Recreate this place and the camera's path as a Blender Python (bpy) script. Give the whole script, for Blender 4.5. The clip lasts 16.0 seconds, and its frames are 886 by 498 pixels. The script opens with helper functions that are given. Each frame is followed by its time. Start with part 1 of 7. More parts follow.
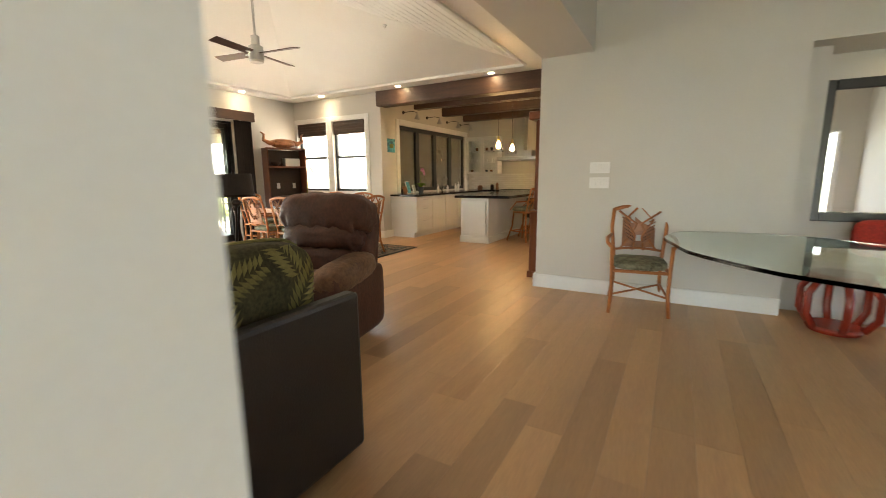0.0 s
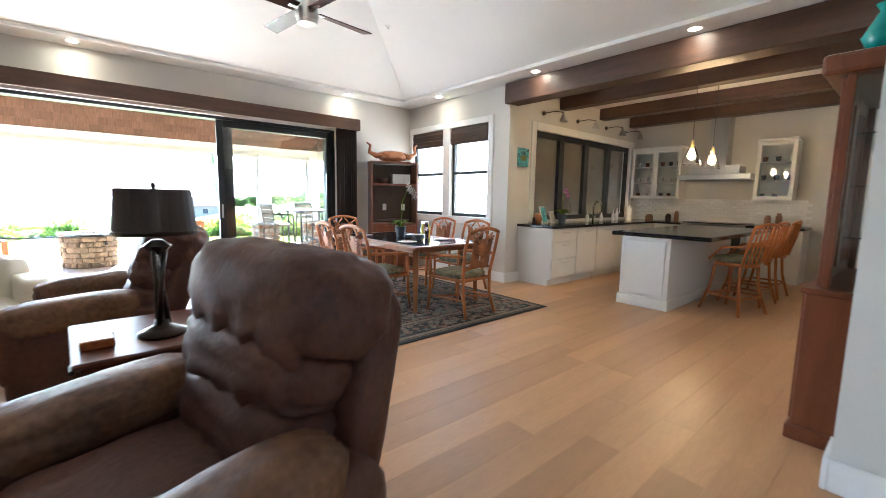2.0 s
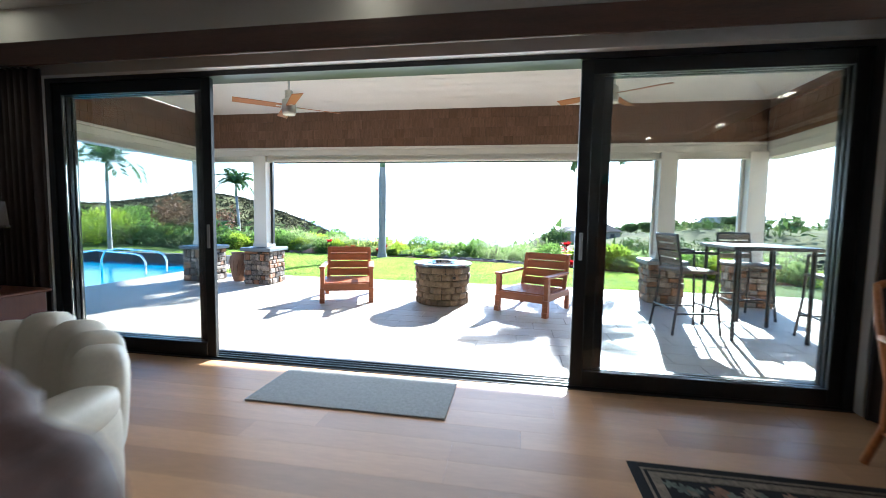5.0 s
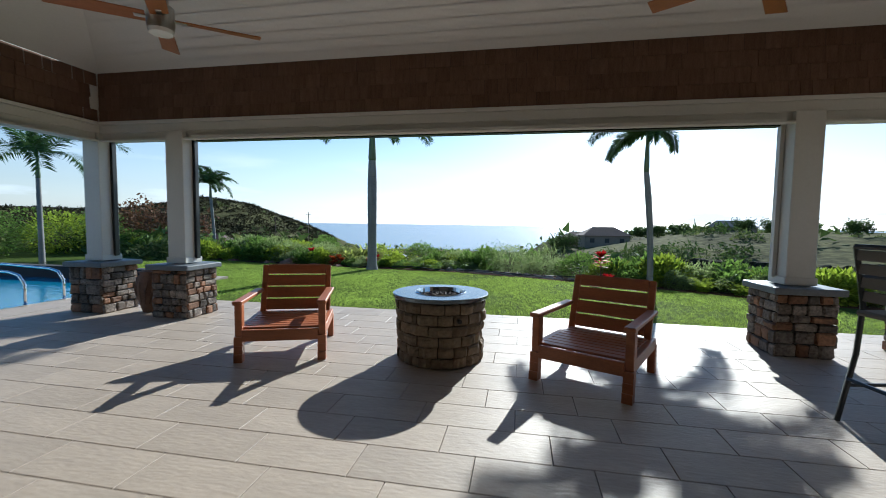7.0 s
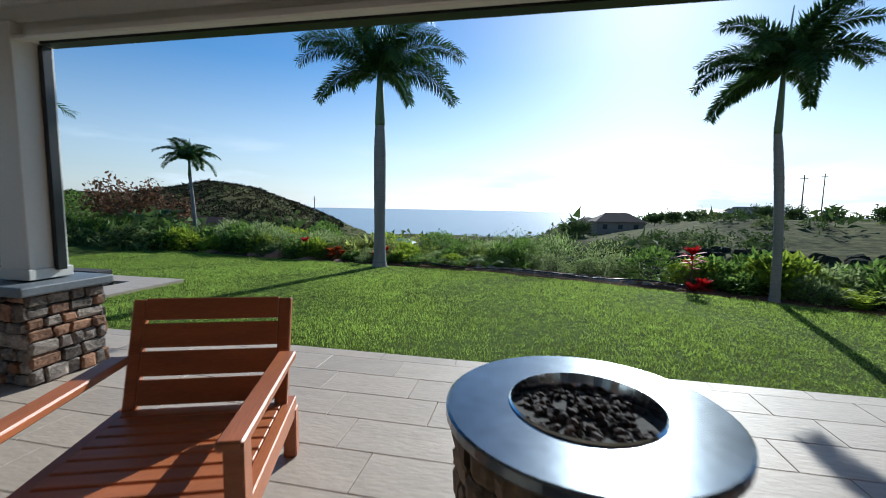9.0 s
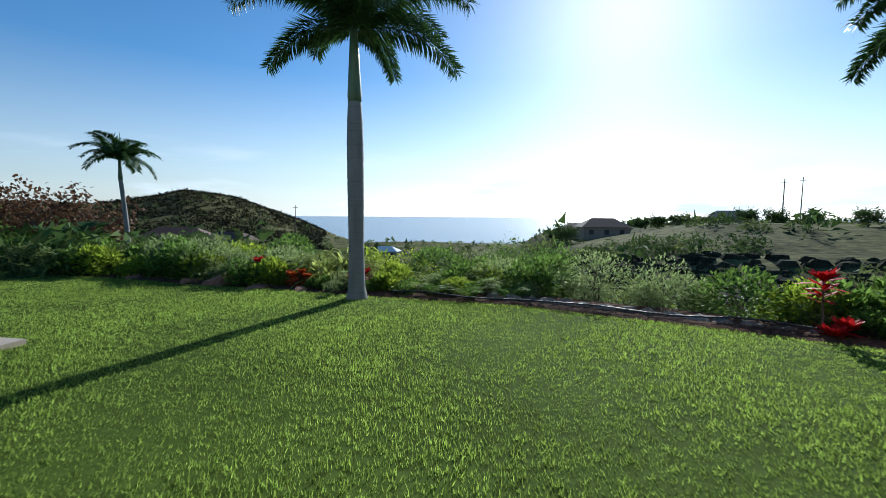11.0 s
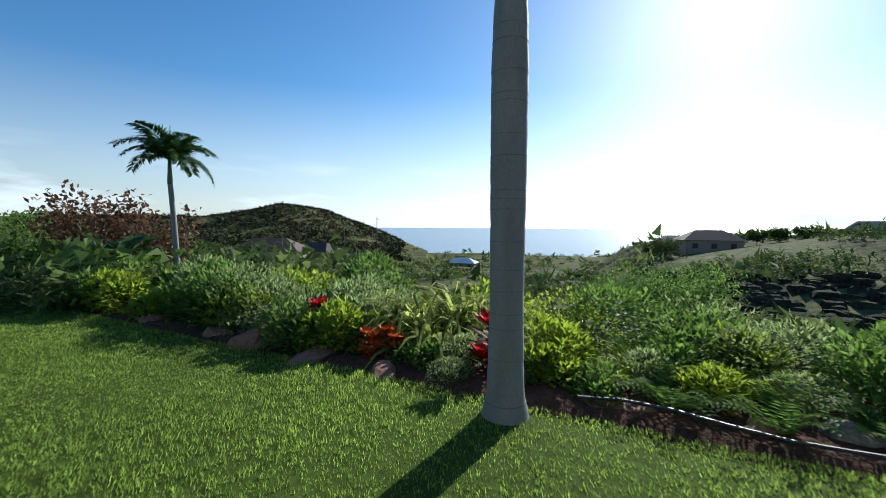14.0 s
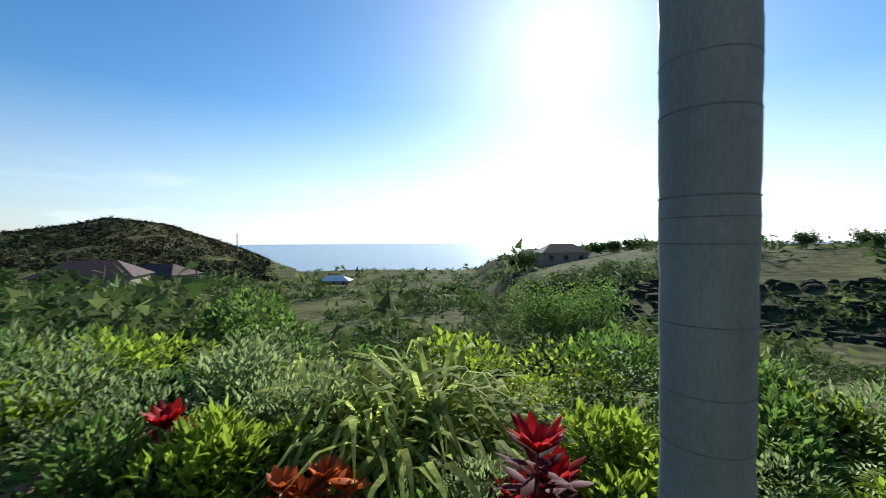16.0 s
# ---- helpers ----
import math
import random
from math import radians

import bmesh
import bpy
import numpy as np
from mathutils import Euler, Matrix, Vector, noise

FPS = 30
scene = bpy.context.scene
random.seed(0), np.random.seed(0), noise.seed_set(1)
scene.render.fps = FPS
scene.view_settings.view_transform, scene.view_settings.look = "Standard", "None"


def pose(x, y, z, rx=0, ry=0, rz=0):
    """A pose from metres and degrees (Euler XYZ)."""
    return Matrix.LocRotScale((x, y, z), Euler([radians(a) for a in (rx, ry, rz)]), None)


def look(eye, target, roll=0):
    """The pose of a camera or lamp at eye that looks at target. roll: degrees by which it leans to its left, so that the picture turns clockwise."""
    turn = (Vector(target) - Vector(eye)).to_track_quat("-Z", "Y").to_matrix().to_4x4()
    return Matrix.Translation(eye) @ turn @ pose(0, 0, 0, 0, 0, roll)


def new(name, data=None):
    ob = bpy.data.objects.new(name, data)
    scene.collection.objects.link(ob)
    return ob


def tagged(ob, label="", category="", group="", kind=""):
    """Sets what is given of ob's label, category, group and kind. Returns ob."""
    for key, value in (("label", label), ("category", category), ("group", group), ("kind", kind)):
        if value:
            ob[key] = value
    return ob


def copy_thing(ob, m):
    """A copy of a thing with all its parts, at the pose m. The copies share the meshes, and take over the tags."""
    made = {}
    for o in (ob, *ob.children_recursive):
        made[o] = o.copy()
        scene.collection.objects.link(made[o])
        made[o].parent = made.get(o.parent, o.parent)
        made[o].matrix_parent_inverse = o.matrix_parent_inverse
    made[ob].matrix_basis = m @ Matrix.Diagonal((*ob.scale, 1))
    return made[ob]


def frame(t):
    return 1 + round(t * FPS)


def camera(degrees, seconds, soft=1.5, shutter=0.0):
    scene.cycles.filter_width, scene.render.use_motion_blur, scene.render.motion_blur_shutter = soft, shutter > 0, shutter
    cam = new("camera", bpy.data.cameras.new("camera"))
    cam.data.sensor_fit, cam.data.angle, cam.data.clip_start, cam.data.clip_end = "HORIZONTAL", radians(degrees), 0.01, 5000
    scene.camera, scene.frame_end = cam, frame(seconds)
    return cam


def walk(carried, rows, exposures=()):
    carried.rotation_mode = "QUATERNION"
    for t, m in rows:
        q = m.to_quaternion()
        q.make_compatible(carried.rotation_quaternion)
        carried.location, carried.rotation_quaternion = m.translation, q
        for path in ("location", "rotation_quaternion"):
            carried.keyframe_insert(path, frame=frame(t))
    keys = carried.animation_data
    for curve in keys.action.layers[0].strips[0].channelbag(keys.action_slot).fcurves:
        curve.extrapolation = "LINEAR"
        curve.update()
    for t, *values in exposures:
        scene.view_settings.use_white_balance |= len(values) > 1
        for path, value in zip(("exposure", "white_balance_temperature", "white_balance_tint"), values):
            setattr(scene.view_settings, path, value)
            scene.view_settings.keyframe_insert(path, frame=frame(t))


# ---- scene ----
cam = camera(93.8, 16.0, soft=0.8, shutter=0.3)
PATH = [
    (0, (0.747, -0.227, 1.261), (2.464, 0.741, 0.921), -0.51),
    (0.5, (1.272, 0.032, 1.257), (2.866, 1.199, 0.945), -0.09),
    (1, (1.835, 0.312, 1.248), (3.218, 1.729, 0.970), -0.34),
    (1.5, (2.350, 0.631, 1.264), (3.615, 2.152, 0.966), -0.70),
    (2, (2.892, 0.977, 1.291), (4.187, 2.482, 1.047), 0.95),
    (2.5, (3.349, 1.409, 1.321), (4.478, 3.048, 1.121), 2.08),
    (3, (3.640, 1.929, 1.302), (4.442, 3.739, 1.019), 1.91),
    (3.5, (3.892, 2.463, 1.288), (4.227, 4.402, 0.931), 3.78),
    (4, (4.015, 3.080, 1.257), (4.108, 5.060, 0.997), 0.81),
    (4.2, (4.024, 3.375, 1.260), (3.965, 5.364, 1.058), 1.68),
    (6.3, (3.739, 6.312, 1.210), (3.304, 8.259, 1.073), 0.96),
    (6.5, (3.721, 6.489, 1.217), (3.290, 8.434, 1.046), 1.28),
    (7, (3.601, 7.040, 1.206), (3.238, 9.003, 1.077), 0.75),
    (7.5, (3.455, 7.612, 1.179), (3.136, 9.577, 0.995), 1.22),
    (8, (3.181, 8.189, 1.167), (2.806, 10.144, 0.975), 1.08),
    (8.5, (2.941, 8.796, 1.177), (2.572, 10.755, 1.019), 0.09),
    (9, (2.701, 9.430, 1.180), (2.309, 11.381, 0.979), 0.99),
    (11.3, (1.847, 12.123, 1.184), (1.537, 14.092, 1.020), 0.11),
    (11.5, (1.772, 12.341, 1.182), (1.453, 14.305, 0.978), -0.44),
    (12, (1.547, 12.907, 1.160), (1.161, 14.859, 0.958), 0.67),
    (12.5, (1.244, 13.479, 1.157), (0.790, 15.416, 0.956), 1.05),
    (13, (0.886, 14.019, 1.177), (0.199, 15.890, 1.012), -0.18),
    (13.5, (0.513, 14.528, 1.194), (-0.188, 16.397, 1.064), 0.58),
    (14, (0.169, 15.021, 1.202), (-0.504, 16.900, 1.088), 0.33),
    (14.5, (-0.206, 15.461, 1.264), (-0.829, 17.361, 1.214), 2.08),
    (15, (-0.550, 15.870, 1.311), (-1.048, 17.806, 1.305), -0.10),
    (15.5, (-0.817, 16.268, 1.337), (-1.138, 18.242, 1.312), 0.85),
    (16, (-1.058, 16.649, 1.322), (-1.137, 18.647, 1.283), -0.34),
]
EXPOSURES = [(0.0, 5.1, 7500, 6), (1.0, 5.55, 5900, 6), (2.5, 4.95, 5350, 6), (3.0, 4.7, 5200, 6), (4.2, 4.0, 5150, 4), (6.3, 1.1, 5500, 4), (7.0, 0.7, 5500, 4), (8.5, 0.42, 5500, 4), (12.0, 0.55, 5650, 3), (16.0, 0.66, 5800, 3)]
walk(cam, [(t, look(eye, target, roll)) for t, eye, target, roll in PATH], EXPOSURES)

# ---- world and sun ----
SUN_EL, SUN_AZ = 27.0, 14.0      # degrees above the horizon; east of +y
world = bpy.data.worlds.new("sky")
scene.world = world
world.use_nodes = True
wn, wl = world.node_tree.nodes, world.node_tree.links
sky = wn.new("ShaderNodeTexSky")
sky.sky_type, sky.sun_disc = "NISHITA", False
sky.sun_elevation, sky.sun_rotation = radians(SUN_EL), radians(SUN_AZ)
sky.air_density, sky.dust_density, sky.ozone_density = 1.0, 0.38, 2.8
back = wn["Background"]
back.inputs["Strength"].default_value = 0.075
# thin clouds low over the sea
co = wn.new("ShaderNodeTexCoord")
mp = wn.new("ShaderNodeMapping")
mp.inputs["Scale"].default_value = (1.0, 1.0, 5.0)
ns = wn.new("ShaderNodeTexNoise")
ns.inputs["Scale"].default_value, ns.inputs["Detail"].default_value = 3.6, 9.0
rp = wn.new("ShaderNodeValToRGB")
rp.color_ramp.elements[0].position, rp.color_ramp.elements[1].position = 0.52, 0.66
sep = wn.new("ShaderNodeSeparateXYZ")
low = wn.new("ShaderNodeMapRange")
low.inputs["From Min"].default_value, low.inputs["From Max"].default_value = 0.16, 0.03
mul = wn.new("ShaderNodeMath"); mul.operation = "MULTIPLY"
mix = wn.new("ShaderNodeMix"); mix.data_type = "RGBA"
mix.inputs["B"].default_value = (9.0, 9.4, 10.0, 1)
wl.new(co.outputs["Generated"], mp.inputs["Vector"]); wl.new(mp.outputs["Vector"], ns.inputs["Vector"])
wl.new(ns.outputs["Fac"], rp.inputs["Fac"]); wl.new(co.outputs["Generated"], sep.inputs["Vector"])
wl.new(sep.outputs["Z"], low.inputs["Value"]); wl.new(rp.outputs["Color"], mul.inputs[0])
wl.new(low.outputs["Result"], mul.inputs[1]); wl.new(mul.outputs["Value"], mix.inputs["Factor"])
hs = wn.new("ShaderNodeHueSaturation"); hs.inputs["Value"].default_value = 1.12
hz = wn.new("ShaderNodeMapRange")
hz.inputs["From Min"].default_value, hz.inputs["From Max"].default_value, hz.inputs["To Min"].default_value, hz.inputs["To Max"].default_value = 0.01, 0.30, 0.35, 1.22
wl.new(sep.outputs["Z"], hz.inputs["Value"]); wl.new(hz.outputs["Result"], hs.inputs["Saturation"])
wl.new(sky.outputs["Color"], hs.inputs["Color"]); wl.new(hs.outputs["Color"], mix.inputs["A"]); wl.new(mix.outputs["Result"], back.inputs["Color"])

sun = new("sun", bpy.data.lights.new("sun", "SUN"))
sun.data.energy, sun.data.angle, sun.data.color = 5.0, radians(0.55), (1.0, 0.93, 0.82)
sd = Vector((math.sin(radians(SUN_AZ)) * math.cos(radians(SUN_EL)), math.cos(radians(SUN_AZ)) * math.cos(radians(SUN_EL)), math.sin(radians(SUN_EL))))
sun.matrix_world = look((0, 0, 40), Vector((0, 0, 40)) - sd)


# ---- materials ----
def rgb(c, k=1.0):
    return (min(c[0] * k, 1), min(c[1] * k, 1), min(c[2] * k, 1), 1)


def mat(name, c, rough=0.6, metal=0.0, big=1.5, fine=40.0, vary=0.18, bump=0.15, stretch=(1, 1, 1), spec=0.5, piece=0.0, depth=0.004, c2=None, mixpos=(0.35, 0.7), sheen=0.0, transl=0.0):
    """Paint, wood, stone or leaf: two scales of noise over a base colour, relief and a change from piece to piece."""
    m = bpy.data.materials.new(name)
    m.use_nodes = True
    n, l = m.node_tree.nodes, m.node_tree.links
    b = n["Principled BSDF"]
    tc = n.new("ShaderNodeTexCoord")
    mpg = n.new("ShaderNodeMapping"); mpg.inputs["Scale"].default_value = stretch
    l.new(tc.outputs["Object"], mpg.inputs["Vector"])
    oi = n.new("ShaderNodeObjectInfo")
    off = n.new("ShaderNodeVectorMath"); off.operation = "SCALE"
    off.inputs[0].default_value = (17.0, 31.0, 23.0)
    l.new(oi.outputs["Random"], off.inputs["Scale"])
    add = n.new("ShaderNodeVectorMath")
    l.new(mpg.outputs["Vector"], add.inputs[0]); l.new(off.outputs["Vector"], add.inputs[1])
    n1 = n.new("ShaderNodeTexNoise"); n1.inputs["Scale"].default_value = big; n1.inputs["Detail"].default_value = 4
    n2 = n.new("ShaderNodeTexNoise"); n2.inputs["Scale"].default_value = fine; n2.inputs["Detail"].default_value = 5
    l.new(add.outputs["Vector"], n1.inputs["Vector"]); l.new(add.outputs["Vector"], n2.inputs["Vector"])
    r = n.new("ShaderNodeValToRGB")
    r.color_ramp.elements[0].position, r.color_ramp.elements[1].position = mixpos
    r.color_ramp.elements[0].color = rgb(c, 1 - vary)
    r.color_ramp.elements[1].color = rgb(c2 or c, 1 + vary)
    av = n.new("ShaderNodeMix"); av.inputs["Factor"].default_value = 0.5
    l.new(n1.outputs["Fac"], av.inputs["A"]); l.new(n2.outputs["Fac"], av.inputs["B"])
    l.new(av.outputs["Result"], r.inputs["Fac"])
    out = r.outputs["Color"]
    if piece:
        hs = n.new("ShaderNodeHueSaturation")
        geo = n.new("ShaderNodeNewGeometry")
        sm = n.new("ShaderNodeMath"); sm.operation = "ADD"
        fr = n.new("ShaderNodeMath"); fr.operation = "FRACT"
        mr = n.new("ShaderNodeMapRange"); mr.inputs["To Min"].default_value, mr.inputs["To Max"].default_value = 1 - piece, 1 + piece
        l.new(oi.outputs["Random"], sm.inputs[0]); l.new(geo.outputs["Random Per Island"], sm.inputs[1])
        l.new(sm.outputs["Value"], fr.inputs[0]); l.new(fr.outputs["Value"], mr.inputs["Value"])
        l.new(mr.outputs["Result"], hs.inputs["Value"]); l.new(out, hs.inputs["Color"])
        out = hs.outputs["Color"]
    l.new(out, b.inputs["Base Color"])
    b.inputs["Roughness"].default_value, b.inputs["Metallic"].default_value = rough, metal
    b.inputs["Specular IOR Level"].default_value = spec
    if sheen:
        b.inputs["Sheen Weight"].default_value = sheen
    if bump:
        bp = n.new("ShaderNodeBump"); bp.inputs["Strength"].default_value, bp.inputs["Distance"].default_value = bump, depth
        l.new(n2.outputs["Fac"], bp.inputs["Height"]); l.new(bp.outputs["Normal"], b.inputs["Normal"])
    if transl:
        tr = n.new("ShaderNodeBsdfTranslucent"); l.new(out, tr.inputs["Color"])
        ms = n.new("ShaderNodeMixShader"); ms.inputs["Fac"].default_value = transl
        l.new(b.outputs["BSDF"], ms.inputs[1]); l.new(tr.outputs["BSDF"], ms.inputs[2])
        l.new(ms.outputs["Shader"], n["Material Output"].inputs["Surface"])
    return m


def glass(name, c=(1, 1, 1), rough=0.0, ior=1.45):
    m = bpy.data.materials.new(name); m.use_nodes = True
    b = m.node_tree.nodes["Principled BSDF"]
    b.inputs["Base Color"].default_value = (*c, 1)
    b.inputs["Transmission Weight"].default_value, b.inputs["Roughness"].default_value, b.inputs["IOR"].default_value = 1.0, rough, ior
    return m


def glow(name, c, power):
    m = bpy.data.materials.new(name); m.use_nodes = True
    b = m.node_tree.nodes["Principled BSDF"]
    b.inputs["Emission Color"].default_value = (*c, 1); b.inputs["Emission Strength"].default_value = power
    return m


WALL = mat("wall_paint", (0.60, 0.575, 0.53), 0.75, vary=0.03, bump=0.12, fine=90, depth=0.002)
TRIM = mat("white_trim", (0.80, 0.79, 0.77), 0.4, vary=0.03, bump=0.03)
CEIL = mat("white_boards", (0.80, 0.79, 0.76), 0.45, vary=0.03, bump=0.05)
LCEIL = mat("cream_boards", (0.72, 0.70, 0.66), 0.55, vary=0.04, bump=0.05)
FLOOR = mat("oak_floor", (0.50, 0.288, 0.148), 0.37, big=1.2, fine=22, vary=0.13, bump=0.06, stretch=(0.5, 7, 7), piece=0.15, depth=0.002)
DARKWOOD = mat("dark_stained_wood", (0.055, 0.027, 0.016), 0.5, big=2, fine=30, vary=0.35, bump=0.3, stretch=(1, 1, 1), piece=0.1)
DARKWOODX = mat("dark_stained_beam", (0.075, 0.036, 0.021), 0.45, big=2, fine=26, vary=0.35, bump=0.3, stretch=(0.6, 8, 8))
DARKWOODY = mat("dark_kitchen_beam", (0.075, 0.036, 0.021), 0.45, big=2, fine=26, vary=0.35, bump=0.3, stretch=(8, 0.6, 8))
REDWOOD = mat("cherry_wood", (0.15, 0.045, 0.018), 0.3, big=2, fine=24, vary=0.25, bump=0.08, stretch=(9, 9, 0.9))
TABLEWOOD = mat("honey_wood", (0.30, 0.115, 0.04), 0.28, big=2, fine=24, vary=0.2, bump=0.08, stretch=(8, 1, 8))
DARKCHERRY = mat("dark_cherry_wood", (0.11, 0.03, 0.013), 0.4, big=2, fine=24, vary=0.25, bump=0.08, stretch=(9, 9, 0.9))
RATTAN = mat("rattan", (0.40, 0.13, 0.030), 0.42, big=6, fine=60, vary=0.3, bump=0.15)
RATTAN2 = mat("woven_rattan_splat", (0.33, 0.13, 0.05), 0.45, big=9, fine=90, vary=0.45, bump=0.4)
TEAK = mat("red_teak", (0.36, 0.115, 0.042), 0.42, big=2.0, fine=26, vary=0.24, bump=0.15, stretch=(1.2, 9, 9), piece=0.1)
TEAKY = mat("red_teak_rail", (0.36, 0.115, 0.042), 0.42, big=2.0, fine=26, vary=0.24, bump=0.15, stretch=(9, 1.2, 9), piece=0.1)
LEATHER = mat("brown_suede_leather", (0.085, 0.030, 0.017), 0.6, big=5, fine=45, vary=0.35, bump=0.4, depth=0.008)
LEATHER2 = mat("worn_tan_leather", (0.13, 0.055, 0.027), 0.55, big=4, fine=40, vary=0.3, bump=0.4, depth=0.008, c2=(0.20, 0.10, 0.048))
BLACKLEATHER = mat("black_brown_leather", (0.022, 0.016, 0.013), 0.42, big=3, fine=120, vary=0.2, bump=0.3)
CREAM = mat("cream_leather", (0.66, 0.60, 0.49), 0.45, big=4, fine=60, vary=0.06, bump=0.2)
BLACK = mat("black_aluminium", (0.012, 0.014, 0.015), 0.35, vary=0.15, bump=0.03)
GRANITE = mat("dark_granite", (0.012, 0.013, 0.015), 0.12, big=20, fine=160, vary=0.7, bump=0.0)
CABWHITE = mat("white_cabinet_paint", (0.72, 0.71, 0.68), 0.35, vary=0.03, bump=0.02)
STEEL = mat("brushed_steel", (0.55, 0.55, 0.54), 0.3, 1.0, vary=0.08, bump=0.05, stretch=(1, 30, 1))
CHROME = mat("chrome", (0.75, 0.75, 0.75), 0.12, 1.0, vary=0.03, bump=0.0)
TILEW = mat("white_backsplash", (0.74, 0.73, 0.70), 0.2, vary=0.05, bump=0.02, piece=0.05)
GLASS = glass("window_glass", (0.96, 0.98, 0.97))
TGLASS = glass("green_table_glass", (0.72, 0.9, 0.84))
BULB = glow("lit_bulb", (1.0, 0.62, 0.28), 6)
SPOT = glow("lit_downlight", (1.0, 0.86, 0.62), 5)
BRONZE = mat("dark_bronze", (0.035, 0.024, 0.018), 0.35, 0.7, vary=0.3, bump=0.3)
SHADE = mat("brown_lampshade", (0.05, 0.035, 0.028), 0.7, vary=0.3, bump=0.4, stretch=(6, 6, 1))
CURTAIN = mat("dark_curtain", (0.035, 0.024, 0.02), 0.85, vary=0.25, bump=0.3, stretch=(8, 8, 1))
OLIVE = mat("olive_print_cushion", (0.13, 0.12, 0.065), 0.9, big=14, fine=50, vary=0.45, bump=0.3, c2=(0.22, 0.21, 0.14))
LEAFPRINT = mat("green_leaf_print", (0.045, 0.036, 0.018), 0.85, big=5, fine=70, vary=0.25, bump=0.25, c2=(0.11, 0.10, 0.045))
LEAFGOLD = mat("pale_fern_motif", (0.27, 0.235, 0.085), 0.85, big=9, fine=70, vary=0.25, bump=0.2)
RED = mat("red_fabric", (0.42, 0.03, 0.022), 0.8, big=30, fine=60, vary=0.3, bump=0.2)
REDLAC = mat("red_lacquer", (0.28, 0.03, 0.015), 0.25, vary=0.2, bump=0.04)
PALECUSH = mat("pale_seat_fabric", (0.50, 0.46, 0.38), 0.9, big=9, fine=60, vary=0.2, bump=0.2)
MIRROR = mat("mirror_silver", (0.9, 0.9, 0.9), 0.02, 1.0, vary=0.0, bump=0)
BRASS = mat("brass", (0.75, 0.58, 0.22), 0.3, 1.0, vary=0.1, bump=0.05)
CARVED = mat("carved_root_wood", (0.33, 0.12, 0.045), 0.4, big=6, fine=40, vary=0.35, bump=0.3)
BLUEPIC = mat("sea_painting", (0.02, 0.16, 0.30), 0.5, big=9, fine=30, vary=0.6, bump=0.1, c2=(0.1, 0.45, 0.5))
WHITE = mat("white_ceramic", (0.82, 0.81, 0.79), 0.25, vary=0.03, bump=0.0)
PETAL = mat("white_petal", (0.85, 0.84, 0.82), 0.6, vary=0.05, bump=0.05, transl=0.3)
PINK = mat("pink_petal", (0.62, 0.28, 0.5), 0.6, vary=0.15, bump=0.05, transl=0.3)
POTBLUE = mat("slate_blue_pot", (0.06, 0.08, 0.10), 0.4, vary=0.2, bump=0.05)
YELLOW = mat("yellow_plastic", (0.75, 0.6, 0.04), 0.4, vary=0.05, bump=0.0)
RUGDARK = mat("rug_black_pile", (0.012, 0.011, 0.010), 0.95, vary=0.3, bump=0.4, fine=200)
RUGTAN = mat("rug_tan_pile", (0.22, 0.17, 0.12), 0.95, big=34, fine=160, vary=0.55, bump=0.4)
RUGFLOW = mat("rug_rust_motif", (0.20, 0.10, 0.06), 0.95, big=30, fine=160, vary=0.4, bump=0.4, piece=0.35)
RUGSAGE = mat("rug_sage_motif", (0.12, 0.13, 0.10), 0.95, big=30, fine=160, vary=0.4, bump=0.4, piece=0.35)
MATG = mat("grey_woven_mat", (0.30, 0.30, 0.29), 0.95, big=40, fine=150, vary=0.2, bump=0.4)
# terrace and garden
PAVER = mat("grey_porcelain_paver", (0.39, 0.32, 0.255), 0.55, big=2.5, fine=16, vary=0.12, bump=0.5, stretch=(1, 3.5, 1), piece=0.08, depth=0.006)
GROUT = mat("grout", (0.17, 0.16, 0.15), 0.9, vary=0.15, bump=0.3)
SHINGLE = mat("brown_shingle", (0.155, 0.092, 0.062), 0.8, big=5, fine=40, vary=0.25, bump=0.5, stretch=(6, 6, 1), piece=0.14, spec=0.15)
POST = mat("cream_post_paint", (0.62, 0.60, 0.55), 0.5, vary=0.04, bump=0.05)
STONE = mat("lava_stone", (0.13, 0.11, 0.095), 0.8, big=7, fine=40, vary=0.45, bump=0.8, piece=0.5, depth=0.01, c2=(0.24, 0.20, 0.165), spec=0.2)
STONER = mat("rust_lava_stone", (0.23, 0.115, 0.06), 0.8, big=7, fine=40, vary=0.5, bump=0.8, piece=0.35, depth=0.01)
MORTAR = mat("dark_mortar", (0.035, 0.032, 0.03), 0.9, vary=0.2, bump=0.4)
BLUESTONE = mat("bluestone_cap", (0.13, 0.145, 0.16), 0.5, big=6, fine=50, vary=0.2, bump=0.3)
FPBLOCK = mat("tan_firepit_block", (0.20, 0.145, 0.09), 0.85, big=8, fine=36, vary=0.3, bump=0.8, piece=0.25, depth=0.012)
FPTOP = mat("steel_firepit_top", (0.15, 0.18, 0.21), 0.2, 0.85, big=4, fine=20, vary=0.25, bump=0.05)
LAVA = mat("lava_rock", (0.022, 0.010, 0.007), 0.85, big=30, fine=120, vary=0.5, bump=0.6, piece=0.6)
FANBLADE = mat("orange_fan_blade", (0.33, 0.115, 0.03), 0.4, big=2, fine=26, vary=0.2, bump=0.05, stretch=(1, 8, 8))
FANDARK = mat("mahogany_fan_blade", (0.07, 0.022, 0.012), 0.35, vary=0.25, bump=0.05, stretch=(1, 8, 8))
TERRA = mat("terracotta", (0.26, 0.135, 0.08), 0.75, vary=0.25, bump=0.3)
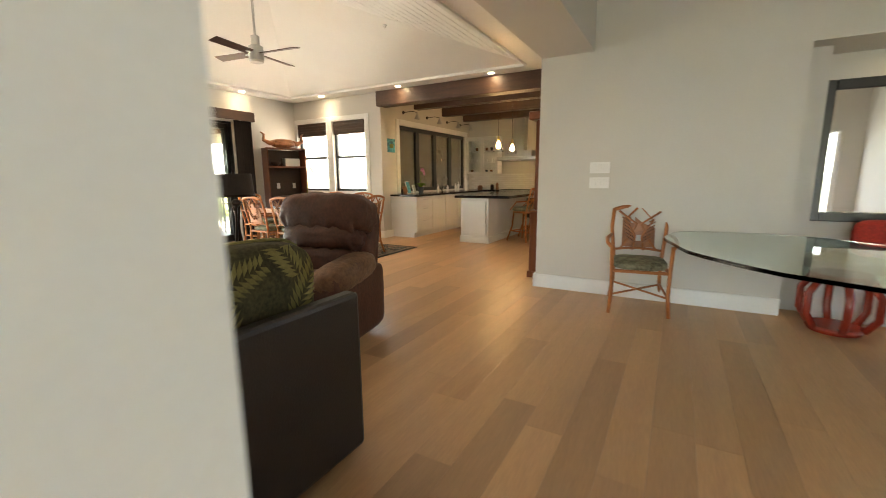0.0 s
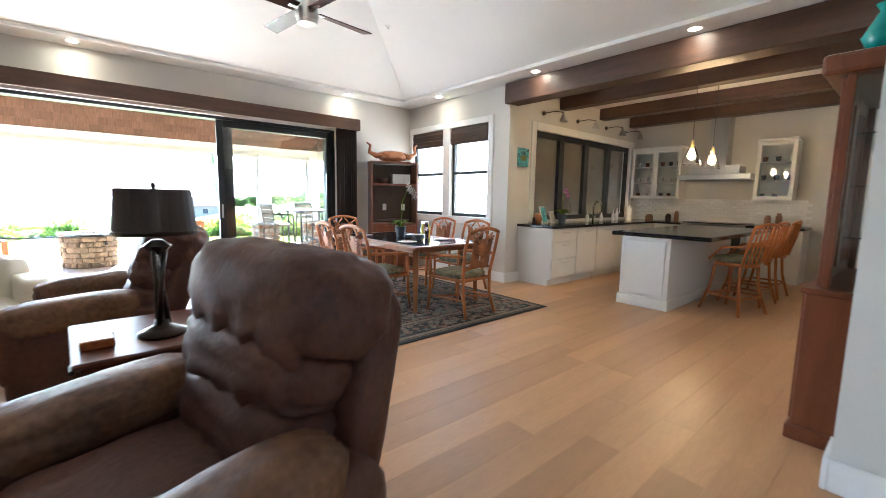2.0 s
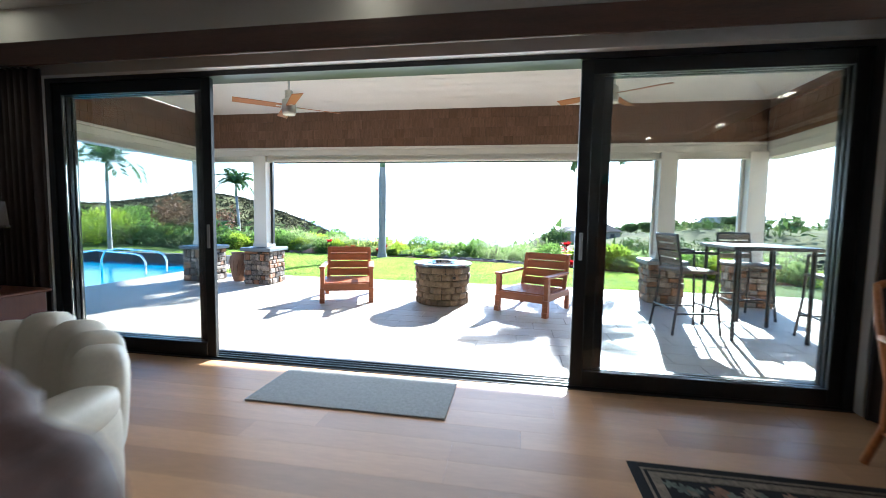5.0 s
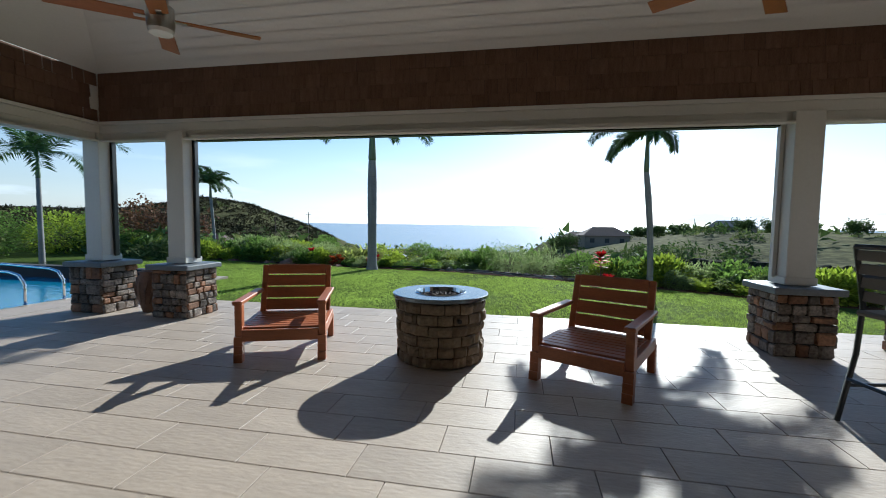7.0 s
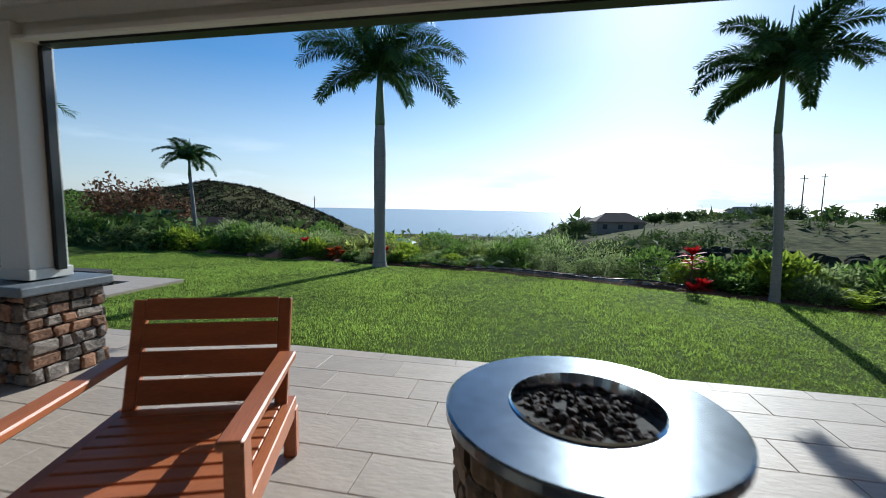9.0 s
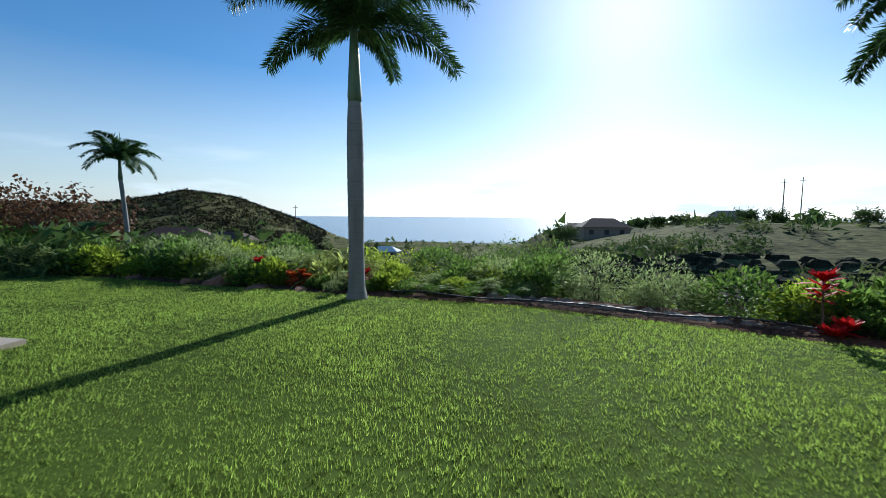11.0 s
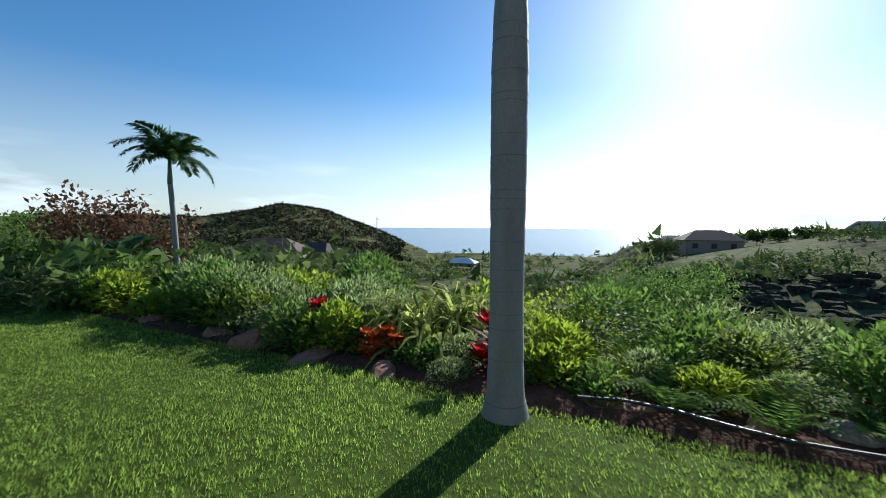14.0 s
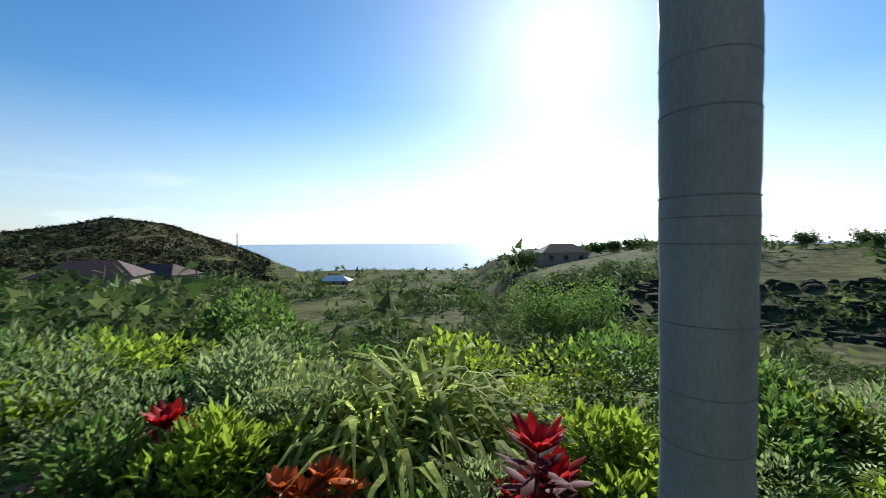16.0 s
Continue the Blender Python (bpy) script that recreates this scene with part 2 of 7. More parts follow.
GREYMESH = mat("taupe_sling", (0.16, 0.13, 0.10), 0.8, fine=200, vary=0.2, bump=0.3)
WATER = mat("pool_water", (0.02, 0.20, 0.34), 0.06, big=2, fine=7, vary=0.15, bump=0.25, depth=0.03)
SEA = mat("sea_water", (0.018, 0.085, 0.20), 0.22, big=0.004, fine=0.05, vary=0.15, bump=0.6, depth=0.6)
# turf colour is darkened to stand for shade in gaps between tufts
GRASSBASE = mat("lawn_turf", (0.055, 0.08, 0.015), 0.9, big=0.7, fine=14, vary=0.35, bump=0.6, depth=0.02, spec=0.03)
BLADE = mat("grass_blade", (0.25, 0.345, 0.06), 0.6, big=0.5, fine=6, vary=0.35, bump=0, piece=0.75, transl=0.6, spec=0.15)
SOIL = mat("red_brown_mulch", (0.09, 0.048, 0.032), 0.95, big=4, fine=30, vary=0.5, bump=0.9, depth=0.03, spec=0.05)
SCRUB = mat("dry_scrub_ground", (0.030, 0.036, 0.013), 0.95, big=0.05, fine=0.6, vary=0.45, bump=0.8, depth=0.3, c2=(0.12, 0.115, 0.05), spec=0.02)
CLIFF = mat("dark_lava_cliff", (0.022, 0.02, 0.016), 0.95, big=0.3, fine=3, vary=0.5, bump=0.8, depth=0.2, c2=(0.05, 0.05, 0.03), spec=0.03)
HILLSCRUB = mat("brown_hill_scrub", (0.042, 0.038, 0.018), 0.9, big=0.05, fine=1, vary=0.35, bump=0, piece=0.4, spec=0.05)
SHRUB2 = mat("pale_scrub_foliage", (0.14, 0.17, 0.055), 0.8, big=0.1, fine=2, vary=0.35, bump=0, piece=0.4, transl=0.4, spec=0.1)
SHRUB = mat("scrub_foliage", (0.075, 0.115, 0.03), 0.8, big=0.1, fine=2, vary=0.35, bump=0, piece=0.45, transl=0.25, spec=0.15)
FOL1 = mat("mid_green_leaf", (0.13, 0.21, 0.04), 0.55, big=2, fine=20, vary=0.25, bump=0, piece=0.45, transl=0.55, spec=0.15)
FOL2 = mat("yellow_green_leaf", (0.27, 0.35, 0.035), 0.5, big=2, fine=20, vary=0.25, bump=0, piece=0.4, transl=0.55, spec=0.15)
FOL3 = mat("dusty_green_leaf", (0.25, 0.31, 0.12), 0.55, big=2, fine=20, vary=0.25, bump=0, piece=0.4, transl=0.55, spec=0.15)
PALMLEAF = mat("palm_leaflet", (0.05, 0.10, 0.028), 0.4, big=1, fine=12, vary=0.25, bump=0, piece=0.35, transl=0.35, spec=0.15)
STRAP = mat("variegated_strap_leaf", (0.22, 0.28, 0.045), 0.6, big=3, fine=30, vary=0.3, bump=0, piece=0.6, transl=0.6, c2=(0.46, 0.48, 0.14), spec=0.04)
TIRED = mat("red_ti_leaf", (0.46, 0.016, 0.018), 0.6, big=3, fine=20, vary=0.4, bump=0, piece=0.3, transl=0.35, spec=0.15)
TIDARK = mat("dark_red_leaf", (0.11, 0.012, 0.018), 0.6, big=3, fine=20, vary=0.4, bump=0, piece=0.4, transl=0.3, spec=0.15)
CROTON = mat("orange_croton_leaf", (0.48, 0.10, 0.02), 0.45, big=3, fine=20, vary=0.4, bump=0, piece=0.4, transl=0.35, spec=0.15)
DRYLEAF = mat("brown_autumn_leaf", (0.16, 0.085, 0.045), 0.6, big=3, fine=20, vary=0.4, bump=0, piece=0.4, transl=0.3, spec=0.15)
TRUNK = mat("grey_palm_trunk", (0.19, 0.19, 0.185), 0.75, big=1.6, fine=30, vary=0.25, bump=0.35, stretch=(5, 5, 1.2))
SCAR = mat("dull_leaf_scar", (0.125, 0.125, 0.12), 0.85, big=9, fine=50, vary=0.35, bump=0.3)
SHAFT = mat("green_crownshaft", (0.085, 0.13, 0.055), 0.45, big=2, fine=20, vary=0.25, bump=0.1, stretch=(5, 5, 1))
BARK = mat("brown_bark", (0.10, 0.075, 0.055), 0.85, vary=0.3, bump=0.5, stretch=(4, 4, 1))
ROCK = mat("red_brown_rock", (0.24, 0.135, 0.095), 0.85, big=4, fine=25, vary=0.4, bump=0.8, depth=0.02, spec=0.15)
HOSE = mat("black_irrigation_pipe", (0.02, 0.02, 0.02), 0.5, vary=0.1, bump=0)
ROOFR = mat("red_brown_roof", (0.07, 0.03, 0.022), 0.8, vary=0.3, bump=0.4)
STUCCO = mat("tan_stucco", (0.26, 0.20, 0.15), 0.8, vary=0.12, bump=0.2)


# ---- mesh helpers ----
def part(name, bm, material, parent=None, label="", smooth=False):
    """Links a bmesh as one mesh object."""
    me = bpy.data.meshes.new(name)
    bm.to_mesh(me); bm.free()
    if smooth:
        me.polygons.foreach_set("use_smooth", [True] * len(me.polygons))
    me.materials.append(material)
    ob = new(name, me)
    if parent:
        ob.parent = parent
    if label:
        ob["label"] = label
    return ob


def raw(name, verts, faces, material, parent=None, smooth=False):
    me = bpy.data.meshes.new(name)
    me.from_pydata(verts, [], faces)
    if smooth:
        me.polygons.foreach_set("use_smooth", [True] * len(me.polygons))
    me.materials.append(material)
    ob = new(name, me)
    if parent:
        ob.parent = parent
    return ob


def share(ob, name, m, parent=None):
    """Another object on the same mesh."""
    o = new(name, ob.data)
    o.matrix_basis = m
    if parent:
        o.parent = parent
    return o


def base(name, m, label, category, group="", kind=""):
    e = new(name)
    e.matrix_basis = m
    e.empty_display_size = 0.1
    return tagged(e, label, category, group, kind)


def box(bm, x0, y0, z0, x1, y1, z1, bevel=0.0, seg=1, m=None):
    sub = bmesh.new()
    bmesh.ops.create_cube(sub, size=1, matrix=Matrix.LocRotScale(((x0 + x1) / 2, (y0 + y1) / 2, (z0 + z1) / 2), None, (abs(x1 - x0), abs(y1 - y0), abs(z1 - z0))))
    if bevel:
        bmesh.ops.bevel(sub, geom=sub.edges[:], offset=bevel, segments=seg, affect="EDGES", profile=0.5)
    return merge(bm, sub, m)


def merge(bm, sub, m=None):
    if m is not None:
        bmesh.ops.transform(sub, matrix=m, verts=sub.verts)
    me = bpy.data.meshes.new("t")
    sub.to_mesh(me); sub.free()
    bm.from_mesh(me)
    bpy.data.meshes.remove(me)
    return bm


def B(x0, y0, z0, x1, y1, z1, bevel=0.0, seg=1, m=None):
    return box(bmesh.new(), x0, y0, z0, x1, y1, z1, bevel, seg, m)


def lathe(profile, seg=24, m=None, bm=None, cap=True):
    """Turns (radius, height) pairs round z."""
    bm = bm or bmesh.new()
    sub = bmesh.new()
    rings = []
    for r, z in profile:
        rings.append([sub.verts.new((r * math.cos(2 * math.pi * i / seg), r * math.sin(2 * math.pi * i / seg), z)) for i in range(seg)])
    for a, b in zip(rings, rings[1:]):
        for i in range(seg):
            sub.faces.new((a[i], a[(i + 1) % seg], b[(i + 1) % seg], b[i]))
    if cap:
        if profile[0][0] > 1e-4: sub.faces.new(rings[0][::-1])
        if profile[-1][0] > 1e-4: sub.faces.new(rings[-1])
    return merge(bm, sub, m)


def tube(points, radii, seg=8, bm=None, flat=1.0):
    """A round bar along points."""
    bm = bm or bmesh.new()
    pts = [Vector(p) for p in points]
    if not isinstance(radii, (list, tuple)):
        radii = [radii] * len(pts)
    rings = []
    prev = None
    for i, p in enumerate(pts):
        d = (pts[min(i + 1, len(pts) - 1)] - pts[max(i - 1, 0)]).normalized()
        side = d.cross(prev if prev is not None else (Vector((0, 0, 1)) if abs(d.z) < 0.9 else Vector((1, 0, 0))))
        if side.length < 1e-3:
            side = d.orthogonal()
        side.normalize()
        up = side.cross(d).normalized()
        prev = up
        rings.append([bm.verts.new(p + radii[i] * (math.cos(2 * math.pi * k / seg) * side + flat * math.sin(2 * math.pi * k / seg) * up)) for k in range(seg)])
    for a, b in zip(rings, rings[1:]):
        for k in range(seg):
            bm.faces.new((a[k], a[(k + 1) % seg], b[(k + 1) % seg], b[k]))
    bm.faces.new(rings[0][::-1]); bm.faces.new(rings[-1])
    return bm


def arc(p, q, rise, n=8):
    """Points from p to q that bow by the vector rise."""
    p, q, rise = Vector(p), Vector(q), Vector(rise)
    return [p.lerp(q, i / n) + rise * (4 * (i / n) * (1 - i / n)) for i in range(n + 1)]


def soft(c, s, e=0.4, n=10, m=None, wrinkle=0.0, seed=0.0, bm=None, pleat=0.0):
    """A stuffed cushion: a superellipsoid of size s at c, with creases."""
    sub = bmesh.new()
    bmesh.ops.create_cube(sub, size=2)
    bmesh.ops.subdivide_edges(sub, edges=sub.edges[:], cuts=n, use_grid_fill=True)
    for v in sub.verts:
        p = v.co
        k = 2 / e
        d = (abs(p.x) ** k + abs(p.y) ** k + abs(p.z) ** k) ** (1 / k)
        q = p / d
        if wrinkle:
            w = noise.noise(Vector((q.x * 2.2 + seed, q.y * 2.2, q.z * 2.2))) + 0.6 * noise.noise(Vector((q.x * 7 + seed, q.y * 7, q.z * 3)))
            q = q * (1 + wrinkle * w)
        if pleat:      # gathers that run up from the lower seam and down from the upper one
            g = math.sin(15 * q.x + 2.5 * noise.noise(Vector((q.x * 3 + seed, 0, 1))) + seed) + .5 * math.sin(31 * q.x + seed)
            q = q * (1 + pleat * g * (max(0, -q.z - .05) ** 1.0 + .5 * max(0, q.z - .5)))
        v.co = Vector((c[0] + q.x * s[0] / 2, c[1] + q.y * s[1] / 2, c[2] + q.z * s[2] / 2))
    return merge(bm or bmesh.new(), sub, m)


def walls(name, boxes, material=None, kind="structure"):
    bm = bmesh.new()
    for b in boxes:
        box(bm, *b)
    return tagged(part(name, bm, material or WALL), kind=kind)


# ---- the house: walls, ceilings, openings ----
walls("wall_north", [(-2.6, 7.65, 0, -0.17, 7.93, 3.0), (6.2, 7.65, 0, 7.75, 7.93, 3.0), (-0.17, 7.65, 2.40, 6.2, 7.93, 3.0)])
walls("wall_east", [(7.75, 5.15, 0, 7.95, 5.56, 3.0), (7.75, 5.56, 0, 7.95, 7.55, 0.97), (7.75, 5.56, 2.48, 7.95, 7.55, 3.0), (7.75, 6.46, 0.97, 7.95, 6.64, 2.48), (7.75, 7.55, 0, 7.95, 7.93, 3.0)])
walls("wall_kitchen_north", [(7.95, 5.2, 0, 8.45, 5.4, 3.05), (8.45, 5.2, 0, 11.7, 5.4, 0.95), (8.45, 5.2, 2.40, 11.7, 5.4, 3.05), (11.7, 5.2, 0, 12.2, 5.4, 3.05)])
walls("wall_kitchen_east", [(12.0, 1.75, 0, 12.2, 5.2, 3.05), (12.0, 0.9, 0, 12.2, 1.0, 3.05), (12.0, 1.0, 2.1, 12.2, 1.75, 3.05)])
walls("wall_kitchen_south", [(5.62, 0.75, 0, 12.2, 0.92, 3.05)])
walls("wall_pier", [(5.38, -1.1, 0, 5.62, 1.15, 3.6), (5.62, -1.28, 0, 6.0, -1.1, 3.6), (5.38, -3.4, 2.33, 5.98, -1.1, 3.6)])
walls("wall_alcove", [(5.98, -3.6, 0, 6.15, -1.28, 3.6), (5.38, -3.6, 0, 5.98, -3.4, 3.6)])
walls("wall_west", [(-2.8, .1, 0, -2.6, 7.93, 3.6), (-2.8, -4.2, 0, -2.6, -3.6, 3.6), (-2.8, -3.6, 2.3, -2.6, .1, 3.6)])
walls("wall_south", [(-2.6, -4.2, 0, 5.38, -4.0, 3.6)])
walls("wall_hall", [(-2.6, 0.02, 0, 0.905, 0.18, 3.6)])
walls("wall_header", [(-2.6, 0.61, 2.50, 5.38, 1.14, 3.6)])
tagged(part("ceiling_hall", B(-2.6, -4.0, 3.5, 6.2, 0.61, 3.6), WALL), kind="structure")
tagged(part("ceiling_kitchen", B(7.75, 0.92, 3.0, 12.2, 5.4, 3.1), CEIL), kind="structure")


def hip_ceiling(name, x0, x1, y0, y1, z, slope, strip, material):
    """Boards that climb from all four sides to a ridge, with a groove between each two."""
    v, f = [], []
    half = min(x1 - x0, y1 - y0) / 2
    n = int(half / strip)
    for i in range(n + 1):
        a, b = i * strip + 0.004, min((i + 1) * strip - 0.004, half)
        for (p, q, r, s) in (((x0 + a, y0 + a), (x1 - a, y0 + a), (x1 - b, y0 + b), (x0 + b, y0 + b)),
                             ((x1 - a, y0 + a), (x1 - a, y1 - a), (x1 - b, y1 - b), (x1 - b, y0 + b)),
                             ((x1 - a, y1 - a), (x0 + a, y1 - a), (x0 + b, y1 - b), (x1 - b, y1 - b)),
                             ((x0 + a, y1 - a), (x0 + a, y0 + a), (x0 + b, y0 + b), (x0 + b, y1 - b))):
            k = len(v)
            za, zb = z + a * slope, z + b * slope
            v += [(*p, za), (*q, za), (*r, zb), (*s, zb)]
            f.append((k, k + 1, k + 2, k + 3))
            if i:      # the groove below this board
                k = len(v)
                v += [(*p, za), (*q, za), (*q, za + 0.008), (*p, za + 0.008)]
                f.append((k, k + 1, k + 2, k + 3))
    k = len(v)
    zt = z + 0.012
    v += [(x0, y0, zt), (x1, y0, zt), (x1, y1, zt), (x0, y1, zt)]
    rx = (x1 - x0) / 2 - half
    cx, cy, zr = (x0 + x1) / 2, (y0 + y1) / 2, zt + half * slope
    ry = (y1 - y0) / 2 - half
    v += [(cx - rx, cy - ry, zr), (cx + rx, cy + ry, zr)]
    if rx >= ry:
        f += [(k, k + 1, k + 5, k + 4), (k + 1, k + 2, k + 5), (k + 2, k + 3, k + 4, k + 5), (k + 3, k, k + 4)]
    return tagged(raw(name, v, f, material), kind="structure")


hip_ceiling("ceiling_vault", -2.1, 7.32, 1.96, 7.22, 2.985, 0.30, 0.135, CEIL)
bm = bmesh.new()
box(bm, -2.6, 7.22, 2.97, 7.75, 7.65, 3.1); box(bm, 7.32, 1.14, 2.97, 7.75, 7.22, 3.1); box(bm, -2.6, 1.14, 2.97, 7.32, 1.96, 3.1); box(bm, -2.6, 1.96, 2.97, -2.1, 7.22, 3.1)
tagged(part("ceiling_soffit", bm, CEIL), kind="structure")
bm = bmesh.new()
for b in ((-2.1, 7.185, 7.32, 7.225), (-2.1, 1.955, 7.32, 1.995), (7.285, 1.995, 7.325, 7.185)):
    box(bm, b[0], b[1], 2.945, b[2], b[3], 2.992, 0.006)
tagged(part("trim_ceiling", bm, TRIM), kind="structure")
tagged(part("roof_slab", B(-3.2, -4.4, 4.4, 12.6, 8.2, 4.6), GROUT), kind="structure")

bm = bmesh.new()
for b in ((5.355, -1.1, 5.38, 1.15), (5.355, 1.15, 5.62, 1.175), (7.725, 5.15, 7.75, 7.63), (7.725, 5.125, 8.06, 5.15), (6.6, 7.625, 7.725, 7.65), (-2.6, 7.625, -0.7, 7.65), (-2.6, -0.005, 0.905, 0.02), (0.905, 0.02, 0.915, 0.18)):
    box(bm, b[0], b[1], 0.0, b[2], b[3], 0.155, 0.006)
tagged(part("baseboard", bm, TRIM), kind="structure")

# header beam and kitchen beams
for i, (x0, x1, z0, z1) in enumerate(((7.66, 7.93, 2.68, 2.965), (9.05, 9.25, 2.80, 3.0), (10.35, 10.55, 2.80, 3.0), (11.55, 11.75, 2.80, 3.0))):
    tagged(part("ceiling_beam", B(x0, 1.16 if i == 0 else 0.92, z0, x1, 5.19, z1, 0.008), DARKWOODY), "dark stained timber beam across the kitchen ceiling", "beam", "kitchen ceiling beams")


def window(name, x0, x1, plane, z0, z1, axis, trim=True):
    """A double-hung black window; runs along y at x = plane, or along x at y = plane."""
    def at(u0, u1, v0, v1, za, zb, bev=0.003):
        return B(v0, u0, za, v1, u1, zb, bev) if axis == "y" else B(u0, v0, za, u1, v1, zb, bev)
    e = base(name, pose(0, 0, 0), "black double-hung window with a dark woven shade", "window", kind="structure")
    p = plane
    for u0, u1, za, zb in ((x0, x0 + .05, z0, z1), (x1 - .05, x1, z0, z1), (x0 + .05, x1 - .05, z0, z0 + .07), (x0 + .05, x1 - .05, z1 - .05, z1), (x0 + .05, x1 - .05, (z0 + z1) / 2 - .03, (z0 + z1) / 2 + .02)):
        part("window_frame", at(u0, u1, p + .05, p + .11, za, zb), BLACK, e)
    for za, zb in ((z0 + .07, (z0 + z1) / 2 - .03), ((z0 + z1) / 2 + .02, z1 - .05)):
        g = part("pane", at(x0 + .05, x1 - .05, p + .075, p + .081, za, zb, 0), GLASS, e)
        g.visible_shadow = False
    return e


for i, (a, b) in enumerate(((5.56, 6.46), (6.64, 7.55))):
    w = window("window_%d" % (i + 1), a, b, 7.75, 0.97, 2.48, "y")
    sh = base("roman_shade", pose(0, 0, 0), "dark woven wood roman shade drawn up over window", "window shade", "window shades")
    for k in range(5):
        part("fold", B(7.735 - 0.006 * (k % 2), a + 0.02, 2.47 - 0.055 * (k + 1), 7.775, b - 0.02, 2.475 - 0.055 * k, 0.008), DARKWOOD, sh)
bm = bmesh.new()
for (y0, y1, z0, z1) in ((5.46, 5.56, 0.87, 2.58), (6.46, 6.64, 0.97, 2.48), (7.55, 7.62, 0.87, 2.58), (5.56, 7.55, 2.48, 2.58), (5.56, 7.55, 0.87, 0.97)):
    box(bm, 7.722, y0, z0, 7.752, y1, z1, 0.004)
box(bm, 7.69, 5.44, 0.965, 7.76, 7.62, 0.99, 0.004)
tagged(part("trim_window", bm, TRIM), kind="structure")

# sliding glass wall to the terrace
fr = base("sliding_door_frame", pose(0, 0, 0), "black aluminium frame of the sliding glass wall", "door", kind="structure")
part("head_track", B(-0.17, 7.72, 2.36, 6.2, 7.92, 2.40), BLACK, fr)
bm = B(-0.17, 7.70, -0.03, 6.2, 7.95, 0.004)
for k in range(4):
    box(bm, -0.17, 7.735 + 0.05 * k, 0.004, 6.2, 7.745 + 0.05 * k, 0.016)
part("sill_track", bm, BLACK, fr)
for x in (-0.17, 6.14):
    part("jamb", B(x, 7.72, 0.004, x + 0.06, 7.92, 2.36), BLACK, fr)


def slider(x0, x1, y, handle=None):
    e = base("sliding_door_panel", pose(0, 0, 0), "black-framed sliding glass door panel, pushed open", "door", "sliding panels")
    for a, b, za, zb in ((x0, x0 + .085, .017, 2.355), (x1 - .085, x1, .017, 2.355), (x0 + .085, x1 - .085, .017, .13), (x0 + .085, x1 - .085, 2.26, 2.355)):
        part("frame", B(a, y - .02, za, b, y + .02, zb, .003), BLACK, e)
    g = part("pane", B(x0 + .085, y - .004, .13, x1 - .085, y + .004, 2.26), GLASS, e)
    g.visible_shadow = False
    if handle:
        part("handle", B(handle - .012, y - .035, .95, handle + .012, y - .02, 1.15, .004), STEEL, e)


slider(4.38, 6.14, 7.755, 4.42); slider(4.46, 6.14, 7.805); slider(4.53, 6.14, 7.855)
slider(-0.11, 1.45, 7.755, 1.41); slider(-0.11, 1.38, 7.805); slider(-0.11, 1.31, 7.855)
val = base("valance", pose(0, 0, 0), "dark stained wooden valance box over the sliding doors", "valance")
part("front_board", B(-0.75, 7.44, 2.41, 6.55, 7.464, 2.595, 0.005), DARKWOODX, val)
part("top_board", B(-0.726, 7.464, 2.571, 6.526, 7.64, 2.595, 0.003), DARKWOODX, val)
for x in (-0.75, 6.526):
    part("end_board", B(x, 7.464, 2.41, x + .024, 7.64, 2.595, 0.003), DARKWOODX, val)
for x0, x1 in ((-0.6, 0.02), (6.16, 6.52)):
    v, f = [], []
    n = 60
    for i in range(n + 1):
        u = x0 + (x1 - x0) * i / n
        y = 7.54 + 0.035 * math.sin(i * 2 * math.pi / 7) + 0.01 * math.sin(i * 1.7)
        v += [(u, y, 0.02), (u, y, 2.42)]
    f = [(2 * i, 2 * i + 2, 2 * i + 3, 2 * i + 1) for i in range(n)]
    c = raw("curtain", v, f, CURTAIN, smooth=True)
    c.modifiers.new("thick", "SOLIDIFY").thickness = 0.006
    tagged(c, "dark brown curtain drawn aside in deep folds", "curtain", "sliding door curtains")

# glazed doors in the hall's west wall, which light the hall
e = base("window_4", pose(0, 0, 0), "tall white-framed glazed doors in the hall", "window", kind="structure")
for k in range(4):
    y = -3.6 + .925 * k
    for p, q, r, t in ((y, y + .09, 0, 2.3), (y + .835, y + .925, 0, 2.3), (y + .09, y + .835, 0, .2), (y + .09, y + .835, 2.2, 2.3)):
        part("window_frame", B(-2.74, p, r, -2.68, q, t, .003), TRIM, e)
    g = part("pane", B(-2.712, y + .09, .2, -2.706, y + .835, 2.2), GLASS, e)
    g.visible_shadow = False


def daylight_fill(m, w, h, power):
    """An area lamp added at an opening to strengthen the sky light that enters."""
    a = new("daylight_fill", bpy.data.lights.new("daylight_fill", "AREA"))
    a.data.shape, a.data.size, a.data.size_y, a.data.energy, a.data.color = "RECTANGLE", w, h, power, (.92, .96, 1.0)
    a.matrix_world = m


daylight_fill(look((-2.64, -1.75, 1.2), (0, -1.75, 1.1)), 3.5, 2.1, 2.2)
daylight_fill(look((7.97, 6.55, 1.7), (5, 6.3, 1.4)), 1.9, 1.4, 2.2)
daylight_fill(look((2.9, 7.96, 1.25), (2.9, 5, 1.1)), 2.9, 2.1, 4.2)

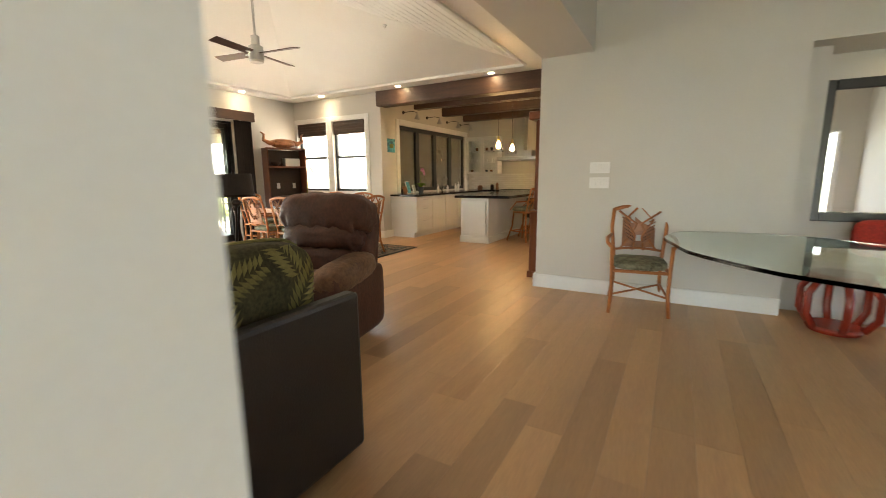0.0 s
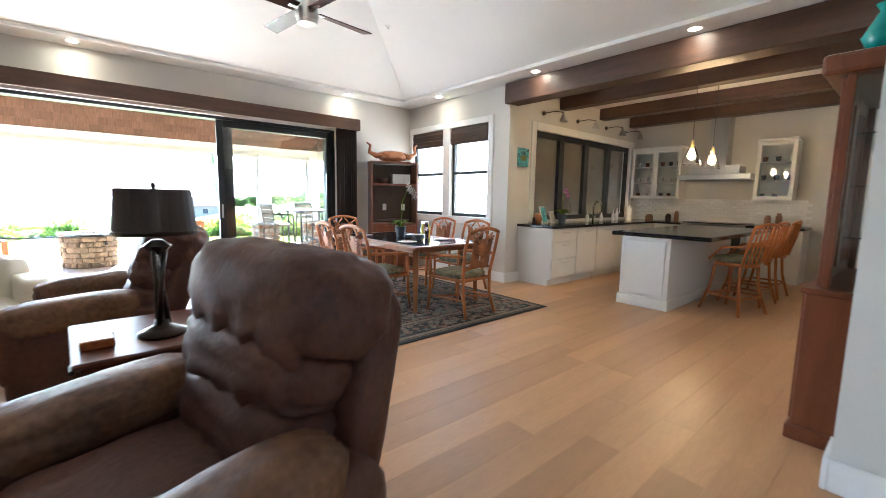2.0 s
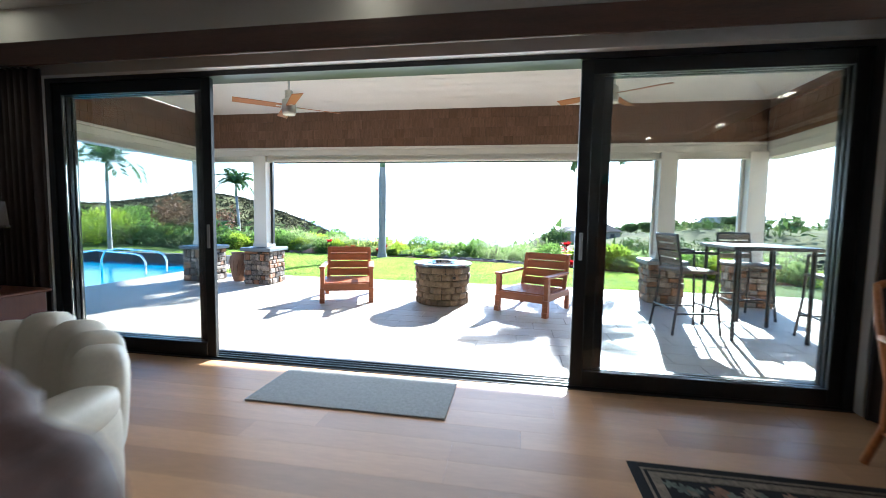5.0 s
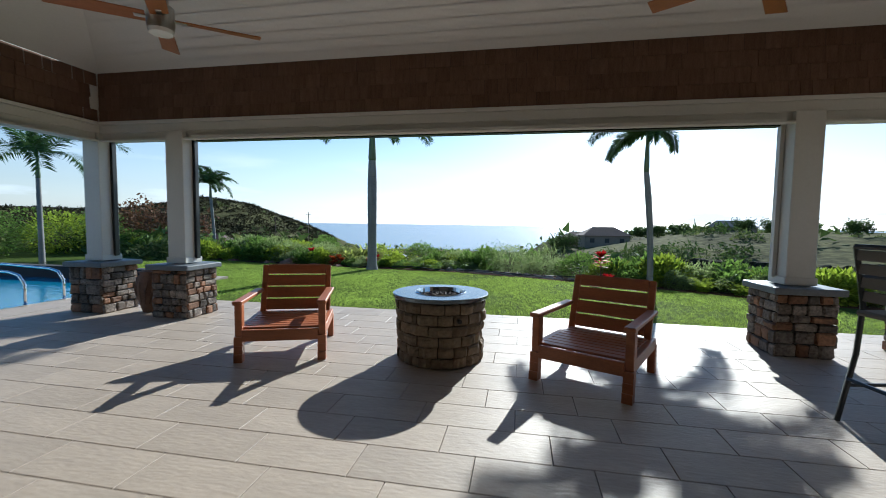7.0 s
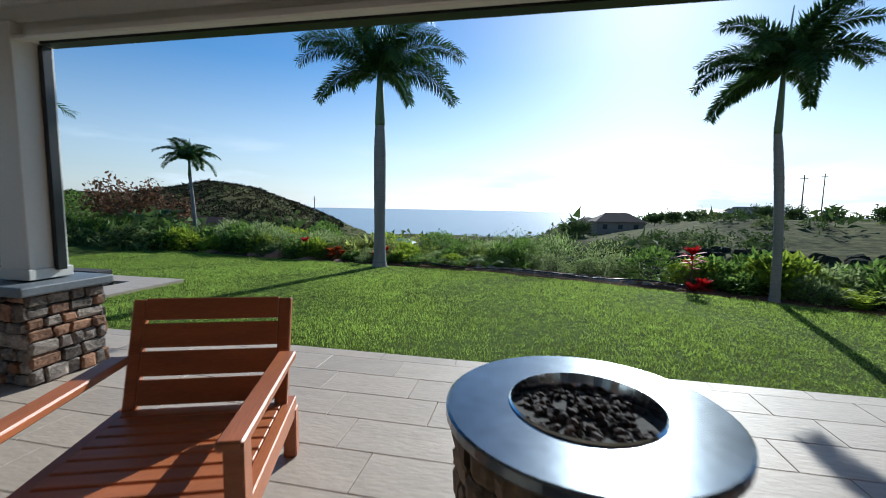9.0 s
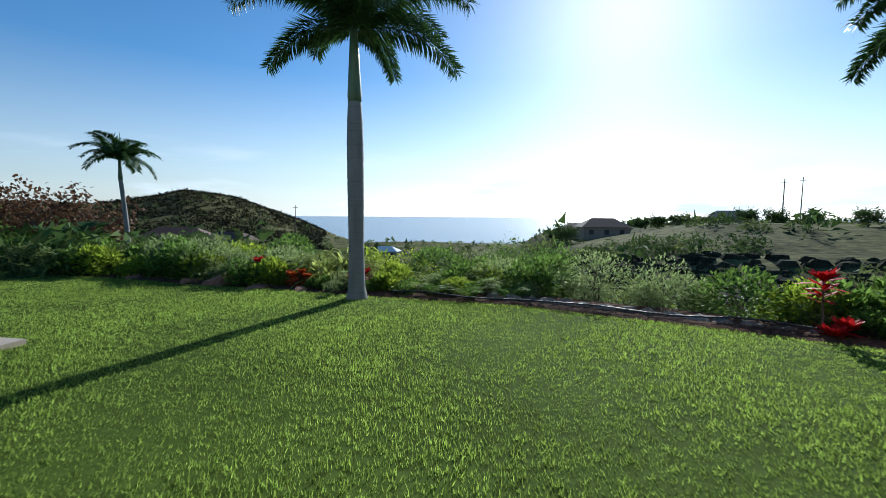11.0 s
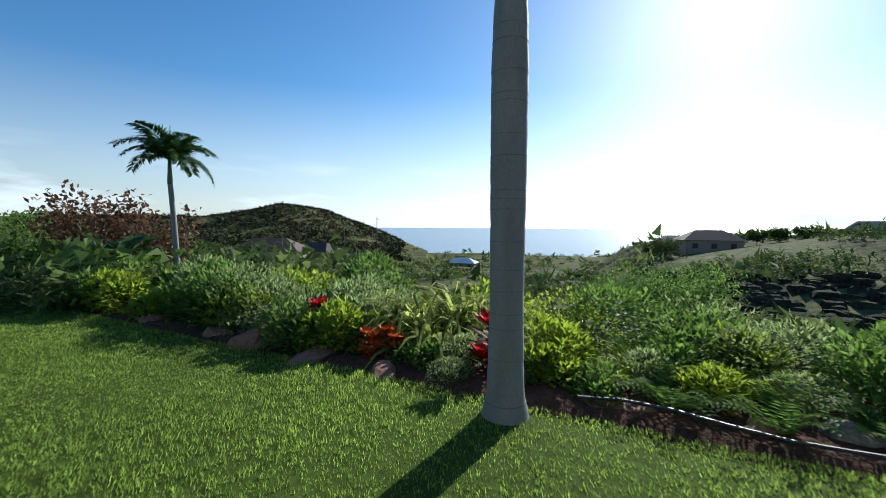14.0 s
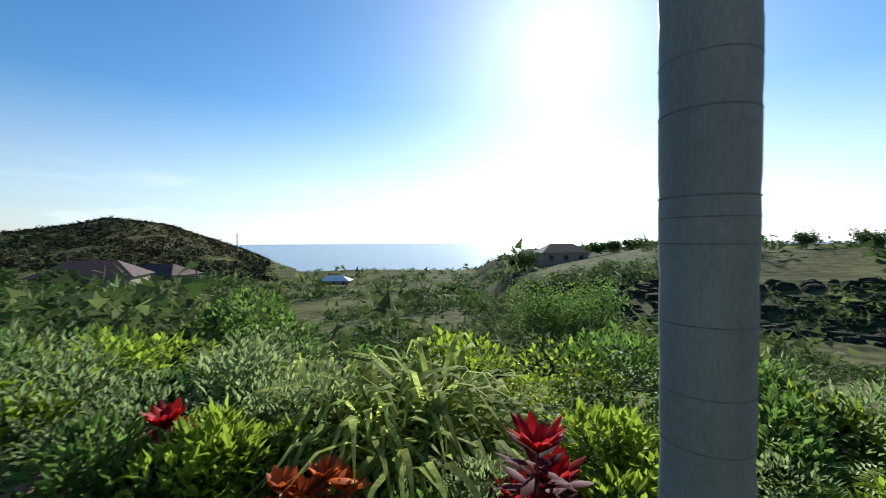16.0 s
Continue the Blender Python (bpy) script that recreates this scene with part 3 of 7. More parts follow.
# recessed downlights; a few carry real lamps
for i, (x, y, z, lit) in enumerate(((2.9, 7.42, 2.97, 1), (6.31, 7.45, 2.97, 1), (7.5, 6.5, 2.97, 1), (7.52, 4.54, 2.97, 1), (7.52, 2.64, 2.97, 1), (6.66, 1.54, 2.97, 1), (-0.4, 7.42, 2.97, 0), (5.75, -2.1, 2.33, 1))):
    e = base("downlight", pose(x, y, z), "small lit recessed ceiling downlight", "ceiling light", "recessed downlights")
    part("rim", lathe([(0.05, -0.002), (0.065, -0.006), (0.07, 0.0)], 20, cap=False), TRIM, e)
    part("lens", lathe([(0.0001, -0.001), (0.05, -0.001)], 20, cap=False), SPOT, e)
    if lit:
        lamp = new("downlight_lamp", bpy.data.lights.new("downlight_lamp", "SPOT"))
        lamp.data.energy, lamp.data.spot_size, lamp.data.spot_blend, lamp.data.color, lamp.data.shadow_soft_size = 0.42, radians(95), 0.6, (1, 0.78, 0.52), 0.04
        lamp.location = (x, y, z - 0.03)

# ---- ceiling fan ----
def fan(m, length, blade, body, rod, lamp=False, spin=20, sunlit=""):
    e = base("ceiling_fan", m, "ceiling fan with " + sunlit, "ceiling fan")
    part("downrod", tube([(0, 0, 0.1), (0, 0, rod)], 0.014), body, e)
    part("canopy", lathe([(0.03, rod - 0.09), (0.065, rod - 0.02), (0.065, rod)], 20), body, e)
    part("motor", lathe([(0.05, 0.22), (0.05, 0.12), (0.085, 0.10), (0.09, -0.02), (0.085, -0.06), (0.04, -0.065)], 24), body, e, smooth=False)
    part("light_lens", lathe([(0.085, -0.06), (0.075, -0.085), (0.0001, -0.09)], 24), WHITE, e)
    for k in range(4):
        sub = B(0.09, -0.055, -0.004, length, 0.06, 0.004, 0.003, m=pose(0, 0, 0.02, 14, 0, 0))
        for v in sub.verts:
            if v.co.x > 0.5 * length: v.co.y *= 1.18
        b = part("blade", sub, blade, e)
        b.matrix_basis = pose(0, 0, 0, 0, 0, spin + 90 * k)
        part("blade_arm", B(0.06, -0.02, 0.012, 0.16, 0.02, 0.024, 0.003), body, b)
    return e


fan(pose(4.36, 4.42, 2.76), 0.62, FANDARK, STEEL, 0.95, spin=8, sunlit="dark mahogany blades and a nickel motor")
for x, y in ((4.2, 2.7), (2.6, 3.2), (5.9, 3.6), (5.9, 5.6)):
    s = 0.30 * min(y - 1.96, 7.22 - y, 7.32 - x)
    tagged(part("sprinkler_head", lathe([(0.03, 0.0), (0.03, -0.012), (0.012, -0.02), (0.012, -0.04)], 14, m=pose(x, y, 2.985 + s)), WHITE), "small white ceiling sprinkler head", "sprinkler", "ceiling sprinklers")
e = base("ceiling_vent", pose(5.68, 1.5, 2.966), "white slatted air vent in the ceiling", "vent")
part("frame", B(-0.16, -0.09, -0.006, 0.16, 0.09, 0.0, 0.002), TRIM, e)
for k in range(6):
    part("slat", B(-0.14, -0.07 + 0.025 * k, -0.012, 0.14, -0.058 + 0.025 * k, -0.006), TRIM, e)

# ---- furniture functions; each one faces -y ----
def recliner(m, seed, lean):
    e = base("recliner", m, "brown suede leather recliner with overstuffed pillow back", "armchair", "brown recliners")
    part("base_frame", B(-.38, -.34, .03, .38, .22, .16, .02), LEATHER, e)
    for s in (-1, 1):
        a = part("side_panel", soft((s * .42, -.08, .31), (.20, .76, .54), .26, 8, m=pose(0, 0, 0), wrinkle=.014, seed=seed + s), LEATHER, e, smooth=True)
        part("armrest", soft((s * .425, -.11, .585), (.25, .68, .20), .6, 14, m=pose(0, 0, 0.0, 5, 0, 0), wrinkle=.05, seed=seed + 3 * s), LEATHER2, a, "padded armrest worn to a lighter tan", smooth=True)
        part("arm_front_pad", soft((s * .425, -.42, .40), (.22, .13, .42), .5, 10, wrinkle=.04, seed=seed + 11 * s), LEATHER, a, smooth=True)
    part("seat", soft((0, -.10, .39), (.66, .74, .27), .45, 16, wrinkle=.05, seed=seed + 5, pleat=.025), LEATHER, e, smooth=True)
    part("footrest", soft((0, -.43, .24), (.64, .18, .40), .4, 12, wrinkle=.04, seed=seed + 6, pleat=.03), LEATHER, e, smooth=True)
    tilt = pose(0, 0.17, 0.36, -lean, 0, 0)
    part("back_shell", soft((0, .10, .30), (.82, .17, .80), .3, 14, m=tilt, wrinkle=.018, seed=seed + 7, pleat=.008), LEATHER, e, smooth=True)
    part("lumbar_cushion", soft((0, -.05, .22), (.68, .30, .24), .55, 18, m=tilt, wrinkle=.05, seed=seed + 8, pleat=.08), LEATHER, e, smooth=True)
    part("mid_cushion", soft((0, -.06, .40), (.72, .32, .22), .55, 18, m=tilt, wrinkle=.05, seed=seed + 13, pleat=.08), LEATHER, e, smooth=True)
    part("head_pillow", soft((0, -.02, .60), (.84, .40, .36), .55, 20, m=tilt, wrinkle=.05, seed=seed + 9, pleat=.08), LEATHER, e, smooth=True)
    for x in (-.3, .3):
        for y in (-.26, .2):
            part("foot", lathe([(.02, 0), (.025, .03)], 10, m=pose(x, y, 0)), BLACK, e)
    return e


recliner(pose(3.11, 2.34, 0, 0, 0, -79), 1.0, 13)
recliner(pose(3.0, 4.64, 0, 0, 0, -98), 7.0, 22)

# cream tub chair
e = base("tub_armchair", pose(2.12, 5.66, 0, 0, 0, 14), "cream leather tub armchair with channelled fan back", "armchair")
part("base_frame", B(-.33, -.30, .05, .33, .30, .22, .02), CREAM, e)
part("seat", soft((0, -.06, .34), (.60, .66, .20), .4, 8, wrinkle=.012), CREAM, e, smooth=True)
for k in range(7):
    a = radians(-63 + 21 * k)
    x, y = .36 * math.sin(a), .06 + .30 * math.cos(a)
    part("back_channel", soft((0, 0, 0), (.17, .19, .56 - .05 * abs(k - 3) * .6), .5, 6, m=pose(x, y, .54 - .015 * abs(k - 3), -8 * math.cos(a), 0, -math.degrees(a))), CREAM, e, smooth=True)
for s in (-1, 1):
    part("arm", soft((s * .37, -.10, .30), (.15, .56, .56), .35, 8), CREAM, e, smooth=True)
    part("arm_roll", soft((s * .38, -.12, .55), (.19, .56, .15), .6, 8), CREAM, e, smooth=True)
for x in (-.3, .3):
    part("foot", B(x - .03, -.30, 0, x + .03, -.24, .05, .006), DARKWOOD, e)

# leather sofa with its loose back cushions
e = base("leather_sofa", pose(1.06, 1.42, 0, 0, 0, 180), "dark brown leather sofa seen from behind", "sofa")
part("base_frame", B(-.98, -.40, .05, .98, .36, .30, .02), BLACKLEATHER, e)
part("back_panel", B(-1.02, .40, .06, 1.02, .48, .78, .02, 2), BLACKLEATHER, e)
for s in (-1, 1):
    part("arm", soft((s * .97, -.03, .34), (.27, .94, .62), .45, 8), BLACKLEATHER, e, smooth=True)
    for y in (-.35, .36):
        part("foot", B(s * .9 - .04, y - .04, 0, s * .9 + .04, y + .04, .06, .005), DARKWOOD, e)
for x in (-.42, .42):
    part("seat_cushion", soft((x, -.08, .40), (.82, .72, .22), .35, 8), BLACKLEATHER, e, smooth=True)
for s, x in ((0, -.47), (1, .47)):
    c = base("back_cushion", pose(1.06 - x, 1.24, .54), "large cushion printed with pale fern leaves on dark olive", "cushion", "sofa back cushions")
    part("cover", soft((0, -.02, .22), (.98, .26, .52), .42, 12, wrinkle=.03, seed=s * 3.0), LEAFPRINT, c, smooth=True)
    part("piping", tube([(.49 * math.copysign(abs(math.cos(t)) ** .35, math.cos(t)), -.02, .22 + .262 * math.copysign(abs(math.sin(t)) ** .35, math.sin(t))) for t in [i * 2 * math.pi / 40 for i in range(41)]], .007, 6), LEAFGOLD, c)
    rnd = random.Random(4 + s)
    for (fx, fz, ang, ln) in ((-.30, .12, 60, .36), (.05, .05, 100, .36), (.30, .14, 55, .32), (-.1, .3, 20, .3), (.36, .34, 120, .26), (-.38, .33, 150, .28)):
        bm = bmesh.new()
        for side in (-1,):
            ca, sa = math.cos(radians(ang)), math.sin(radians(ang))
            for k in range(13):
                q = k / 12
                for w in (-1, 1):
                    lx, lz = fx + ca * ln * q, fz + sa * ln * q
                    da = radians(ang + w * 52)
                    l2 = .10 * (1 - .75 * abs(q - .35))
                    ex, ez = lx + math.cos(da) * l2, lz + math.sin(da) * l2
                    mx, mz = (lx + ex) / 2 - math.sin(da) * .011, (lz + ez) / 2 + math.cos(da) * .011
                    nx, nz = (lx + ex) / 2 + math.sin(da) * .011, (lz + ez) / 2 - math.cos(da) * .011
                    pts = []
                    for px, pz in ((lx, lz), (mx, mz), (ex, ez), (nx, nz)):
                        px, pzz = max(-.47, min(.47, px)), max(-.02, min(.46, pz))
                        kx, kz = abs(px / .49), abs((pzz - .22) / .26)
                        h = max(0.0, 1 - kx ** 4.76 - kz ** 4.76) ** (1 / 4.76)
                        pts.append(bm.verts.new((px, -.02 + side * (.13 * h * 1.035 + .004), pzz)))
                    bm.faces.new(pts)
        part("leaf_motif", bm, LEAFGOLD, c)

# end table and lamp between the recliners
def chest(m, label):
    e = base("end_table", m, label, "side table", "end tables")
    part("body", B(-.25, -.30, .07, .25, .30, .605, .006), DARKCHERRY, e)
    part("top", B(-.275, -.33, .605, .275, .33, .63, .008), DARKCHERRY, e)
    for k in range(3):
        d = part("drawer", B(-.265, -.27, .09 + .17 * k, -.251, .27, .245 + .17 * k, .004), DARKCHERRY, e)
        part("pull", B(-.285, -.05, .155 + .17 * k, -.265, .05, .18 + .17 * k, .006), BRONZE, d, "dark bronze drawer pull")
    for x in (-.22, .22):
        for y in (-.27, .27):
            part("leg", B(x - .03, y - .03, 0, x + .03, y + .03, .075, .004), DARKCHERRY, e)


chest(pose(3.07, 3.38, 0, 0, 0, 2), "red-brown wooden three-drawer end table between recliners")
chest(pose(0.0, 7.05, 0, 0, 0, 90), "red-brown wooden end table beside the dark curtain")


def lamp(m, h=.68):
    e = base("table_lamp", m, "dark bronze palm-tree table lamp with brown drum shade", "lamp", "table lamps")
    part("foot", lathe([(.10, 0), (.10, .015), (.07, .03), (.035, .045), (.03, .07)], 20), BRONZE, e, smooth=True)
    for k in range(3):
        a = k * 2.09
        part("stem", tube([(.025 * math.cos(a), .025 * math.sin(a), .05), (.012 * math.cos(a + 1), .012 * math.sin(a + 1), .25), (.03 * math.cos(a + 2), .03 * math.sin(a + 2), h - .27)], [.014, .010, .012]), BRONZE, e, smooth=True)
    part("leaf_crown", lathe([(.02, h - .30), (.06, h - .26), (.02, h - .23)], 9), BRONZE, e)
    s = part("shade", lathe([(.165, h - .20), (.165, h - .195), (.15, h - .005), (.147, h)], 28, cap=False), SHADE, e, "brown fabric drum shade", smooth=False)
    part("shade_trim", lathe([(.168, h - .205), (.171, h - .19), (.166, h - .185)], 28, cap=False), BRONZE, s)
    part("finial", lathe([(.006, h - .02), (.012, h + .02), (.0001, h + .035)], 10), BRONZE, e)


lamp(pose(3.13, 3.28, .631)); lamp(pose(-.02, 7.10, .631))
tagged(part("coaster_box", B(2.83, 3.20, .631, 2.95, 3.32, .672, .006), RATTAN), "small woven box on the end table", "box")

# rug: border bands and flower motifs as raised pile
e = base("area_rug", pose(0, 0, 0), "oriental wool rug, black with tan border and floral pattern", "rug")
X0, X1, Y0, Y1 = 4.55, 7.06, 3.87, 6.81
part("rug_base", B(X0, Y0, 0.001, X1, Y1, .010, .002), RUGDARK, e)
def ring(o, w, z, mtl, name):
    for b in ((X0 + o, Y0 + o, X1 - o, Y0 + o + w), (X0 + o, Y1 - o - w, X1 - o, Y1 - o), (X0 + o, Y0 + o + w, X0 + o + w, Y1 - o - w), (X1 - o - w, Y0 + o + w, X1 - o, Y1 - o - w)):
        part(name, B(b[0], b[1], .010, b[2], b[3], z), mtl, e)
ring(.05, .012, .0125, RUGTAN, "outer_line"); ring(.08, .045, .0122, RUGTAN, "outer_band"); ring(.38, .012, .0125, RUGTAN, "inner_line"); ring(.42, .05, .0122, RUGTAN, "inner_band"); ring(.50, .012, .0125, RUGFLOW, "centre_line")
rnd = random.Random(11)
for nm, mtl, count in (("rust_motif", RUGFLOW, 900), ("sage_motif", RUGSAGE, 900), ("tan_motif", RUGTAN, 1150)):
    v, f = [], []
    for k in range(count):
        x, y = rnd.uniform(X0 + .15, X1 - .15), rnd.uniform(Y0 + .15, Y1 - .15)
        d = min(x - X0, X1 - x, y - Y0, Y1 - y)
        if .40 < d < .50:
            continue
        petals = rnd.choice((4, 5, 6)); r = rnd.uniform(.012, .046); a0 = rnd.uniform(0, 6.28); k0 = len(v)
        z = .0118 + rnd.uniform(0, .0008)
        for q in range(petals * 4):
            rr = r * (.45 + .55 * abs(math.sin(q * math.pi / 4)))
            v.append((x + rr * math.cos(a0 + q * 2 * math.pi / (petals * 4)), y + rr * math.sin(a0 + q * 2 * math.pi / (petals * 4)) * rnd.uniform(.85, 1.1), z))
        f.append(tuple(range(k0, len(v))))
    tagged(raw(nm, v, f, mtl, e), kind="stuff")


def dining_chair(m, label, group="rattan dining chairs", seat=OLIVE):
    e = base("dining_chair", m, label, "chair", group)
    S = [(-.24, -.24), (.24, -.24)]
    for s in (-1, 1):
        part("front_leg", tube([(s * .25, -.27, 0), (s * .235, -.245, .2), (s * .24, -.24, .43), (s * .25, -.23, .64)], .017), RATTAN, e, smooth=True)
        part("back_post", tube([(s * .24, .32, 0), (s * .215, .26, .22), (s * .22, .25, .45), (s * .25, .30, .75), (s * .235, .35, .93)], .018), RATTAN, e, smooth=True)
        part("arm", tube([(s * .25, .28, .67), (s * .29, .05, .665), (s * .285, -.2, .65), (s * .25, -.24, .62)], .017), RATTAN, e, smooth=True)
        part("side_rail", tube([(s * .24, -.24, .40), (s * .22, .25, .40)], .016), RATTAN, e)
        part("side_stretcher", tube([(s * .24, -.24, .17), (s * .215, .26, .19)], .011), RATTAN, e)
    part("front_rail", tube([(-.24, -.24, .40), (.24, -.24, .40)], .016), RATTAN, e)
    part("back_rail", tube([(-.22, .25, .40), (.22, .25, .40)], .016), RATTAN, e)
    part("cross_brace", tube([(-.24, -.23, .17), (.21, .25, .18)], .010), RATTAN, e)
    part("cross_brace", tube([(.24, -.23, .17), (-.21, .25, .18)], .010), RATTAN, e)
    part("top_rail", tube(arc((-.235, .35, .92), (.235, .35, .92), (0, .015, .045), 10), .020), RATTAN, e, smooth=True)
    part("mid_rail", tube(arc((-.22, .265, .52), (.22, .265, .52), (0, .01, .02), 8), .012), RATTAN, e, smooth=True)
    for s in (-1, 1):
        part("splat_curve", tube([(s * .19, .30, .91), (s * .02, .315, .78), (s * .10, .29, .62), (s * .17, .265, .52)], .011), RATTAN, e, smooth=True)
        part("splat_curve", tube([(s * .02, .34, .94), (s * .13, .32, .82), (s * .03, .285, .66), (s * .05, .265, .52)], .011), RATTAN, e, smooth=True)
        for k in range(7):
            q = k / 6
            part("woven_slat", tube([(s * (.03 + .012 * k), .285 + .05 * q, .60 + .04 * k), (s * (.12 + .008 * k), .295 + .045 * q, .66 + .037 * k)], [.030, .020], 6, None, .25), RATTAN2, e)
    bm = bmesh.new()
    rows_ = [[bm.verts.new((-.15 + .3 * i / 8, .272 + .055 * j / 5 + .012 * math.cos((i - 4) * .3), .55 + .30 * j / 5)) for i in range(9)] for j in range(6)]
    for a, b in zip(rows_, rows_[1:]):
        for i in range(8):
            if (a is rows_[4] and i in (2, 5)) or (a is rows_[1] and i in (3, 4)):
                continue
            bm.faces.new((a[i], a[i + 1], b[i + 1], b[i]))
    p = part("back_panel", bm, RATTAN2, e, "woven rattan back panel with cut-outs")
    p.modifiers.new("thick", "SOLIDIFY").thickness = .008
    part("seat_cushion", soft((0, 0, .445), (.47, .48, .085), .5, 8, wrinkle=.02), seat, e, "olive leaf-print seat cushion", smooth=True)
    return e


L = "honey rattan dining armchair with olive print cushion at the dining table"
c0 = dining_chair(pose(5.42, 5.05, .012, 0, 0, 92), L)
for m in (pose(5.42, 5.72, .012, 0, 0, 88), pose(6.08, 4.38, .012, 0, 0, 184), pose(6.02, 6.72, .012, 0, 0, 2), pose(6.84, 5.22, .012, 0, 0, -90), pose(6.84, 5.92, .012, 0, 0, -86)):
    copy_thing(c0, m)
e = base("dining_table", pose(6.08, 5.48, .012), "honey-toned wooden dining table with glass-topped dark inlay", "table")
part("apron", B(-.46, -.86, .66, .46, .86, .72, .006), TABLEWOOD, e)
part("tabletop", B(-.52, -.95, .715, .52, .95, .745, .01, 2), TABLEWOOD, e)
part("inlay", B(-.44, -.87, .7455, .44, .87, .749), GRANITE, e, "dark polished glass inlay")
for s in (-1, 1):
    for t in (-1, 1):
        part("leg", tube([(s * .47, t * .89, 0), (s * .46, t * .88, .4), (s * .46, t * .88, .715)], [.03, .036, .045], 4), TABLEWOOD, e)


def orchid(m, petal, label, pot, h=.55, n=7, seed=0):
    e = base("orchid", m, label, "plant", "potted orchids")
    part("pot", lathe([(.055, 0), (.075, .13), (.08, .14), (.07, .14), (.06, .11)], 18), pot, e, smooth=False)
    rnd = random.Random(seed)
    for k in range(6):
        a = rnd.uniform(0, 6.28); c, s = math.cos(a), math.sin(a)
        part("leaf", tube([(.01 * c, .01 * s, .12), (.08 * c, .08 * s, .22), (.17 * c, .17 * s, .17)], [.012, .034, .006], 6, None, .15), FOL1, e, smooth=True)
    stem = [(0, 0, .12), (.02, .01, .3), (.03, .02, .5 * h + .2), (.12, .03, h + .12), (.2, .04, h + .06)]
    part("stem", tube(stem, .005, 6), FOL1, e)
    for k in range(n):
        q = .35 + .65 * k / n
        x, y, z = .04 + .17 * q, .02 + rnd.uniform(-.02, .02), h + .14 - .16 * q * q + rnd.uniform(-.02, .03)
        bm = bmesh.new()
        for p in range(5):
            a = p * 1.257
            tube([(x, y - .015, z), (x + .026 * math.cos(a), y - .02, z + .026 * math.sin(a)), (x + .048 * math.cos(a), y - .01, z + .048 * math.sin(a))], [.005, .021, .004], 6, bm, .2)
        part("flower", bm, petal, e)


orchid(pose(6.12, 5.62, .761, 0, 0, -20), PETAL, "white orchid in a slate-blue pot on dining table", POTBLUE, .55, 8, 3)
for k, (x, y) in enumerate(((5.75, 4.95), (6.35, 5.0), (5.76, 5.95), (6.38, 5.7))):
    tagged(part("place_setting", lathe([(.06, 0), (.11, .012), (.115, .014), (.06, .006)], 22, m=pose(x, y, .7615)), WHITE), "white dinner plate laid on the table", "plate", "table settings")
tagged(part("juice_bottle", lathe([(.035, 0), (.037, .1), (.03, .14), (.014, .17), (.014, .2)], 16, m=pose(6.35, 5.32, .7615)), YELLOW), "yellow juice bottle on the dining table", "bottle")
tagged(part("water_jug", lathe([(.05, 0), (.06, .1), (.045, .2), (.05, .22)], 18, m=pose(6.22, 5.22, .7615)), GLASS), "clear glass water jug on dining table", "jug")
tagged(part("bowl", lathe([(.03, 0), (.07, .04), (.08, .07), (.07, .07), (.03, .02)], 18, m=pose(6.05, 5.12, .7615)), STEEL), "small steel bowl on the dining table", "bowl")

# corner bookcase
e = base("corner_bookcase", pose(7.08, 7.19, 0, 0, 0, -20), "cherry wood bookcase standing across the corner", "bookcase")
for x in (-.42, .395):
    part("side_panel", B(x, -.02, 0, x + .025, .33, 1.90, .003), REDWOOD, e)
part("back_panel", B(-.40, .31, 0, .40, .325, 1.88), DARKWOOD, e)
for z in (.06, .80, 1.50, 1.885):
    part("shelf", B(-.395 if z < 1.8 else -.43, -.01 if z < 1.8 else -.03, z, .395 if z < 1.8 else .43, .31, z + .028, .003), REDWOOD, e)
for x in (-.392, .005):
    d = part("cupboard_door", B(x, -.025, .09, x + .387, -.005, .79, .004), REDWOOD, e)
    part("knob", lathe([(.01, 0), (.014, .02)], 10, m=pose(-.03 if x < 0 else .03, -.025, .45, 90)), BRONZE, d)
R = pose(7.08, 7.19, 0, 0, 0, -20)
tagged(part("radio", B(-.02, .05, 1.528, .30, .25, 1.70, .01, m=R), STEEL), "silver tabletop radio on the upper shelf", "radio")
tagged(part("wooden_bowl", lathe([(.04, 0), (.10, .06), (.11, .09), (.09, .09)], 16, m=R @ pose(-.2, .15, 1.528)), DARKWOOD), "small dark wooden bowl on upper shelf", "bowl")
for x in (-.15, .2):
    tagged(part("wall_plug", B(x, .302, 1.05, x + .07, .309, 1.17, .003, m=R), WHITE), "white socket plate seen in the bookcase", "socket", "socket plates")
tagged(part("driftwood_tray", tube([R @ Vector(p) for p in ((-.3, .12, .868), (0, .1, .87), (.3, .14, .872))], [.02, .04, .02], 8), DARKWOOD), "long dark carved wooden tray on the shelf", "tray")
bm = soft((0, 0, .10), (.5, .26, .2), .9, 8, wrinkle=.18, seed=2.0)
for s in (-1, 1):
    tube([(s * .15, 0, .13), (s * .3, -.03, .10), (s * .42, -.02, .16), (s * .40, 0, .28), (s * .46, .02, .33)], [.06, .05, .035, .025, .012], 8, bm)
bmesh.ops.transform(bm, matrix=R @ pose(0, .15, 1.913), verts=bm.verts)
tagged(part("driftwood_carving", bm, CARVED, smooth=True), "reddish carved root sculpture on top of bookcase", "sculpture")

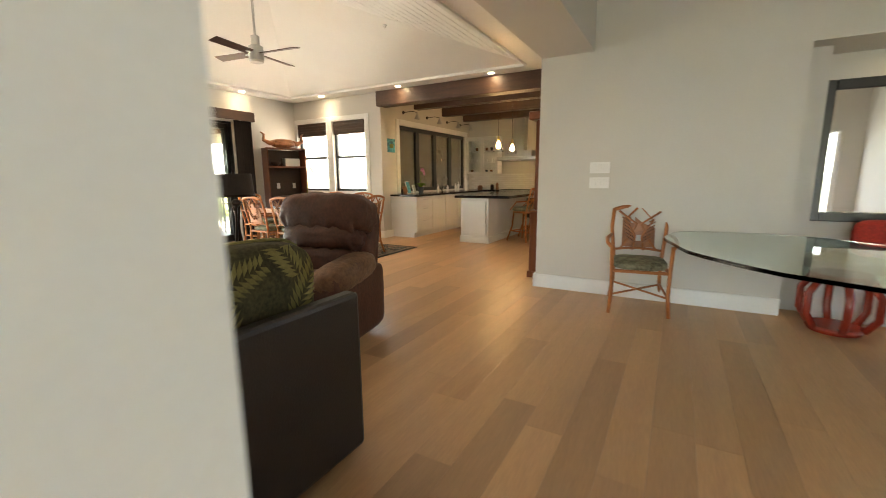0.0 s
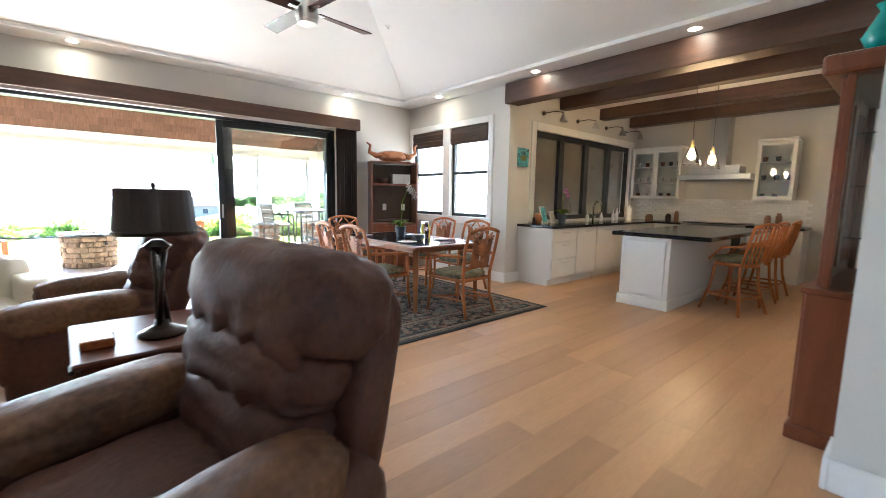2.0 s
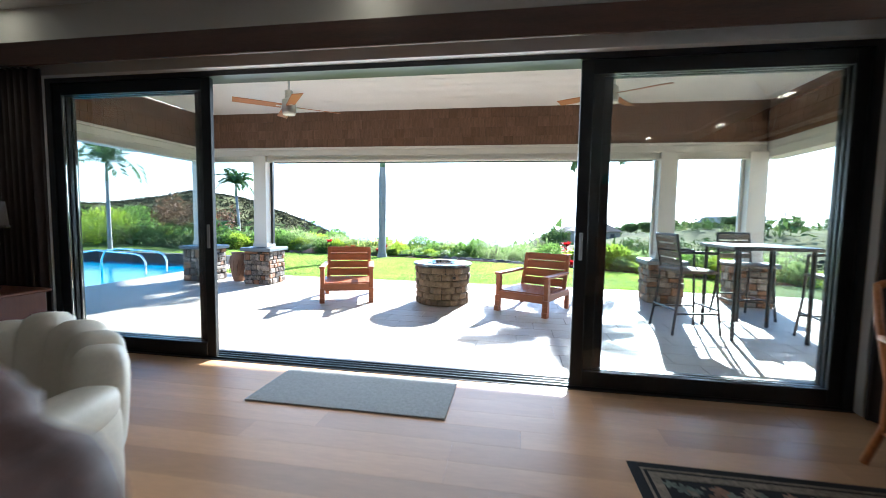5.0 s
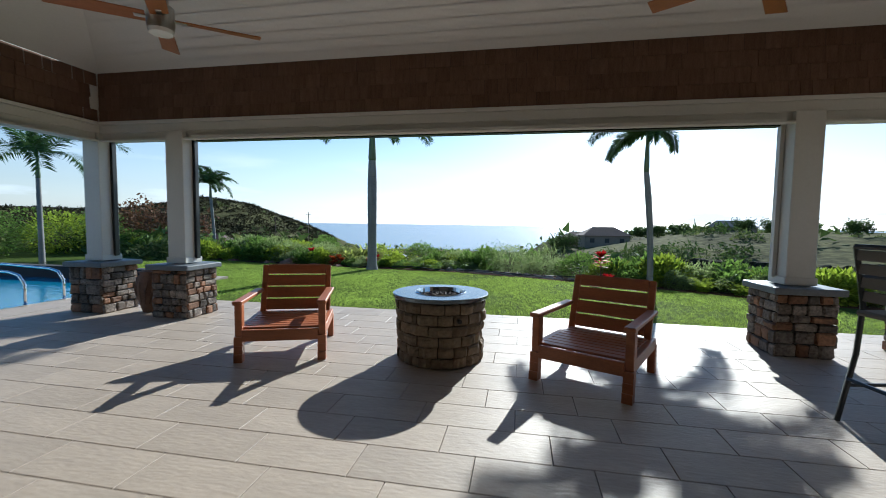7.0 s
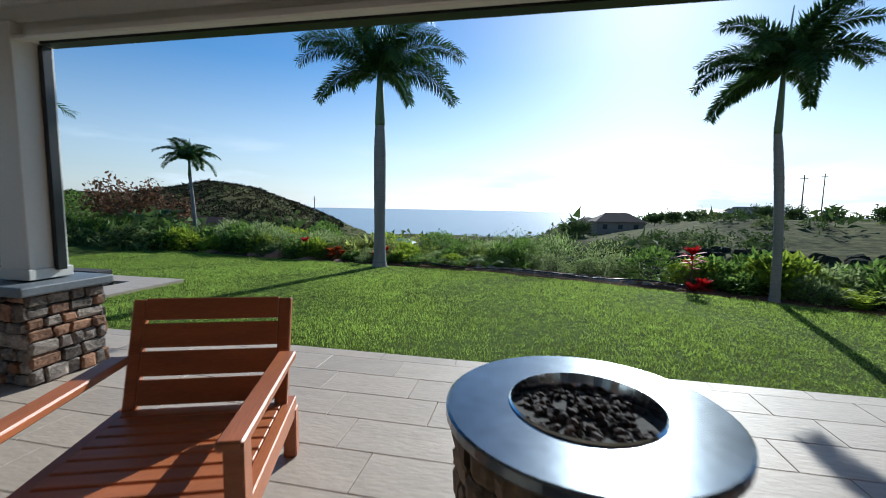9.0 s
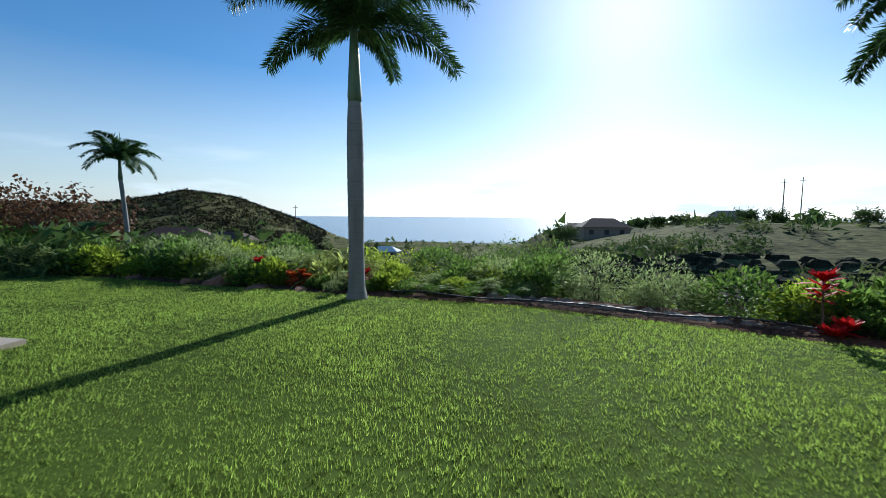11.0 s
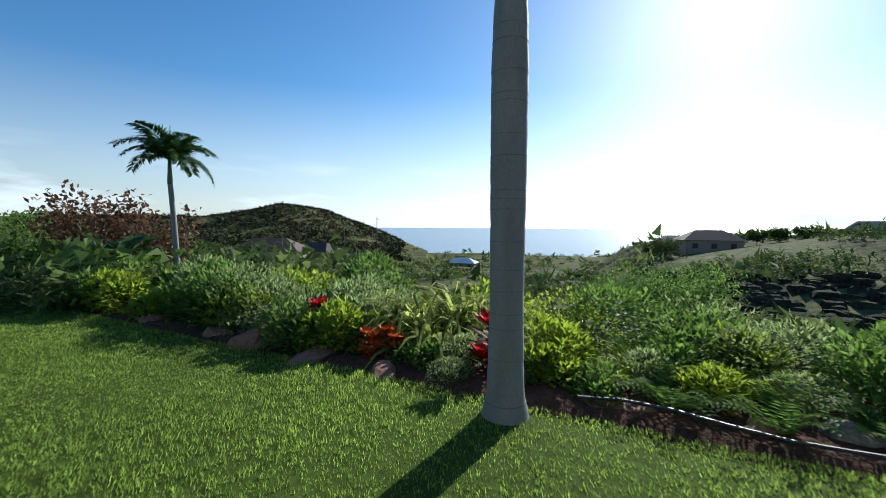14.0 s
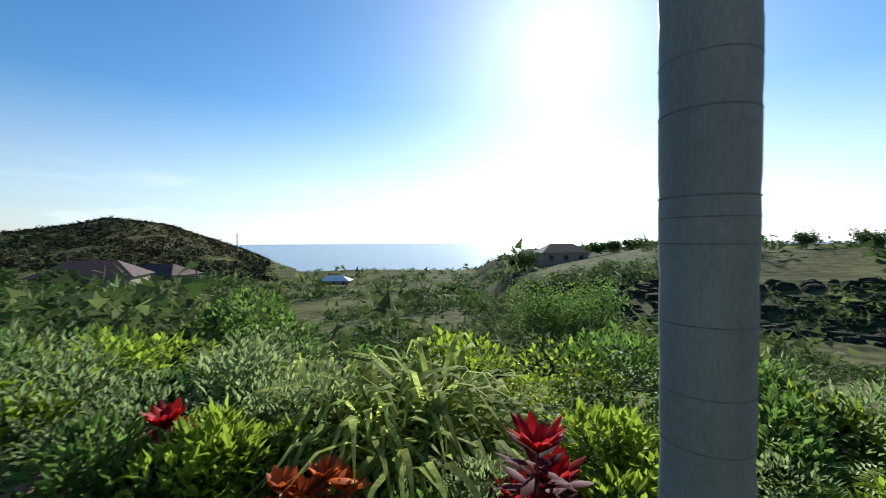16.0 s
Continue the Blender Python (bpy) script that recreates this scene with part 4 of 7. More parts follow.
# ---- kitchen ----
def cabinet(name, x0, x1, yf, yb, fronts, label):
    e = base(name, pose(0, 0, 0), label, "cabinet", "white base cabinets")
    part("body", B(x0, yf + .02, .10, x1, yb, .865), CABWHITE, e)
    part("toe_kick", B(x0, yf + .07, 0, x1, yb, .10), CABWHITE, e)
    for z0, z1 in fronts:
        f = part("drawer_front" if z1 - z0 < .4 else "door", B(x0 + .004, yf, z0, x1 - .004, yf + .02, z1, .004), CABWHITE, e)
        part("inset", B(x0 + .05, yf - .001, z0 + .04, x1 - .05, yf + .004, z1 - .04, .002), CABWHITE, f)
        part("handle", tube([(x0 + .35 * (x1 - x0), yf - .025, z1 - .05), (x0 + .65 * (x1 - x0), yf - .025, z1 - .05)], .006, 8), STEEL, f, "steel bar handle")


DR = [(.12, .40), (.41, .66), (.67, .85)]
cabinet("base_cabinet", 8.08, 8.72, 4.53, 5.19, DR, "white painted base cabinet with three drawers")
for k in range(5):
    cabinet("base_cabinet", 8.73 + .6 * k, 9.32 + .6 * k, 4.53, 5.19, [(.12, .85)], "white painted base cabinet with panelled door")
bm = B(8.06, 4.49, .868, 12.0, 5.2, .908, .006)
tagged(part("worktop", bm, GRANITE), "dark polished granite worktop along the window wall", "worktop")
tagged(part("range_worktop", B(11.36, 2.2, .868, 12.0, 4.485, .908, .006), GRANITE), "dark polished granite worktop beside the range", "worktop")
for k, (a, b) in enumerate(((2.22, 2.95), (4.0, 4.47))):
    e = base("base_cabinet", pose(0, 0, 0), "white painted base cabinet beside the range", "cabinet", "white base cabinets")
    part("body", B(11.40, a, .0, 11.99, b, .866), CABWHITE, e)
    d = part("door", B(11.38, a + .01, .12, 11.40, b - .01, .85, .004), CABWHITE, e)
    part("handle", tube([(11.36, a + .1, .80), (11.36, b - .1, .80)], .006), STEEL, d)
e = base("kitchen_range", pose(0, 0, 0), "stainless steel range below the hood", "range")
part("body", B(11.36, 2.96, 0, 11.99, 3.99, .91, .006), STEEL, e)
part("cooktop", B(11.38, 2.98, .911, 11.96, 3.97, .93, .004), BLACK, e)
part("oven_door", B(11.34, 3.02, .2, 11.36, 3.93, .72, .006), BLACK, e)
part("door_handle", tube([(11.31, 3.05, .75), (11.31, 3.9, .75)], .012), CHROME, e)
e = base("range_hood", pose(0, 0, 0), "stainless steel range hood with tall chimney", "hood")
part("canopy", B(11.5, 3.0, 1.70, 11.99, 4.15, 1.80, .01), STEEL, e)
sub = B(11.6, 3.2, 1.80, 11.99, 3.95, 1.95)
part("flare", sub, STEEL, e)
part("chimney", B(11.70, 3.44, 1.95, 11.99, 3.74, 2.99, .004), STEEL, e)


def upper(y0, y1, n):
    e = base("wall_cabinet", pose(0, 0, 0), "white wall cabinet with glazed doors and crockery", "cabinet", "glazed wall cabinets")
    part("carcass_back", B(11.96, y0, 1.35, 11.99, y1, 2.32), CABWHITE, e)
    for z in (1.35, 1.66, 1.97, 2.29):
        part("shelf", B(11.69, y0 + .02, z, 11.96, y1 - .02, z + .02), CABWHITE, e)
    for y in (y0, y1 - .02):
        part("side", B(11.69, y, 1.35, 11.96, y + .02, 2.32), CABWHITE, e)
    w = (y1 - y0) / n
    for k in range(n):
        a, b = y0 + k * w, y0 + (k + 1) * w
        for (p, q, r, s) in ((a, a + .055, 1.35, 2.32), (b - .055, b, 1.35, 2.32), (a + .055, b - .055, 1.35, 1.41), (a + .055, b - .055, 2.26, 2.32)):
            part("door_frame", B(11.665, p, r, 11.687, q, s, .003), CABWHITE, e)
        part("pane", B(11.675, a + .055, 1.41, 11.679, b - .055, 2.26), GLASS, e)
    part("cornice", B(11.65, y0 - .01, 2.32, 11.99, y1 + .01, 2.37, .006), CABWHITE, e)
    rnd = random.Random(int(y0 * 10))
    for z in (1.37, 1.68, 1.99):
        for k in range(3 * n):
            tagged(part("cup", lathe([(.025, 0), (.035, .05), (.038, .09), (.03, .09)], 12, m=pose(11.83, y0 + .09 + k * (y1 - y0 - .18) / (3 * n - 1), z)), rnd.choice((WHITE, POTBLUE, TERRA, WHITE))), "small cup standing in the glazed cabinet", "cup", "crockery in wall cabinets")


upper(4.18, 5.12, 2); upper(2.45, 2.98, 1)
bm = bmesh.new()
for r in range(8):
    for k in range(22):
        y0 = 2.22 + .135 * k + (.0675 if r % 2 else 0)
        if y0 + .13 < 5.18:
            box(bm, 11.984, y0, .915 + .055 * r, 11.998, y0 + .13, .965 + .055 * r, .002)
tagged(part("trim_backsplash", bm, TILEW), kind="structure")
bm = bmesh.new()
for b in ((11.955, .92, 0, 12.0, 1.0, 2.18), (11.955, 1.75, 0, 12.0, 1.83, 2.18), (11.955, 1.0, 2.1, 12.0, 1.75, 2.18)):
    box(bm, *b, .004)
tagged(part("trim_doorway", bm, TRIM), kind="structure")
e = base("door_1", pose(0, 0, 0), "white panelled door at the kitchen's end", "door", kind="structure")
part("leaf", B(12.06, 1.0, 0.005, 12.1, 1.75, 2.1), TRIM, e)
for z0, z1 in ((.15, .95), (1.1, 1.95)):
    part("panel", B(12.045, 1.1, z0, 12.06, 1.65, z1, .006), TRIM, e)

# folding kitchen window with blinds beyond
e = base("window_3", pose(0, 0, 0), "black-framed four-panel kitchen servery window", "window", kind="structure")
xs = [8.45 + (11.7 - 8.45) * k / 4 for k in range(5)]
for a, b in zip(xs, xs[1:]):
    for p, q, r, s in ((a, a + .07, .95, 2.40), (b - .07, b, .95, 2.40), (a + .07, b - .07, .95, 1.03), (a + .07, b - .07, 2.31, 2.40)):
        part("window_frame", B(p, 5.24, r, q, 5.31, s, .003), BLACK, e)
    g = part("pane", B(a + .07, 5.272, 1.03, b - .07, 5.278, 2.31), GLASS, e)
    g.visible_shadow = False
    bm = bmesh.new()
    for k in range(40):
        box(bm, a - .004, 5.36, 1.02 + .034 * k, b + .004, 5.385 - .006 * (k % 2), 1.056 + .034 * k)
    part("blind_slats", bm, GREYMESH, e)
bm = bmesh.new()
for b in ((8.33, .93, 8.45, 2.52), (11.7, .93, 11.82, 2.52), (8.45, 2.40, 11.7, 2.52)):
    box(bm, b[0], 5.175, b[1], b[2], 5.205, b[3], .004)
tagged(part("trim_kitchen_window", bm, TRIM), kind="structure")
# slab out of view, added only to keep the kitchen window in shade
tagged(part("porch_roof", B(8.3, 5.4, 2.75, 12.6, 7.6, 2.85), GROUT), kind="structure")

# island with panelled end, its stools
e = base("kitchen_island", pose(0, 0, 0), "white panelled kitchen island", "island")
part("body", B(8.02, 2.88, .0, 10.3, 3.46, .866, .004), CABWHITE, e)
part("end_panel", B(8.0, 2.93, .17, 8.02, 3.41, .82, .004), CABWHITE, e)
part("plinth", B(8.0, 2.86, 0, 10.32, 3.48, .13, .006), CABWHITE, e)
tagged(part("island_worktop", B(7.93, 2.45, .868, 10.5, 3.56, .915, .008), GRANITE), "dark polished granite slab on the island", "worktop")


def bar_chair(m):
    e = base("counter_stool", m, "honey rattan swivel counter stool with olive cushion", "stool", "rattan counter stools")
    for s in (-1, 1):
        for t in (-1, 1):
            part("leg", tube([(s * .24, t * .24, 0), (s * .17, t * .17, .3), (s * .15, t * .15, .56)], .017), RATTAN, e, smooth=True)
        part("stretcher", tube([(s * .2, -.2, .2), (s * .2, .2, .2)], .012), RATTAN, e)
        part("stretcher", tube([(-.2, s * .2, .2), (.2, s * .2, .2)], .012), RATTAN, e)
        part("back_post", tube([(s * .2, .2, .58), (s * .22, .26, .82), (s * .2, .30, 1.02)], .017), RATTAN, e, smooth=True)
        part("arm", tube([(s * .22, .24, .8), (s * .26, 0, .78), (s * .22, -.18, .62)], .015), RATTAN, e, smooth=True)
    part("seat_ring", lathe([(.22, .56), (.235, .58), (.22, .60)], 20), RATTAN, e)
    part("top_rail", tube(arc((-.2, .30, 1.02), (.2, .30, 1.02), (0, .03, .04), 8), .018), RATTAN, e, smooth=True)
    for k in range(5):
        part("spindle", tube([(-.14 + .07 * k, .22, .60), (-.13 + .065 * k, .31, 1.03)], .010), RATTAN, e)
    part("seat_cushion", soft((0, 0, .63), (.42, .42, .09), .6, 8), OLIVE, e, smooth=True)
    return e


s0 = bar_chair(pose(8.72, 2.40, 0, 0, 0, 160))
copy_thing(s0, pose(9.42, 2.42, 0, 0, 0, 172)); copy_thing(s0, pose(10.1, 2.40, 0, 0, 0, 178))

# pendants, sconces
for x, y in ((8.93, 3.06), (9.85, 3.1)):
    e = base("pendant_light", pose(x, y, .14), "clear glass pendant with a lit filament bulb", "pendant lamp", "island pendants")
    part("cord", tube([(0, 0, 1.93), (0, 0, 2.86)], .004, 6), BLACK, e)
    part("canopy", lathe([(.05, 2.84), (.05, 2.86)], 16), STEEL, e)
    part("socket", lathe([(.018, 1.85), (.022, 1.93), (.006, 1.95)], 12), BRASS, e)
    g = part("shade", lathe([(.11, 1.64), (.09, 1.72), (.045, 1.84), (.022, 1.90)], 20, cap=False), GLASS, e, smooth=True)
    g.visible_shadow = False
    part("bulb", lathe([(.0001, 1.68), (.028, 1.71), (.03, 1.75), (.012, 1.83)], 14), BULB, e, "glowing amber bulb", smooth=True)
for x in (8.75, 9.75, 10.75, 11.5):
    e = base("swing_arm_sconce", pose(x, 5.18, 2.68), "swing-arm wall lamp with metal cone shade", "wall lamp", "kitchen sconces")
    part("wall_plate", lathe([(.035, 0), (.035, .02)], 14, m=pose(-.12, .02, 0, 90)), BRONZE, e)
    part("arm", tube([(-.12, 0, 0), (.0, -.12, .03), (.12, -.2, .02)], .007), BRONZE, e)
    part("shade", lathe([(.07, -.13), (.018, -.01), (.015, .02)], 16, m=pose(.12, -.2, 0), cap=False), STEEL, e)
    part("bulb", lathe([(.0001, -.12), (.02, -.1), (.01, -.04)], 10, m=pose(.12, -.2, 0)), WHITE, e)

e = base("painting", pose(0, 0, 0), "small blue underwater painting of a turtle", "painting")
part("canvas", B(7.98, 5.165, 1.80, 8.25, 5.198, 2.08, .003), BLUEPIC, e)
part("turtle_shape", lathe([(.0001, .006), (.05, .004), (.06, 0)], 12, m=pose(8.12, 5.163, 1.93, 90) @ Matrix.Diagonal((1.3, .8, 1, 1))), FOL3, e)

# worktop clutter
orchid(pose(9.0, 5.0, .91, 0, 0, 10), PINK, "pink orchid in a dark pot beside the sink", POTBLUE, .42, 7, 8)
for x, w, h, c in ((8.55, .2, .28, BLUEPIC), (8.78, .16, .2, PALECUSH)):
    e = base("framed_photo", pose(x, 5.02, .908, -14, 0, 12), "small framed picture leaning on the worktop", "picture", "framed pictures")
    part("frame", B(-w / 2, -.01, .0, w / 2, .01, h, .003), WHITE, e)
    part("print", B(-w / 2 + .015, -.013, .015, w / 2 - .015, -.0105, h - .015), c, e)
tagged(part("wooden_vase", lathe([(.05, 0), (.08, .07), (.05, .15), (.03, .17)], 16, m=pose(8.32, 5.0, .908)), CARVED, smooth=True), "round brown wooden vase on the worktop", "vase")
tagged(part("small_figurine", lathe([(.03, 0), (.025, .08), (.015, .12)], 10, m=pose(8.17, 4.95, .908)), BRONZE), "small dark ornament on the worktop", "ornament")
e = base("kitchen_tap", pose(10.05, 5.03, .908), "chrome gooseneck kitchen tap", "tap")
part("spout", tube([(0, 0, 0), (0, 0, .28), (0, -.05, .36), (0, -.13, .36), (0, -.16, .29)], .013), CHROME, e, smooth=True)
part("lever", tube([(.03, 0, .06), (.1, 0, .1)], .008), CHROME, e)
for x, h in ((9.8, .18), (10.3, .16), (10.75, .2), (10.9, .24)):
    tagged(part("soap_bottle", lathe([(.03, 0), (.033, h * .6), (.012, h * .8), (.012, h)], 14, m=pose(x, 5.0, .908)), WHITE), "white bottle standing beside the sink", "bottle", "bottles by the sink")
tagged(part("paper_towel_roll", lathe([(.06, 0), (.06, .26), (.02, .26), (.02, .3)], 18, m=pose(11.2, 4.9, .908)), WHITE), "roll of white paper towel on stand", "paper roll")
for y, h, r in ((4.35, .15, .05), (4.2, .2, .04), (4.72, .12, .07), (2.75, .18, .05), (2.6, .22, .045)):
    tagged(part("canister", lathe([(r, 0), (r, h * .8), (r * .7, h * .85), (r * .7, h)], 16, m=pose(11.72, y, .908)), random.Random(int(y * 100)).choice((TERRA, BRONZE, CARVED))), "small storage canister on the range worktop", "canister", "worktop canisters")

# china hutch behind the pier
e = base("china_hutch", pose(0, 0, 0), "tall cherry wood china hutch with glass doors", "hutch")
part("lower_cabinet", B(5.78, .93, .06, 6.95, 1.36, .82, .006), REDWOOD, e)
part("plinth", B(5.76, .93, 0, 6.97, 1.38, .08, .006), REDWOOD, e)
part("waist_shelf", B(5.76, .93, .82, 6.97, 1.38, .85, .006), REDWOOD, e)
part("upper_back", B(5.82, .93, .85, 6.91, .95, 1.93), REDWOOD, e)
for x in (5.80, 6.90):
    for y in (.95, 1.27):
        part("corner_post", B(x, y, .85, x + .035, y + .035, 1.93, .003), REDWOOD, e)
part("cornice", B(5.74, .93, 1.93, 6.99, 1.40, 2.03, .02, 2), REDWOOD, e)
for x in (5.81, 6.92):
    part("side_pane", B(x, .985, .86, x + .005, 1.27, 1.92), GLASS, e)
for z in (1.12, 1.38, 1.64):
    part("glass_shelf", B(5.83, .96, z, 6.9, 1.25, z + .006), TGLASS, e)
for a, b in ((5.82, 6.36), (6.37, 6.92)):
    for p, q, r, s in ((a, a + .05, .86, 1.92), (b - .05, b, .86, 1.92), (a + .05, b - .05, .86, .92), (a + .05, b - .05, 1.86, 1.92)):
        part("door_frame", B(p, 1.305, r, q, 1.325, s, .003), REDWOOD, e)
    part("door_pane", B(a + .05, 1.312, .92, b - .05, 1.316, 1.86), GLASS, e)
    d = part("lower_door", B(a, 1.36, .1, b, 1.375, .8, .004), REDWOOD, e)
    part("knob", lathe([(.008, 0), (.014, .02)], 10, m=pose((a + b) / 2, 1.375, .6, -90)), BRASS, d)
rnd = random.Random(5)
for z in (.855, 1.13, 1.39, 1.65):
    for k in range(7):
        tagged(part("glassware", lathe([(.025, 0), (.006, .01), (.006, .05), (.03, .09), (.026, .14)], 12, m=pose(5.92 + .14 * k, 1.1 + rnd.uniform(-.06, .06), z)), rnd.choice((GLASS, WHITE, POTBLUE))), "stemmed glass displayed in the hutch", "glass", "hutch glassware")
tagged(part("turquoise_vase", lathe([(.05, 0), (.09, .08), (.05, .16), (.03, .2), (.05, .23)], 16, m=pose(5.9, 1.2, 2.03)), mat("turquoise_glaze", (.02, .30, .27), .2), smooth=True), "turquoise glazed vase on top of the hutch", "vase")

# switches
for z in (1.29, 1.135):
    e = base("switch_plate", pose(0, 0, 0), "white triple rocker light switch plate", "switch", "switch plates")
    part("plate", B(5.368, .40, z, 5.379, .60, z + .115, .003), WHITE, e)
    for k in range(3):
        part("rocker", B(5.364, .425 + .055 * k, z + .025, 5.369, .462 + .055 * k, z + .09, .002), WHITE, e)

# dining corner: chair, glass table on a red drum, window seat, mirror
dining_chair(pose(5.05, .05, 0, 0, 0, -82), "honey rattan armchair with olive cushion against the wall", "rattan wall chairs")
e = base("glass_table", pose(4.3, -1.15, 0, 0, 0, 38), "freeform thick green glass tabletop on red drum", "table")
bm = bmesh.new()
pts = []
for i in range(44):
    a = i * 2 * math.pi / 44
    r = 1.0 + .02 * math.sin(5 * a) + .012 * math.sin(11 * a)
    pts.append((1.25 * r * math.cos(a), .8 * r * math.sin(a)))
lo = [bm.verts.new((x, y, .715)) for x, y in pts]; hi = [bm.verts.new((x, y, .74)) for x, y in pts]
bm.faces.new(hi); bm.faces.new(lo[::-1])
for i in range(44):
    bm.faces.new((lo[i], lo[(i + 1) % 44], hi[(i + 1) % 44], hi[i]))
part("tabletop", bm, TGLASS, e)
part("pedestal", lathe([(.20, 0), (.24, .15), (.24, .5), (.20, .715)], 20, m=pose(-.75, -.25, 0)), REDLAC, e, smooth=True)
e = base("drum_stool", pose(5.12, -1.42, 0), "red lacquered pierced drum stool below the table", "stool")
part("top_ring", lathe([(.17, .42), (.19, .43), (.19, .46), (.0001, .46)], 22), REDLAC, e)
part("bottom_ring", lathe([(.0001, .0), (.17, .0), (.19, .03), (.18, .05)], 22), REDLAC, e)
for k in range(6):
    a = k * math.pi / 3
    c, s = math.cos(a), math.sin(a)
    part("rib", tube([(.18 * c, .18 * s, .04), (.25 * c, .25 * s, .15), (.25 * c, .25 * s, .32), (.18 * c, .18 * s, .43)], .028, 8), REDLAC, e, smooth=True)
e = base("window_seat", pose(0, 0, 0), "built-in white window seat in the alcove", "bench")
part("bench_box", B(5.42, -3.39, 0, 5.97, -1.29, .40, .006), TRIM, e)
tagged(part("bench_cushion", soft((5.68, -2.33, .455), (.58, 2.08, .12), .3, 8), PALECUSH, smooth=True), "long pale seat cushion on the window seat", "cushion")
tagged(part("red_pillow", soft((5.78, -1.85, .68), (.16, .46, .36), .5, 8, m=None), RED, smooth=True), "red patterned throw pillow on window seat", "pillow")
e = base("wall_mirror", pose(0, 0, 0), "large mirror in a black wooden frame", "mirror")
for y0, y1, z0, z1 in ((-2.9, -2.81, .82, 2.1), (-1.41, -1.32, .82, 2.1), (-2.81, -1.41, .82, .91), (-2.81, -1.41, 2.01, 2.1)):
    part("frame", B(5.93, y0, z0, 5.978, y1, z1, .008), BLACK, e)
part("mirror_glass", B(5.955, -2.81, .91, 5.965, -1.41, 2.01), MIRROR, e)

tagged(part("floor_outlet", lathe([(.0001, .006), (.06, .006), (.075, .003), (.078, .001)], 26, m=pose(3.53, 5.18, 0)), BRASS), "round brass floor outlet cover", "floor outlet")
tagged(part("door_mat", B(2.2, 7.05, .001, 3.56, 7.62, .012, .004), MATG), "pale grey woven mat inside the sliding door", "mat")


# ---- the covered terrace ----
TZ = -0.03
tagged(part("terrace_slab", B(-2.62, 7.95, -.35, 9.0, 12.62, TZ - .012), GROUT), kind="structure")
hip_ceiling("ceiling_lanai", -1.80, 7.6, 7.93, 11.62, 3.05, 0.34, 0.15, LCEIL)
walls("wall_lanai_beam", [(-2.1, 11.62, 2.21, 7.9, 11.80, 3.3), (-2.1, 7.93, 2.21, -1.82, 11.62, 3.3), (7.62, 7.93, 2.21, 7.9, 11.62, 3.3)], POST)
tagged(part("roof_lanai", B(-2.6, 7.9, 4.25, 8.4, 12.3, 4.4), GROUT), kind="structure")
bm = bmesh.new()
for z0, z1, o in ((2.40, 2.44, .05), (2.30, 2.40, .02), (2.185, 2.21, .06)):
    box(bm, -1.80, 11.62 - o, z0, 7.6, 11.62, z1, .004)
    box(bm, -1.82, 7.93, z0, -1.82 + o, 11.62 - o, z1, .004)
box(bm, -.40, 11.55, 2.19, 6.05, 11.62, 2.23, .004)
tagged(part("trim_beam", bm, POST), kind="structure")
tagged(part("trim_screen_slot", B(-.40, 11.63, 2.175, 6.05, 11.72, 2.208), BLACK), kind="structure")
walls("wall_house_outside", [(-2.6, 7.93, -.1, -.2, 7.95, 3.05), (6.22, 7.93, -.1, 9, 7.95, 3.05), (-.2, 7.93, 2.41, 6.22, 7.95, 3.05)], STUCCO)

PILLARS = (-1.90, -.65, 6.26, 7.50)
for i, x in enumerate(PILLARS):
    e = base("post", pose(x, 11.68, 0), "cream painted square porch post", "post", "porch posts")
    part("shaft", B(-.125, -.125, .70, .125, .125, 2.30, .006), POST, e)
    part("plinth_trim", B(-.14, -.14, .645, .14, .14, .72, .006), POST, e)
    for s in (-1, 1):
        part("screen_track", B(s * .15 - .02, .02, .70, s * .15 + .02, .08, 2.2, .003), BLACK if s > 0 and i < 2 else POST, e)


def stone_pillar(x, y, seed):
    e = base("stone_pillar", pose(x, y, TZ), "lava stone pillar base with bluestone cap", "pillar", "stone pillar bases")
    w, d, h = .25, .25, .60
    part("core", B(-w + .02, -d + .02, 0, w - .02, d - .02, h), MORTAR, e)
    part("cap", B(-w - .05, -d - .05, h, w + .05, d + .05, h + .065, .012, 2), BLUESTONE, e)
    rnd = random.Random(seed)
    for side in range(4):
        half = w if side % 2 == 0 else d
        depth = d if side % 2 == 0 else w
        z = 0.0
        while z < h - .02:
            rh = min(rnd.uniform(.07, .13), h - z)
            if h - z - rh < .04: rh = h - z
            u = -half
            while u < half - .01:
                rw = min(rnd.uniform(.07, .19), half - u)
                if half - u - rw < .05: rw = half - u
                sub = B(u + .005, -depth - rnd.uniform(.0, .022), z + .005, u + rw - .005, -depth + .03, z + rh - .005, .012)
                for v in sub.verts:
                    v.co.z = max(.001, v.co.z + rnd.uniform(-.006, .006)) if v.co.z < h - .01 else v.co.z
                    v.co.x += rnd.uniform(-.007, .007); v.co.y += rnd.uniform(-.008, .004)
                s = part("stone", sub, STONER if rnd.random() < .3 else STONE, e)
                s.matrix_basis = pose(0, 0, 0, 0, 0, 90 * side)
                u += rw
            z += rh
    return e


for i, x in enumerate(PILLARS):
    stone_pillar(x, 11.68, i)

